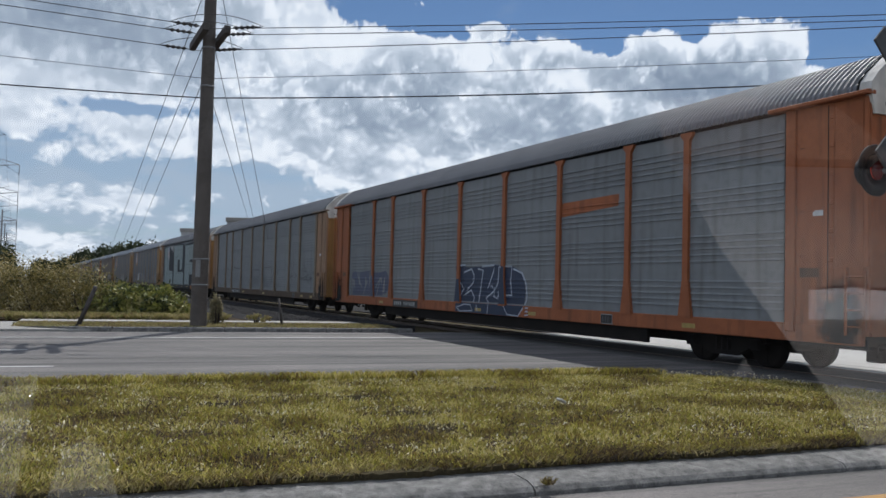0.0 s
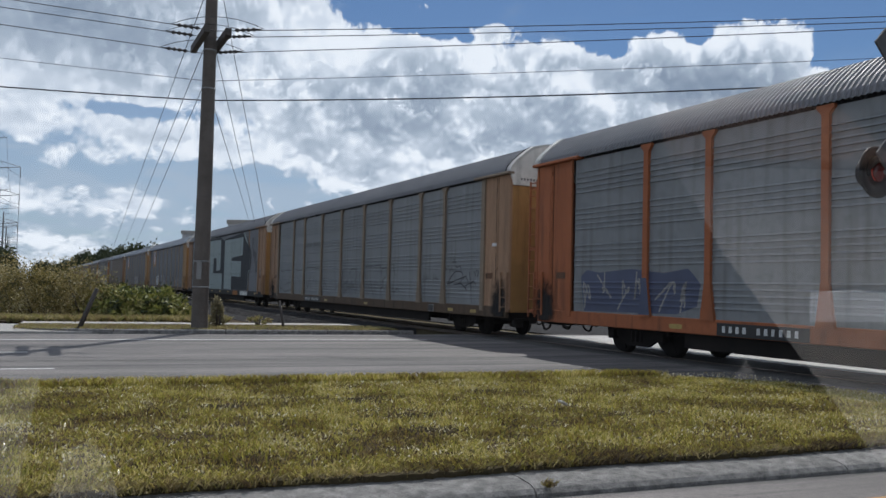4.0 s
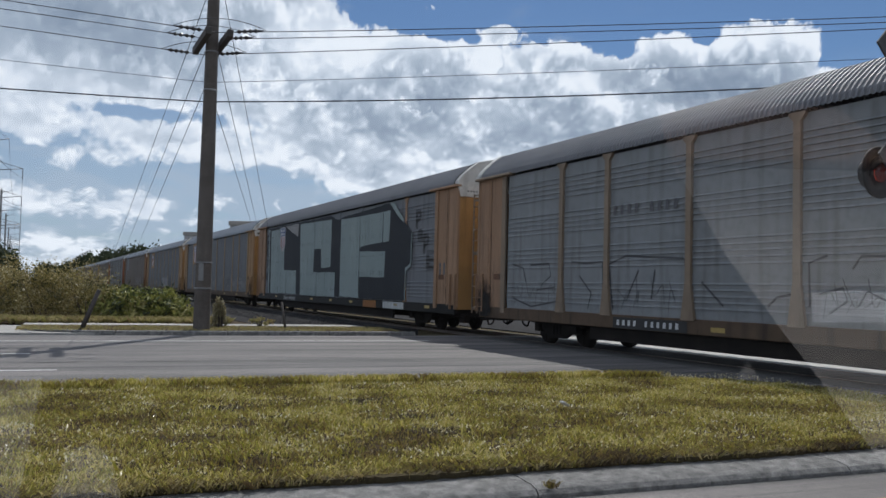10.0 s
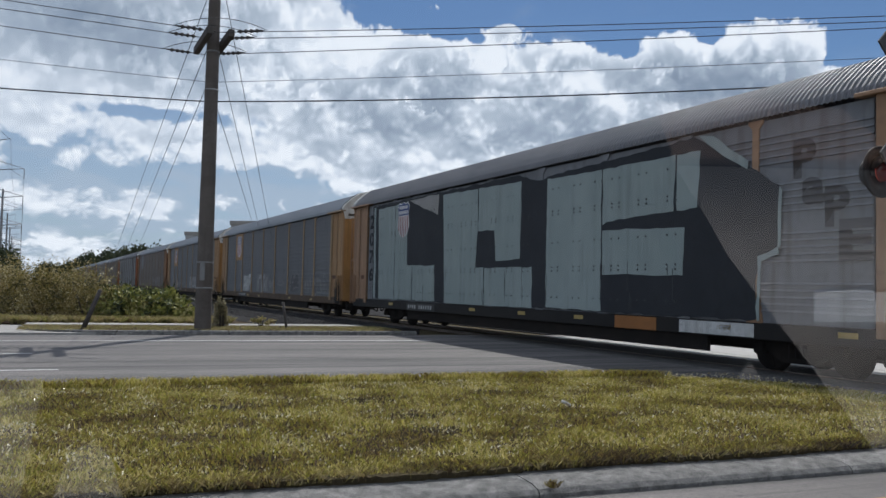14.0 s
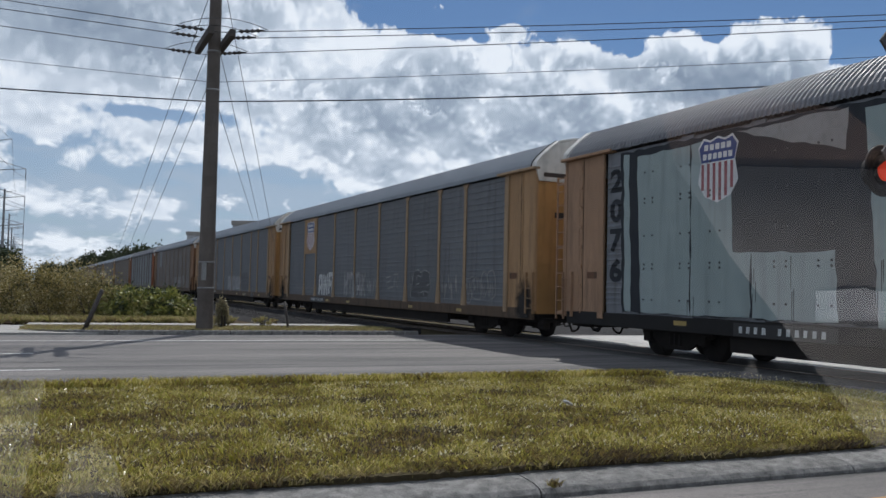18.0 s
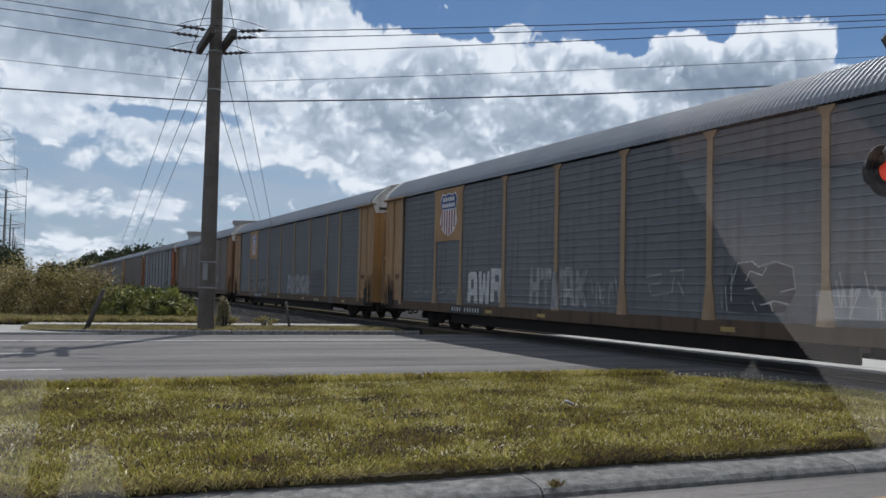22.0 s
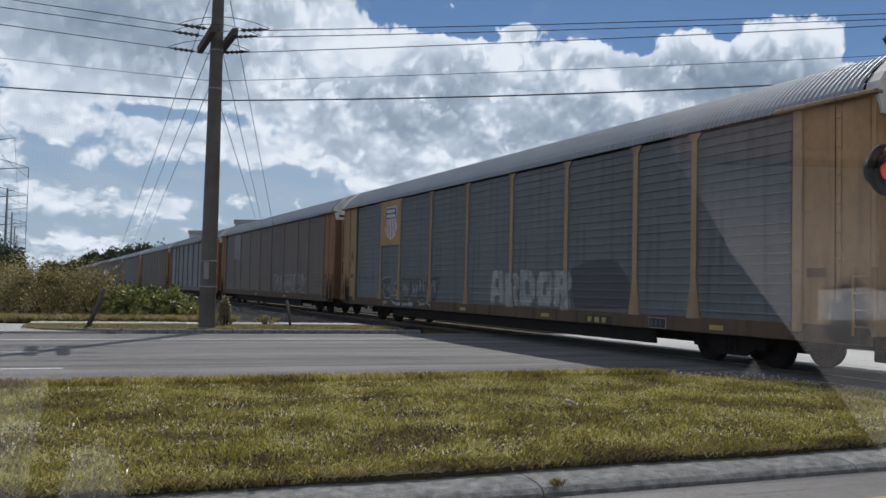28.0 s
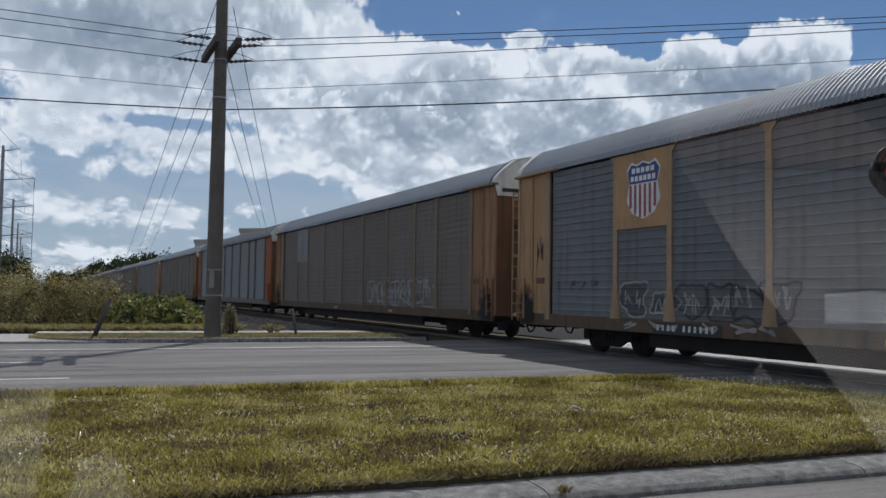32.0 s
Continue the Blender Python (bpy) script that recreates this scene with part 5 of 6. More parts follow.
strokes(car_e, "graffiti_line", scrawl(32, -11.6, -9.6, 1.6, 1.95, 4), 0.035, BLACK_SPRAY)
strokes(car_e, "graffiti_line", scrawl(33, -12.7, -12.3, 2.2, 3.1, 2, 7), 0.03, SHADE_PAINT, "dark scribbled tag", 0.045, False)
placard(car_e, 7.85, 8.5)
reflectors(car_e, (-1.5, 3.5, 10.0))
painted_post(car_e, EDGES[5], 1.9, FADED_WHITE, 0.04)
painted_post(car_e, EDGES[6], 1.9, FADED_WHITE, 0.04)
number_strip(car_e, -7.6, -5.4, seed=13)
throw_up(car_f, 2.4, 9.1, 1.0, 2.0, 8, None, DULL_SPRAY, "pale scrawled graffiti", 66, 0.07, FADED_WHITE)
strokes(car_f, "graffiti_line", scrawl(41, 2.4, 9.1, 1.0, 2.1, 9), 0.06, FADED_WHITE, "pale scrawled graffiti")
plate(car_f, "faded_board", EDGES[1] + 0.03, EDGES[2] - 0.03, 3.06, 4.8, ZINC, "pale faded board", 0.03, 0.012)
reflectors(car_f, (-2.0, 5.0))


# ---- the utility pole and its wires ----
PX, PY = -6.98, 24.96
pole = holder("utility_pole", "tall weathered utility pole with a crossarm and insulators on the verge", "utility pole", pose(PX, PY, 0.08))
bm = lathe([(0.245, -0.3), (0.24, 0.0), (0.222, 3.5), (0.195, 7.0), (0.165, 10.5), (0.16, 11.2), (0.09, 11.25)], 18)
part("shaft", bm, POLE, pole)
ARM = Vector((0.42, -0.907, 0)).normalized()


ARM_WOOD = surface("crossarm_wood", (0.085, 0.075, 0.068), (0.06, 0.053, 0.05), 0.85, grain=18, stain=1.5, bump=0.3)


def arm_at(parent, z, half, thick, out):
    bm = bmesh.new()
    put_box(bm, -half, half, -thick / 2, thick / 2, -thick * 0.65, thick * 0.65, 0.015)
    p = part("crossarm", bm, ARM_WOOD, parent)
    p.matrix_basis = Matrix.Translation((0, 0, z)) @ pose(0, 0, 0, 0, 0, math.degrees(math.atan2(ARM.y, ARM.x))) @ Matrix.Translation((0, out, 0))
    return p


arm_at(pole, 8.52, 1.25, 0.17, 0.3)
arm_at(pole, 8.52, 1.25, 0.17, -0.3)
for z, r in ((8.2, 0.2), (7.05, 0.21), (1.95, 0.245), (1.2, 0.248)):
    part("band", lathe([(r, z), (r, z + 0.05)], 16), IRON, pole, "galvanised steel band")
part("marker_plate", box(-0.07, 0.07, -0.262, -0.235, 1.45, 1.95, 0.005), IRON, pole)


def insulator_mesh(n=4):
    rows = [(0.012, -0.05)]
    for i in range(n):
        z = 0.16 * i
        rows += [(0.028, z), (0.06, z + 0.03), (0.055, z + 0.08), (0.032, z + 0.10), (0.028, z + 0.14)]
    rows += [(0.012, 0.16 * n + 0.12)]
    return mesh_of("insulator", lathe(rows, 12))


INSULATOR = insulator_mesh()
right_ends = [Vector((11.74, 22.5, 9.38)), Vector((11.74, 22.5, 9.23)), Vector((11.74, 22.5, 9.06))]
starts = [Vector((PX, PY, z)) + ARM * d for d, z in ((1.2, 8.58), (0.0, 8.70), (-1.2, 8.52))]
left_ends = [Vector((-12.26, 22.9, 9.06)), Vector((-12.25, 22.9, 8.81)), Vector((-12.23, 22.9, 8.33))]


def wire(a, b, r, sag, label, steps=20):
    """A hanging cable."""
    path = []
    for i in range(steps + 1):
        k = i / steps
        path.append(a.lerp(b, k) - Vector((0, 0, 4 * sag * k * (1 - k))))
    bm = bmesh.new()
    rings = []
    for i, p in enumerate(path):
        d = (path[min(i + 1, steps)] - path[max(i - 1, 0)]).normalized()
        q = d.to_track_quat("Z", "Y").to_matrix()
        rings.append([bm.verts.new(p + q @ Vector((r * math.cos(2.094 * j), r * math.sin(2.094 * j), 0))) for j in range(3)])
    for u, v in zip(rings, rings[1:]):
        for j in range(3):
            bm.faces.new((u[j], u[(j + 1) % 3], v[(j + 1) % 3], v[j])).smooth = True
    return thing("wire", bm, WIRE, label, "cable", group="overhead wires")


for ends in (left_ends, right_ends):
    for a, b in zip(starts, ends):
        d = (b - a).normalized()
        p = part("insulator", INSULATOR, DARK, pole)
        p.matrix_basis = pole.matrix_basis.inverted() @ Matrix.Translation(a + d * 0.52) @ d.to_track_quat("Z", "Y").to_matrix().to_4x4()
        wire(a, a + (b - a) * 2.6, 0.014, 0.35 if ends is right_ends else 0.0, "thin dark power line strung from the utility pole")
top = Vector((PX, PY, 7.4))
wire(top, top + (Vector((-12.18, 22.9, 7.45)) - top) * 2.5, 0.009, 0.05, "thin dark neutral wire strung from the utility pole")
wire(top, top + (Vector((11.74, 22.5, 8.22)) - top) * 2.2, 0.009, 0.3, "thin dark neutral wire strung from the utility pole")
top = Vector((PX, PY, 6.82))
wire(top, top + (Vector((-12.15, 22.9, 6.7)) - top) * 3.0, 0.022, 0.1, "thick black telephone cable strung from the utility pole")
wire(top, top + (Vector((8.03, 21.8, 7.2)) - top) * 2.0, 0.022, 0.36, "thick black telephone cable strung from the utility pole")
for a, b in (((-7.2, 25.1, 10.1), (-23.7, 62, 4.2)), ((-7.1, 25.2, 8.8), (-25.9, 70, 4.6)), ((-7.1, 25.2, 7.6), (-28.5, 80, 5.2)),
             ((-6.66, 25.0, 9.95), (-9.4, 45, 5.2)), ((-6.85, 25.2, 8.3), (-11.1, 50, 5.6)), ((-6.9, 25.2, 6.8), (-12.6, 55, 6.0))):
    a, b = Vector(a), Vector(b)
    wire(a, a + (b - a) * 1.25, 0.013, 0.0, "slack dark wire running over the train")
# jumpers that loop past the crossarm
for a, b in zip(starts, right_ends):
    d = (b - a).normalized()
    p, q = a + d * 1.35, a + (left_ends[0] - starts[0]).normalized() * 1.3
    wire(p, q, 0.012, -0.28, "dark jumper wire arching over the crossarm", 10)

# small posts on the verge
stub = thing("leaning_post", tube((-10.2, 24.05, -0.2), (-9.65, 24.05, 1.19), 0.075, 0.06, 8), ARM_WOOD, "short weathered wooden post leaning in the grass", "post")
stake = thing("marker_post", tube((-4.88, 27.16, -0.2), (-5.07, 27.16, 0.92), 0.045, 0.04, 8), ARM_WOOD, "thin dark marker post on the verge", "post")
litter = thing("litter", box(-0.07, 0.07, -0.035, 0.035, 0, 0.03, 0.01), CAP, "crumpled white paper litter on the grass", "litter")
litter.matrix_basis = pose(1.45, 9.85, 0.16, 8, 20, 50)

# ---- the crossing signal ----
signal = holder("crossing_signal", "railway crossing signal with black lamp discs and a crossbuck", "signal", pose(4.87, 8.68, 0.06))
part("mast", lathe([(0.17, 0), (0.17, 0.06), (0.09, 0.1), (0.055, 0.14), (0.055, 4.95), (0.03, 5.0)], 14), IRON, signal, "galvanised steel mast")
BACK_GREY = surface("dull_sign_back", (0.10, 0.10, 0.105), rough=0.8)
RED_OFF = surface("red_lens", (0.16, 0.012, 0.01), rough=0.2, bump=0)
RED_ON = glow("lit_red_lens", (1.0, 0.07, 0.02), 0.24)
part("lamp_bar", tube((-0.42, 0, 2.70), (0.42, 0, 2.70), 0.03), IRON, signal)
LAMPS = []
FACE = pose(0, 0, 0, 90, 0, 28)
for sx in (-0.4, 0.4):
    at = Matrix.Translation((sx, 0.0, 2.70)) @ FACE
    disc = part("background_disc", lathe([(0.02, -0.17), (0.14, -0.15), (0.16, -0.02), (0.265, -0.02), (0.27, 0.0), (0.258, 0.012), (0.155, 0.0), (0.13, -0.14), (0.02, -0.16)], 32), BLACK, signal)
    disc.matrix_basis = at
    hood = bmesh.new()
    ring = []
    for i in range(21):
        a = radians(-20 + 220 * i / 20)
        long = 0.04 + 0.20 * max(0.0, math.sin(a))
        ring.append([hood.verts.new((r * math.cos(a), r * math.sin(a), z)) for r, z in ((0.165, 0.0), (0.17, long), (0.16, long), (0.155, 0.0))])
    for u, v in zip(ring, ring[1:]):
        for j in range(4):
            hood.faces.new((u[j], u[(j + 1) % 4], v[(j + 1) % 4], v[j])).smooth = True
    bmesh.ops.recalc_face_normals(hood, faces=hood.faces)
    part("hood", hood, BLACK, disc)
    # the lit face and the dark back of one turning lens
    bm = lathe([(0.005, -0.03), (0.06, -0.026), (0.10, -0.012), (0.108, 0.0), (0.10, 0.012), (0.06, 0.026), (0.005, 0.03)], 24)
    lens = part("lens", bm, RED_OFF, disc, "red glass lens, flashing")
    lens.data.materials.append(RED_ON)
    for f in lens.data.polygons:
        f.material_index = 1 if f.center.z > 0.004 else 0
    lens.location = (0, 0, 0.02)
    LAMPS.append(lens)
for turn in (45, -45):
    blade = part("crossbuck_blade", box(-0.90, 0.90, -0.012, 0.012, -0.115, 0.115, 0.004), BACK_GREY, signal)
    blade.matrix_basis = Matrix.Translation((0, -0.07 if turn > 0 else -0.10, 3.38)) @ pose(0, 0, 0, 0, 0, 28) @ pose(0, 0, 0, 0, turn, 0)

# ---- transmission line and buildings in the distance ----
tower = holder("transmission_pole", "tall grey transmission pole with raked arms", "transmission pole", group="line of transmission poles")
part("shaft", lathe([(0.22, -0.3), (0.19, 6.0), (0.13, 14.0), (0.11, 14.2)], 12), IRON, tower)
for z, w in ((13.8, 1.4), (11.2, 2.6), (8.7, 2.6), (6.2, 2.6)):
    bm = tube((0, 0, z - 0.1), (w, 0, z + 0.25), 0.05, 0.03, 6)
    if w > 2:
        put_tube(bm, (0, 0, z + 0.9), (w, 0, z + 0.25), 0.03, 0.025, 6)
        put_tube(bm, (w, 0, z + 0.25), (w, 0, z - 0.7), 0.035, 0.035, 6)
    part("arm", bm, IRON, tower)
spots = [Vector((-40.2 - 22.35 * k, 75 + 45 * k, -0.1)) for k in range(9)]
tower.matrix_basis = Matrix.Translation(spots[0]) @ pose(0, 0, 0, 0, 0, 28)
for p in spots[1:]:
    copy_thing(tower, Matrix.Translation(p) @ pose(0, 0, 0, 0, 0, 28))
before = spots[0] - Vector((-18.2, 45, 0))
side = Vector((math.cos(radians(28)), math.sin(radians(28)), 0))
for z, w in ((13.9, 1.4), (10.6, 2.6), (8.1, 2.6), (5.6, 2.6)):
    for a, b in zip([before] + spots[:5], spots[:6]):
        wire(a + side * w + Vector((0, 0, z)), b + side * w + Vector((0, 0, z)), 0.018, 0.9, "thin dark transmission line", 10)


def warehouse(x, y, w, d, h, label):
    b = holder("warehouse", label, "building", pose(x, y, -0.1, 0, 0, -8))
    part("wall", box(0, w, 0, d, 0, h), BUILD, b)
    part("parapet", box(-0.12, w + 0.12, -0.12, d + 0.12, h + 0.004, h + 0.45, 0.03), PALE, b)
    for i in range(5):
        part("dock_door", box(2 + w / 6 * i, 5 + w / 6 * i, -0.06, -0.003, 0.2, 3.6, 0.02), IRON, b)
    return b


warehouse(-21.3, 85, 34, 30, 7.4, "long pale grey flat-roofed warehouse behind the train")
warehouse(-30.4, 100, 9.0, 20, 7.1, "low pale grey flat-roofed building behind the train")


# ---- plants ----
def blades(name, pts, height, width, lean, mat, label, category, seed, kind="stuff"):
    """One curved blade of two triangles a point."""
    rng = np.random.default_rng(seed)
    k = len(pts)
    a = rng.uniform(0, 2 * np.pi, k)
    h = height * rng.uniform(0.45, 1.25, k) * (lush(pts) if name.startswith("median") else 1.0)
    ln = lean * h * rng.uniform(0.1, 1.3, k)
    dx, dy = np.cos(a), np.sin(a)
    wx, wy = -dy * width * rng.uniform(0.6, 1.3, k) / 2, dx * width / 2
    v = np.zeros((k, 4, 3), np.float32)
    v[:, 0, 0], v[:, 0, 1], v[:, 0, 2] = pts[:, 0] - wx, pts[:, 1] - wy, pts[:, 2]
    v[:, 1, 0], v[:, 1, 1], v[:, 1, 2] = pts[:, 0] + wx, pts[:, 1] + wy, pts[:, 2]
    v[:, 2, 0], v[:, 2, 1], v[:, 2, 2] = pts[:, 0] + wx * 0.7 + dx * ln * 0.4, pts[:, 1] + wy * 0.7 + dy * ln * 0.4, pts[:, 2] + h * 0.62
    v[:, 3, 0], v[:, 3, 1], v[:, 3, 2] = pts[:, 0] + dx * ln, pts[:, 1] + dy * ln, pts[:, 2] + h
    tri = np.array([[0, 1, 2], [0, 2, 3]])
    idx = (np.arange(k)[:, None, None] * 4 + tri[None]).reshape(-1)
    me = bpy.data.meshes.new(name)
    me.vertices.add(k * 4)
    me.vertices.foreach_set("co", v.reshape(-1))
    me.loops.add(len(idx))
    me.loops.foreach_set("vertex_index", idx.astype(np.int32))
    me.polygons.add(k * 2)
    me.polygons.foreach_set("loop_start", np.arange(0, k * 6, 3, dtype=np.int32))
    me.polygons.foreach_set("loop_total", np.full(k * 2, 3, np.int32))
    me.update()
    me.validate()
    return thing(name, me, mat, label, category, kind)


def scattered(n, a0, a1, b0, b1, z, seed, keep=None, tuft=0):
    rng = np.random.default_rng(seed)
    a, b = rng.uniform(a0, a1, n), rng.uniform(b0, b1, n)
    if tuft:                              # blades stand in tufts
        pick = rng.integers(0, n // tuft, n)
        a, b = a[pick] + rng.normal(0, 0.016, n), b[pick] + rng.normal(0, 0.016, n)
    if keep is not None:
        ok = keep(a, b)
        a, b = a[ok], b[ok]
    p = np.zeros((len(a), 3), np.float32)
    p[:, 0] = a * E1.x + b * E2.x
    p[:, 1] = a * E1.y + b * E2.y
    p[:, 2] = z
    return p


lip_v, lip_f, rg = [], [], random.Random(50)
for i in range(371):
    a = -8.0 + 0.05 * i
    w = 0.03 * math.sin(a * 2.1) + rg.uniform(-0.02, 0.02)
    for b, z in ((KERB_NEAR + 0.4, 0.07), (KERB_NEAR + 0.22, 0.095), (KERB_NEAR - 0.0 + w, 0.125 + rg.uniform(-0.005, 0.004)), (KERB_NEAR - 0.05 + w, 0.115 + rg.uniform(-0.007, 0.005)), (KERB_NEAR - 0.03 + w, 0.066)):
        q = on_road(a, b, z)
        lip_v.append(tuple(q))
for i in range(370):
    for j in range(4):
        k = i * 5 + j
        lip_f.append((k, k + 1, k + 6, k + 5))
thing("turf_edge", raw("turf_edge", lip_v, lip_f), SOIL, "dark crumbling edge of the turf over the kerb", "soil", "structure")
rng = np.random.default_rng(33)
# worn spots in the turf: place along and across the road, half-length, half-width
BARE = [(4.93, 10.33, 0.3, 0.26), (3.02, 9.87, 0.55, 0.3), (3.22, 8.54, 0.5, 0.24), (3.1, 7.6, 0.35, 0.2), (1.4, 9.6, 0.5, 0.3)]
BARE += [(a, b, 0.15 + 0.4 * c, 0.1 + 0.16 * d) for a, b, c, d in zip(rng.uniform(-7, 9, 46), rng.uniform(6.2, 11.7, 46), rng.random(46), rng.random(46))]


def inside(a, b):
    """Within the median's outline, and seldom on a worn spot."""
    ok = a < 10.5 - 3.0 * np.abs((b - 8.9) / 3.4) ** 3
    r = np.random.default_rng(len(a))
    for i, (x, y, u, v) in enumerate(BARE):
        d = ((a - x) / u) ** 2 + ((b - y) / v) ** 2
        ok &= ~((r.random(len(a)) < (0.93 if i < 5 else 0.6) * np.exp(-d * 1.2)))
    return ok


def lush(p):
    """How tall the turf stands, in soft patches."""
    x, y = p[:, 0], p[:, 1]
    return 1.0 + 0.28 * np.sin(2.3 * x + 1.1 * np.sin(1.7 * y)) * np.sin(2.9 * y + 1.3 * np.sin(2.1 * x)) + 0.22 * np.sin(7.1 * x + 2.0 * np.sin(5 * y)) * np.sin(8.3 * y + 1.0)


blades("median_grass", scattered(340000, -8.0, 10.5, KERB_NEAR - 0.02, MEDIAN_FAR, 0.08, 3, inside, 4), 0.040, 0.012, 0.95, GRASS, "short mown grass, green mixed with straw", "grass", 4)
blades("dead_grass", scattered(17000, -8.0, 10.5, KERB_NEAR - 0.02, MEDIAN_FAR, 0.10, 5), 0.024, 0.016, 1.5, STRAW_GLINT, "dead straw blades lying in the turf, coloured pale as sun glints", "grass", 6)
blades("edge_grass", scattered(16000, -8.0, 10.3, KERB_NEAR - 0.03, KERB_NEAR + 0.22, 0.095, 45, None, 5), 0.06, 0.010, 0.9, GRASS, "green grass along the kerb", "grass", 46)
blades("edge_thatch", scattered(26000, -8.0, 10.3, KERB_NEAR - 0.06, KERB_NEAR + 0.16, 0.09, 15, None, 9), 0.06, 0.0085, 1.1, SHADED_THATCH, "uncut grass overhanging the kerb, its shaded front put into dark browns", "grass", 16)
blades("median_tufts", scattered(15000, -8.0, 10.5, KERB_NEAR, MEDIAN_FAR, 0.08, 25, inside, 5), 0.075, 0.011, 0.7, GRASS, "taller grass tufts standing over the turf", "grass", 26)
blades("far_fringe", scattered(26000, -8.0, 10.3, MEDIAN_FAR - 0.35, MEDIAN_FAR, 0.08, 35, lambda a, b: a < 10.5 - 3.0 * np.abs((b - 8.9) / 3.4) ** 3, 9), 0.11, 0.007, 0.6, GRASS, "uncut grass along the far edge of the median", "grass", 36)
bm = bmesh.new()
rg = random.Random(77)
for i in range(700):                      # crumbs of earth on the barest spots
    a, b, u, v = BARE[rg.choice((0, 0, 1, 2, 2, 3, 4))]
    q = on_road(a + rg.gauss(0, 0.45) * u, b + rg.gauss(0, 0.45) * v, 0.085)
    r = rg.uniform(0.01, 0.03)
    bmesh.ops.create_icosphere(bm, subdivisions=1, radius=r, matrix=Matrix.Translation(q) @ pose(0, 0, 0, rg.uniform(0, 90), 0, rg.uniform(0, 360)) @ Matrix.Diagonal((1.3, 1, 0.6, 1)))
blades("kerb_weed", scattered(110, 3.05, 3.15, 5.38, 5.46, 0.05, 61, None, 20), 0.04, 0.010, 1.4, SHADED_THATCH, "small withered weed in the kerb", "weed", 62)
thing("earth_crumbs", bm, SOIL, "dark crumbs of bare earth in the turf", "soil", "stuff")
blades("verge_grass", scattered(26000, -1.9, 9.0, 25.25, 27.65, 0.088, 7, None, 12), 0.05, 0.010, 1.0, DRY_GRASS, "dry short grass strip between kerb and pavement", "grass", 8)
blades("verge_tall_grass", scattered(22000, -6.0, 4.4, 29.3, 31.2, 0.06, 9, None, 60), 0.22, 0.010, 0.9, DRY_GRASS, "rough straw-coloured grass at the foot of the weeds", "grass", 10)


def leaves(n, rx, ry, rz, size, seed, low=0.0, tall=1.0):
    """A cloud of small leaf quads in clumps, in an uneven mound."""
    rng = np.random.default_rng(seed)
    m = max(6, n // 60)
    cl = rng.normal(size=(m, 3))
    cl /= np.linalg.norm(cl, axis=1)[:, None]
    cl *= rng.uniform(0.45, 1.0, m)[:, None]
    cl[:, 2] = np.abs(cl[:, 2]) * tall
    c = cl[rng.integers(0, m, n)] + rng.normal(size=(n, 3)) * 0.13
    c = c * np.array([rx, ry, rz]) + np.array([0, 0, low])
    c[:, 2] = np.maximum(c[:, 2], 0.02)
    u = rng.normal(size=(n, 3))
    u /= np.linalg.norm(u, axis=1)[:, None]
    w = np.cross(u, rng.normal(size=(n, 3)))
    w /= np.linalg.norm(w, axis=1)[:, None]
    s = size * rng.uniform(0.6, 1.4, n)[:, None]
    v = np.stack([c - u * s, c + w * s * 0.45, c + u * s, c - w * s * 0.45], 1).astype(np.float32)
    idx = np.arange(n * 4, dtype=np.int32)
    me = bpy.data.meshes.new("crown")
    me.vertices.add(n * 4)
    me.vertices.foreach_set("co", v.reshape(-1))
    me.loops.add(n * 4)
    me.loops.foreach_set("vertex_index", idx)
    me.polygons.add(n)
    me.polygons.foreach_set("loop_start", np.arange(0, n * 4, 4, dtype=np.int32))
    me.polygons.foreach_set("loop_total", np.full(n, 4, np.int32))
    me.update()
    me.validate()
    return me


def shrub(name, label, mat, mesh, r, h, seed):
    rng = random.Random(seed)
    ob = holder(name, label, "shrub", group="roadside thicket")
    bm = bmesh.new()
    for i in range(7):
        a = rng.uniform(0, 6.28)
        put_tube(bm, (0.1 * math.cos(a), 0.1 * math.sin(a), 0), (r * 0.6 * math.cos(a), r * 0.6 * math.sin(a), h * rng.uniform(0.5, 0.9)), 0.025, 0.008, 5)
    part("stems", bm, BARK, ob)
    part("crown", mesh, mat, ob)
    return ob


w1 = shrub("weed_bush", "tall yellow-green weeds in seed on the verge", WEED, leaves(5200, 1.15, 1.0, 1.55, 0.045, 1, 0.25), 1.0, 1.5, 1)
w2 = shrub("weed_bush", "tall yellow-green weeds in seed on the verge", WEED, leaves(5200, 1.3, 1.0, 1.75, 0.04, 2, 0.2), 1.0, 1.6, 2)
g1 = shrub("green_bush", "leafy green bush on the verge", BUSH, leaves(4200, 1.25, 1.0, 0.98, 0.085, 3, 0.12), 1.0, 1.0, 3)
g2 = shrub("green_bush", "leafy green bush on the verge", BUSH, leaves(3600, 1.1, 0.9, 0.78, 0.09, 4, 0.12), 0.9, 0.8, 4)
plume = shrub("pole_plume", "pale feathery weed standing beside the pole", PLUME, leaves(1500, 0.24, 0.22, 0.88, 0.045, 9, 0.03), 0.15, 0.9, 5)
plume.matrix_basis = Matrix.Translation((*on_road(3.68, 27.3).xy, 0.08))
weedlet = shrub("dry_weed", "low dry weed on the gravel", DRY_GRASS, leaves(420, 0.42, 0.3, 0.26, 0.045, 10, 0.06), 0.3, 0.3, 6)
weedlet.matrix_basis = Matrix.Translation((*on_road(5.1, 27.9).xy, 0.1))
rng = random.Random(12)
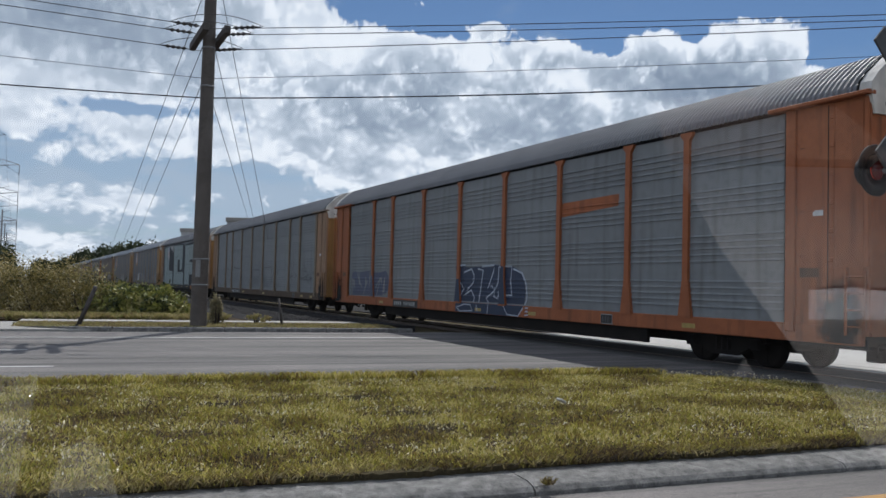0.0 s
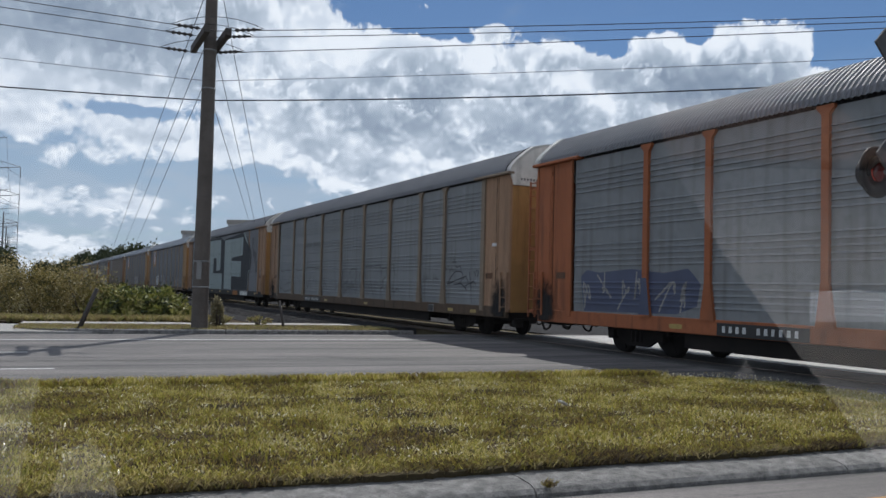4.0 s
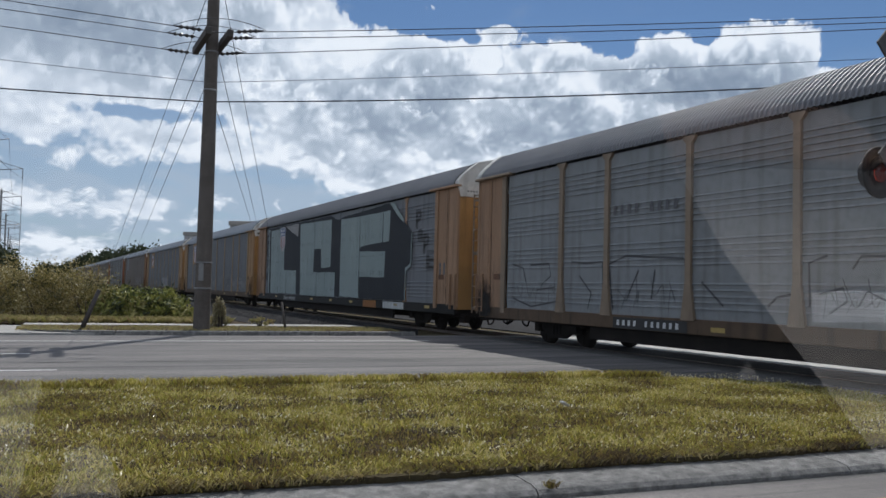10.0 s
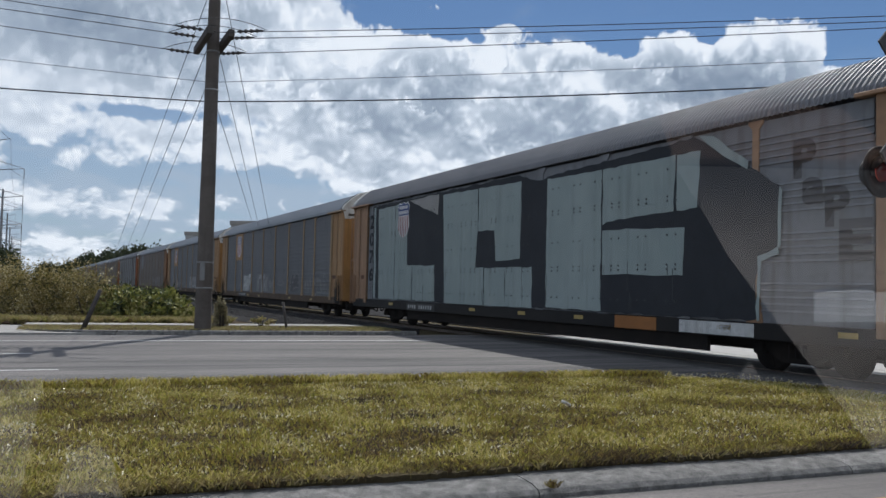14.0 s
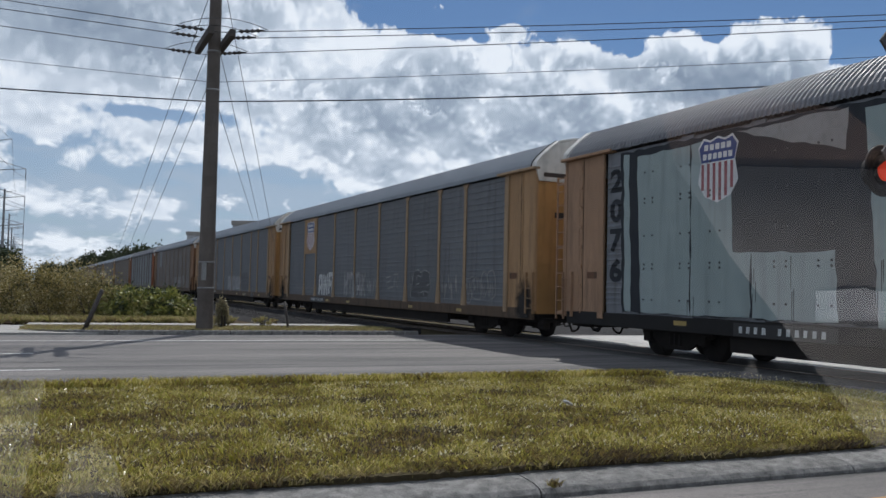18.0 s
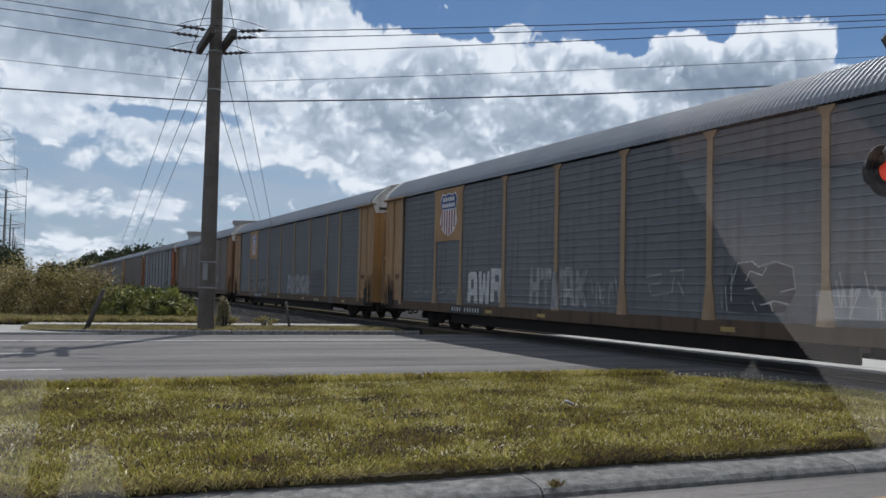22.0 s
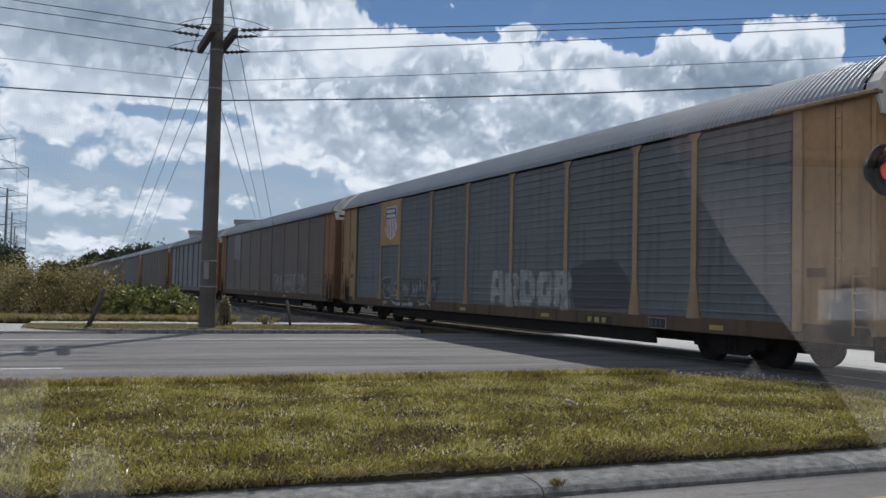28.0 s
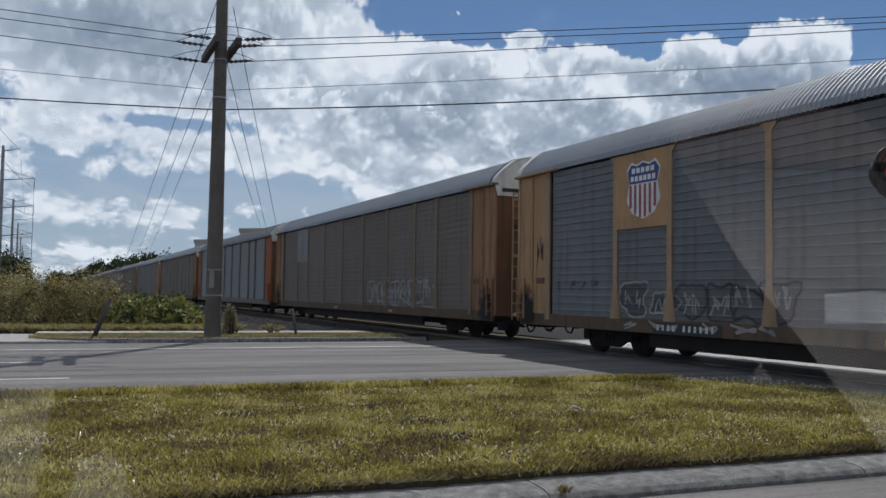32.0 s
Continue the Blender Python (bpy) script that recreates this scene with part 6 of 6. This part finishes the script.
ROWS = [(-13.5, 28.8), (-12.2, 29.4), (-11.0, 29.8), (-9.9, 30.3), (-14.7, 29.8), (-15.9, 31), (-12.0, 31.2), (-14, 32), (-17, 33), (-13, 33.5), (-10.7, 32), (-18.5, 34.5), (-15.5, 35), (-19, 37), (-14, 36.5), (-12, 35)]
first = {}
for i, (x, y) in enumerate(ROWS):
    green = x / y > -0.405
    src = (g1, g2)[i % 2] if green else (w1, w2)[i % 2]
    m = Matrix.Translation((x, y, 0.07)) @ pose(0, 0, 0, 0, 0, rng.uniform(0, 360))
    if src not in first:
        first[src] = True
        src.matrix_basis = m
    else:
        c = copy_thing(src, m)
        c.scale = Vector((1, 1, 1)) * rng.uniform(0.85, 1.12)


def tree(name, h, r, seed, label):
    ob = holder(name, label, "tree", group="distant trees")
    rg = random.Random(seed)
    bm = tube((0, 0, -0.3), (0, 0, h * 0.6), 0.03 * h, 0.012 * h, 8)
    for i in range(5):
        a = rg.uniform(0, 6.28)
        put_tube(bm, (0, 0, h * rg.uniform(0.25, 0.45)), (r * 0.6 * math.cos(a), r * 0.6 * math.sin(a), h * rg.uniform(0.55, 0.8)), 0.012 * h, 0.005 * h, 5)
    part("trunk", bm, BARK, ob)
    part("crown", leaves(4200, r, r, h * 0.68, 0.6, seed, h * 0.18), TREES, ob)
    return ob


kinds = [tree("tree", 11, 4.6, 21, "dark green broadleaf tree in the distance"), tree("tree", 9, 5.0, 22, "dark green rounded tree in the distance"), tree("tree", 12.5, 4.2, 23, "tall dark green tree in the distance")]
rng = random.Random(5)
WOOD = []
for i in range(64):                       # the wooded rise beyond the train's far end
    k = (i % 32) / 31
    WOOD.append((-156 + 46 * k + rng.uniform(-2, 2), 330 + rng.uniform(-8, 12), min(1.38, 0.6 + 1.2 * k) * (1.0 if i < 32 else 0.8) + rng.uniform(-0.1, 0.06)))
for i in range(16):                       # trees along the transmission line
    k = i / 15
    WOOD.append((-0.53 * (110 + 220 * k) + rng.uniform(-3, 3), 110 + 220 * k, 0.58 + rng.uniform(-0.1, 0.1)))
for i in range(10):
    WOOD.append((-106 + 10 * i, 360 + rng.uniform(-8, 8), 0.75 + rng.uniform(-0.1, 0.1)))
for i, (x, y, s) in enumerate(WOOD):
    m = Matrix.Translation((x, y, -0.10)) @ pose(0, 0, 0, 0, 0, rng.uniform(0, 360))
    if i < 3:
        t = kinds[i]
        t.matrix_basis = m
    else:
        t = copy_thing(kinds[i % 3], m)
    t.scale = (s, s, s)

# loose stones on the gravel strip
rng = np.random.default_rng(8)
v, f = [], []
for i in range(2600):
    s, n = 29 + 26 * rng.random() ** 1.5, -6.2 + 3.8 * rng.random()
    p = on_track(s, n, 0.1)
    r = rng.uniform(0.02, 0.055)
    k = len(v)
    q = Matrix.Rotation(rng.uniform(0, 6.28), 3, "Z")
    for d in ((1, 0, 0.3), (0, 1, 0.2), (-1, 0, 0.35), (0, -1, 0.25), (0.1, 0.1, 0.9)):
        o = q @ Vector(d)
        v.append((p.x + o.x * r, p.y + o.y * r, p.z + o.z * r))
    f += [(k, k + 1, k + 4), (k + 1, k + 2, k + 4), (k + 2, k + 3, k + 4), (k + 3, k, k + 4)]
thing("loose_stones", raw("loose_stones", v, f), GRAVEL, "loose dark ballast stones on the gravel strip", "gravel", "stuff")


# ---- the car from which one looks out ----
MAT_BLACK = surface("black_felt", (0.007, 0.007, 0.008), (0.009, 0.009, 0.009), 0.98, grain=200, stain=3, bump=0.1)
MAT_BLACK.node_tree.nodes["Principled BSDF"].inputs["Specular IOR Level"].default_value = 0.05


def glass_pane():
    m, n, l = tree_of("windscreen_glass")
    n.remove(n["Principled BSDF"])
    clear, shine = n.new("ShaderNodeBsdfTransparent"), n.new("ShaderNodeBsdfGlossy")
    clear.inputs[0].default_value, shine.inputs["Roughness"].default_value = (0.97, 0.985, 0.98, 1), 0.015
    mx = n.new("ShaderNodeMixShader")
    mx.inputs[0].default_value = 0.13
    l.new(clear.outputs[0], mx.inputs[1]), l.new(shine.outputs[0], mx.inputs[2])
    l.new(mx.outputs[0], n["Material Output"].inputs[0])
    return m


own_car = holder("parked_car", "dark car with its windscreen reflecting pale papers", "car", pose(0, 0, -0.03))
part("bonnet", box(-0.85, 0.85, 1.16, 2.5, 0.35, 0.72, 0.06), BLACK, own_car)
part("dashboard", box(-0.80, 0.80, 0.30, 1.15, 0.75, 1.13, 0.02), MAT_BLACK, own_car, "matt black dashboard")
for x in (-0.74, 0.74):
    w = lathe([(0.12, -0.1), (0.30, -0.1), (0.33, -0.06), (0.33, 0.06), (0.30, 0.1), (0.12, 0.1)], 20)
    bmesh.ops.transform(w, matrix=Matrix.Translation((x, 1.9, 0.33)) @ Matrix.Rotation(math.pi / 2, 4, "Y"), verts=w.verts)
    part("wheel", w, BLACK, own_car)
slope = math.tan(radians(35))
pane = bmesh.new()
vs = [pane.verts.new((x, y, 1.483 - slope * (y - 0.6))) for x, y in ((-0.8, 1.08), (0.8, 1.08), (0.72, 0.12), (-0.72, 0.12))]
pane.faces.new(vs)
screen = part("windscreen", pane, glass_pane(), own_car, "clear raked windscreen")
screen.visible_shadow = False
PAPER = surface("grey_paper", (0.37, 0.34, 0.31), (0.35, 0.325, 0.30), 0.9, grain=12, stain=4, bump=0.02)
DIM_PAPER = surface("dark_paper", (0.37, 0.37, 0.37), (0.29, 0.29, 0.29), 0.9, grain=12, stain=4, bump=0.02)
BROWN_PAPER = surface("brown_paper", (0.165, 0.107, 0.08), (0.135, 0.088, 0.066), 0.95, grain=12, stain=6, bump=0.02)
CARD = surface("white_card", (0.95, 0.95, 0.95), (0.91, 0.91, 0.91), 0.9, grain=12, stain=4, bump=0.02)
# a large sheet, arched at the driver's side, where it turns away from the sun
R, FLAT = 0.09, 1.1597
rows = [(y, FLAT) for y in (0.95, 0.85, 0.75, 0.6598)] + [(0.6598 - R * math.sin(radians(p)), FLAT - R * (1 - math.cos(radians(p)))) for p in range(6, 69, 6)]
arch_v, arch_f = [], []
for i, (y, z) in enumerate(rows):
    x0 = 0.2985 + (y - 0.6598) * (0.855 if y > 0.6598 else 0.62)
    arch_v += [(x0, y, z), (0.70, y, z)]
    if i:
        arch_f.append((2 * i - 2, 2 * i - 1, 2 * i + 1, 2 * i))
me = raw("paper", arch_v, arch_f)
for p in me.polygons:
    p.use_smooth = True
thing("paper", me, PAPER, "large grey sheet of paper arched on the dashboard", "paper")
for outline, z, mat, label in (
        ([(0.222, 0.51), (0.30, 0.502), (0.423, 0.513), (0.472, 0.548), (0.50, 0.576), (0.249, 0.576)], 1.1005, BROWN_PAPER, "dull brown sheet of paper lying on the dashboard"),
        ([(0.3961, 0.6997), (0.4494, 0.6945), (0.459, 0.6981), (0.498, 0.6972), (0.504, 0.7307), (0.4012, 0.7333)], 1.1605, CARD, "white card lying on a sheet of paper"),
        ([(-0.5475, 0.8537), (-0.4703, 0.8517), (-0.523, 1.03), (-0.5725, 1.03)], 1.1005, DIM_PAPER, "dark sheet of paper lying on the dashboard"),
        ([(-0.4841, 1.03), (-0.4507, 0.9495), (-0.4185, 0.937), (-0.3997, 0.9559), (-0.3888, 1.03)], 1.1005, DIM_PAPER, "small dark slip of paper lying on the dashboard"),
        ([(0.3615, 0.8076), (0.3785, 0.8304), (0.3507, 0.8311)], 1.1005, PAPER, "small grey paper corner lying on the dashboard")):
    thing("paper", slab(outline, z, z + 0.002), mat, label, "paper")


# ---- clouds ----
# lobes of cloud by direction: azimuth to the right, elevation, half-widths (degrees), weight
HEAPS = [(-22, 15.5, 12, 4.2, 0.95), (-13, 17.8, 2.4, 3, 0.45), (-6, 13.2, 7.5, 3.4, 0.85), (2, 12, 7, 3.0, 0.75), (9, 12.8, 5, 2.1, 0.75), (16, 12.2, 6, 2.6, 0.95), (20.2, 14.0, 3.2, 2.1, 0.85),
         (14.6, 14.7, 2, 1.2, 0.45), (7.8, 14.8, 2.2, 1.0, 0.45), (3.8, 17.2, 2.0, 0.8, 0.85), (-1.2, 18.5, 1.6, 0.6, 0.62), (15.2, 19, 0.9, 0.5, 0.8), (10, 8.5, 12, 3, 0.7), (-17.5, 9.2, 4, 1.3, 0.35),
         (-9, 9.2, 3.5, 1.6, 0.35), (-20, 4.9, 3, 0.6, 0.3), (-4.6, 7.6, 2.2, 0.9, 0.5), (-26, 10, 3, 1.2, 0.2), (25.5, 12.8, 2.4, 1.0, 0.4)]
GAPS = [(8, 18.4, 8, 1.5, 1.3), (19, 19.0, 8, 1.5, 1.4), (28.4, 15.8, 3.6, 2.8, 1.0), (-4.6, 18.6, 3.0, 0.9, 0.8), (-0.8, 17.3, 2.2, 0.8, 0.8), (2.5, 14.9, 0.8, 0.5, 0.35), (12.1, 15.7, 0.9, 0.7, 0.6), (-19.5, 10.7, 4, 0.45, 0.7),
        (-5.8, 14.1, 0.8, 0.35, 0.6), (-16, 6.4, 8, 0.8, 0.55), (-22, 3.4, 6, 0.7, 0.35), (-13, 4.6, 5, 0.6, 0.35), (-11.6, 7.4, 1.6, 0.8, 0.4), (1.9, 16.6, 0.7, 0.5, 0.5), (-1.0, 7.2, 1.2, 0.8, 0.4), (17.3, 16.4, 1.0, 0.6, 0.4)]
# where the heaps are thin and bright, or deep and grey
DEPTHS = [(-8.5, 15.6, 4, 1.9, -0.50), (-9.5, 13.4, 3, 0.9, -0.15), (1.8, 12, 1.2, 1.2, -0.25), (11.5, 12.8, 1.0, 0.6, -0.40), (-23, 16.0, 8, 2.6, 0.30), (-4, 10.8, 4.2, 1.0, 0.2), (7, 12.0, 2.6, 1.3, 0.1),
          (17.5, 13.4, 5.5, 1.1, 0.38), (-26, 12.3, 4, 0.7, -0.12), (-17, 12.6, 4, 1.0, 0.15), (20, 16.0, 3.0, 0.6, -0.2), (-16, 8.9, 5, 0.6, 0.12)]


def cloud_material():
    """Sky and clouds by direction: heaps where they stand, billowing in puffs; thin rims white, deep undersides grey."""
    m, n, l = tree_of("clouds")
    n.remove(n["Principled BSDF"])

    def put(socket, x):
        if isinstance(x, (int, float)):
            socket.default_value = x
        else:
            l.new(x, socket)

    def calc(op, a, b=None, c=None):
        k = n.new("ShaderNodeMath")
        k.operation = op
        for i, x in enumerate((a, b, c)):
            if x is not None:
                put(k.inputs[i], x)
        return k.outputs[0]

    def step(x, lo, hi, to0=0.0, to1=1.0):
        k = n.new("ShaderNodeMapRange")
        k.interpolation_type = "SMOOTHSTEP"
        for i, v in enumerate((x, lo, hi, to0, to1)):
            put(k.inputs[i], v)
        return k.outputs[0]

    where = n.new("ShaderNodeTexCoord").outputs["Object"]
    sep = n.new("ShaderNodeSeparateXYZ")
    unit = n.new("ShaderNodeVectorMath")
    unit.operation = "NORMALIZE"
    l.new(where, unit.inputs[0]), l.new(unit.outputs[0], sep.inputs[0])
    az = calc("MULTIPLY", calc("ARCTAN2", sep.outputs[0], sep.outputs[1]), 57.2958)
    el = calc("MULTIPLY", calc("ARCSINE", sep.outputs[2]), 57.2958)
    # clouds crowd together towards the horizon
    far = calc("MULTIPLY", calc("LOGARITHM", calc("ADD", calc("MAXIMUM", el, -1.0), 6.0), 2.71828), 16.0)

    def noise(a, e, scale, detail, rough, z, tall=1.0, warp=0.0):
        flat = n.new("ShaderNodeCombineXYZ")
        l.new(a, flat.inputs[0]), l.new(calc("MULTIPLY", e, tall), flat.inputs[1])
        flat.inputs[2].default_value = z
        t = n.new("ShaderNodeTexNoise")
        t.inputs["Scale"].default_value, t.inputs["Detail"].default_value, t.inputs["Roughness"].default_value, t.inputs["Distortion"].default_value = scale, detail, rough, warp
        l.new(flat.outputs[0], t.inputs["Vector"])
        return calc("SUBTRACT", t.outputs[0], 0.5)

    def lobes(rows):
        total = None
        for x, y, w, h, k in rows:
            da, de = calc("MULTIPLY_ADD", az, 1 / w, -x / w), calc("MULTIPLY_ADD", el, 1 / h, -y / h)
            d2 = calc("MULTIPLY_ADD", da, da, calc("MULTIPLY", de, de))
            one = calc("MULTIPLY", calc("EXPONENT", calc("MULTIPLY", d2, -1.0)), k)
            total = one if total is None else calc("ADD", total, one)
        return total

    shift_a, shift_e = noise(az, far, 0.55, 4, 0.55, 1.7), noise(az, far, 0.55, 4, 0.55, 5.1)

    def cells(a, e, scale, fine):
        """Round puffs, warped, each topped with smaller ones."""
        c = n.new("ShaderNodeCombineXYZ")
        l.new(calc("MULTIPLY_ADD", shift_a, 0.8 / scale, a), c.inputs[0]), l.new(calc("MULTIPLY_ADD", shift_e, 0.8 / scale, calc("MULTIPLY", e, 1.2)), c.inputs[1])
        v = n.new("ShaderNodeTexVoronoi")
        v.feature, v.voronoi_dimensions, v.normalize = "SMOOTH_F1", "2D", True
        v.inputs["Scale"].default_value, v.inputs["Detail"].default_value, v.inputs["Roughness"].default_value = scale, fine, 0.55
        v.inputs["Lacunarity"].default_value, v.inputs["Smoothness"].default_value = 2.3, 0.2
        l.new(c.outputs[0], v.inputs["Vector"])
        return calc("SUBTRACT", 0.36, v.outputs["Distance"])

    def heaped(up, fine=4.0):
        """The swell of the heaps, seen up degrees nearer the sun."""
        a, e = calc("ADD", az, up * 0.2), calc("ADD", far, up)
        swell = calc("MULTIPLY_ADD", noise(a, e, 0.22, 6 + fine, 0.6, 11.9), 1.5, calc("MULTIPLY", noise(a, e, 1.1, fine, 0.6, 3.3), 0.55))
        return calc("MULTIPLY_ADD", cells(a, e, 0.34, fine), 1.2, swell)

    def crowns(scale, up, z, gain):
        """Bright sunward tops of puffs, crisp above and fading below."""
        a, e = calc("ADD", az, z), calc("ADD", far, z)
        here = calc("MULTIPLY_ADD", noise(a, e, scale * 0.8, 7, 0.62, z), 1.1, cells(a, e, scale, 2.5))
        b, g = calc("ADD", a, up * 0.25), calc("ADD", e, up)
        there = calc("MULTIPLY_ADD", noise(b, g, scale * 0.8, 5, 0.62, z), 1.1, cells(b, g, scale, 1.5))
        return calc("MULTIPLY", step(here, 0.0, 0.07), step(calc("SUBTRACT", here, there), -0.04, gain))

    here = heaped(0.0)
    deep = calc("ADD", calc("SUBTRACT", lobes(HEAPS), lobes(GAPS)), calc("ADD", here, 0.06))
    soft = step(az, -14.0, 2.0, 0.32, 0.16)
    cover = step(deep, 0.0, soft)
    relief = calc("MULTIPLY_ADD", calc("SUBTRACT", here, heaped(0.4)), 0.28, calc("MULTIPLY", calc("SUBTRACT", here, heaped(1.7, 1.5)), 0.36))
    for scale, up, z, gain, k in ((0.22, 1.5, 31.0, 0.34, 0.42), (0.48, 0.8, 57.0, 0.32, 0.34), (1.05, 0.4, 83.0, 0.3, 0.13)):
        relief = calc("MULTIPLY_ADD", crowns(scale, up, z, gain), k, relief)
    relief = calc("MULTIPLY", relief, step(az, -24.0, -8.0, 0.6, 1.0))
    lit = calc("ADD", calc("SUBTRACT", 0.88, calc("MULTIPLY", step(deep, 0.05, 1.1), 0.45)), relief)
    lit = calc("SUBTRACT", lit, lobes(DEPTHS))
    # thin veils drawn out in bands, mostly low and to the left
    bands = calc("MULTIPLY", noise(az, far, 0.085, 8, 0.6, 21.0, 3.2, 0.4), 1.5)
    low = step(el, 13.0, 4.0, 0.0, 0.32)
    veil = step(calc("ADD", bands, low), 0.02, 0.34, 0.0, 0.9)
    veil = calc("MULTIPLY", veil, step(az, 16.0, -4.0, 0.15, 1.0))
    veil = calc("MAXIMUM", veil, calc("MULTIPLY", step(az, 6.0, -14.0, 0.0, 0.62), step(el, 18.0, 6.0)))

    shade = n.new("ShaderNodeValToRGB")
    es = shade.color_ramp.elements
    es[0].position, es[0].color = 0.05, (0.29, 0.345, 0.42, 1)
    es[1].position, es[1].color = 1.0, (1.0, 1.0, 1.0, 1)
    for p, c in ((0.34, (0.40, 0.455, 0.525)), (0.60, (0.58, 0.63, 0.69)), (0.80, (0.80, 0.83, 0.87))):
        e = es.new(p)
        e.color = (*c, 1)
    l.new(lit, shade.inputs[0])
    blue = n.new("ShaderNodeTexSky")
    blue.sky_type, blue.sun_disc = "NISHITA", False
    blue.sun_elevation, blue.sun_rotation = sky.sun_elevation, sky.sun_rotation
    blue.air_density, blue.dust_density, blue.ozone_density = sky.air_density, sky.dust_density, sky.ozone_density
    l.new(unit.outputs[0], blue.inputs["Vector"])

    def mixed(fac, a, b):
        k = n.new("ShaderNodeMix")
        k.data_type = "RGBA"
        l.new(fac, k.inputs["Factor"])
        for socket, x in ((k.inputs["A"], a), (k.inputs["B"], b)):
            if isinstance(x, tuple):
                socket.default_value = (*x, 1)
            else:
                l.new(x, socket)
        return k.outputs["Result"]

    def scaled(colour, k):
        v = n.new("ShaderNodeVectorMath")
        v.operation = "SCALE"
        l.new(colour, v.inputs[0])
        v.inputs["Scale"].default_value = k
        return v.outputs[0]

    open_sky = mixed(veil, scaled(blue.outputs[0], SKY_LIGHT), (0.47 * CLOUD_LIGHT, 0.545 * CLOUD_LIGHT, 0.63 * CLOUD_LIGHT))
    em = n.new("ShaderNodeEmission")
    l.new(mixed(cover, open_sky, scaled(shade.outputs[0], CLOUD_LIGHT)), em.inputs[0])
    l.new(em.outputs[0], n["Material Output"].inputs[0])
    return m


CLOUD_LIGHT = 0.94
bm = bmesh.new()
rings = [[bm.verts.new((3000 * math.cos(radians(e)) * math.sin(2 * math.pi * i / 96), 3000 * math.cos(radians(e)) * math.cos(2 * math.pi * i / 96), 3000 * math.sin(radians(e)))) for i in range(96)] for e in range(-1, 84, 2)]
for e, (a, b) in enumerate(zip(rings, rings[1:])):
    for i in range(96):
        if e < 17 or e > 33 or 12 <= i < 92:        # open round the sun
            bm.faces.new((a[i], b[i], b[(i + 1) % 96], a[(i + 1) % 96])).smooth = True
for q in [q for q in bm.verts if not q.link_faces]:
    bm.verts.remove(q)
clouds = thing("backdrop", bm, cloud_material(), "broken white and grey cumulus clouds in a blue sky", "sky", "structure")


# ---- what moves ----
# seconds and the place, along the track, of the coupling behind the orange car
PLACES = [(0, 37.66), (3, 24.93), (6, 12.26), (9, -0.32), (13, -17.5), (19, -42.1), (23, -58.0), (28, -77.5), (32, -92.9)]


def place_at(t):
    for (ta, a), (tb, b) in zip(PLACES, PLACES[1:]):
        if t <= tb:
            return a + (b - a) * (t - ta) / (tb - ta)
    return PLACES[-1][1]


def lamp_pose(angle):
    return Matrix.Translation((0, 0, 0.02)) @ Matrix.Rotation(radians(angle), 4, "Y")


def motions():
    ts = [t for t, s in PLACES]
    for i, car in enumerate(TRAIN):
        rows = []
        for t, s in PLACES:
            p = on_track(s + PITCH * (i - 1.5), 0)
            rows.append((t, Matrix.Translation(p) @ pose(0, 0, 0, 0, 0, 25.574 - 90)))
        walk(car, rows)
    # each lamp turns its lit face forward for 0.55 s of every 1.25 s
    for lamp, shift in zip(LAMPS, (0.0, 0.625)):
        rows, turned, t = [(0.0, lamp_pose(180))], 180, 0.33 - shift
        while t < SECONDS:
            for start, k in ((t, 3), (t + 0.55, 3)):
                for i in range(4):
                    when = start - 0.05 + 0.034 * i
                    if 0.02 < when < SECONDS - 0.02 and when > rows[-1][0] + 0.02:
                        rows.append((when, lamp_pose(turned + 60 * i)))
                turned += 180
            t += 1.25
        rows.append((SECONDS, rows[-1][1]))
        walk(lamp, rows)
    # the wheels roll
    for car in TRAIN[:7]:
        for truck in car.children:
            for axle in truck.children:
                if axle.name.startswith("wheelset"):
                    x = axle.location.x
                    rows = []
                    for i in range(int(SECONDS / 0.125) + 1):
                        t = 0.125 * i
                        turn = (PLACES[0][1] - place_at(t)) / 0.42
                        if truck.matrix_basis[0][0] < 0:
                            turn = -turn
                        rows.append((t, Matrix.Translation((x, 0, 0.42)) @ Matrix.Rotation(turn, 4, "Y")))
                    walk(axle, rows)
    walk(clouds, [(0, pose(0, 0, 0, 0, 0, 0.7)), (SECONDS, pose(0, 0, 0, 0, 0, -1.1))])


motions()
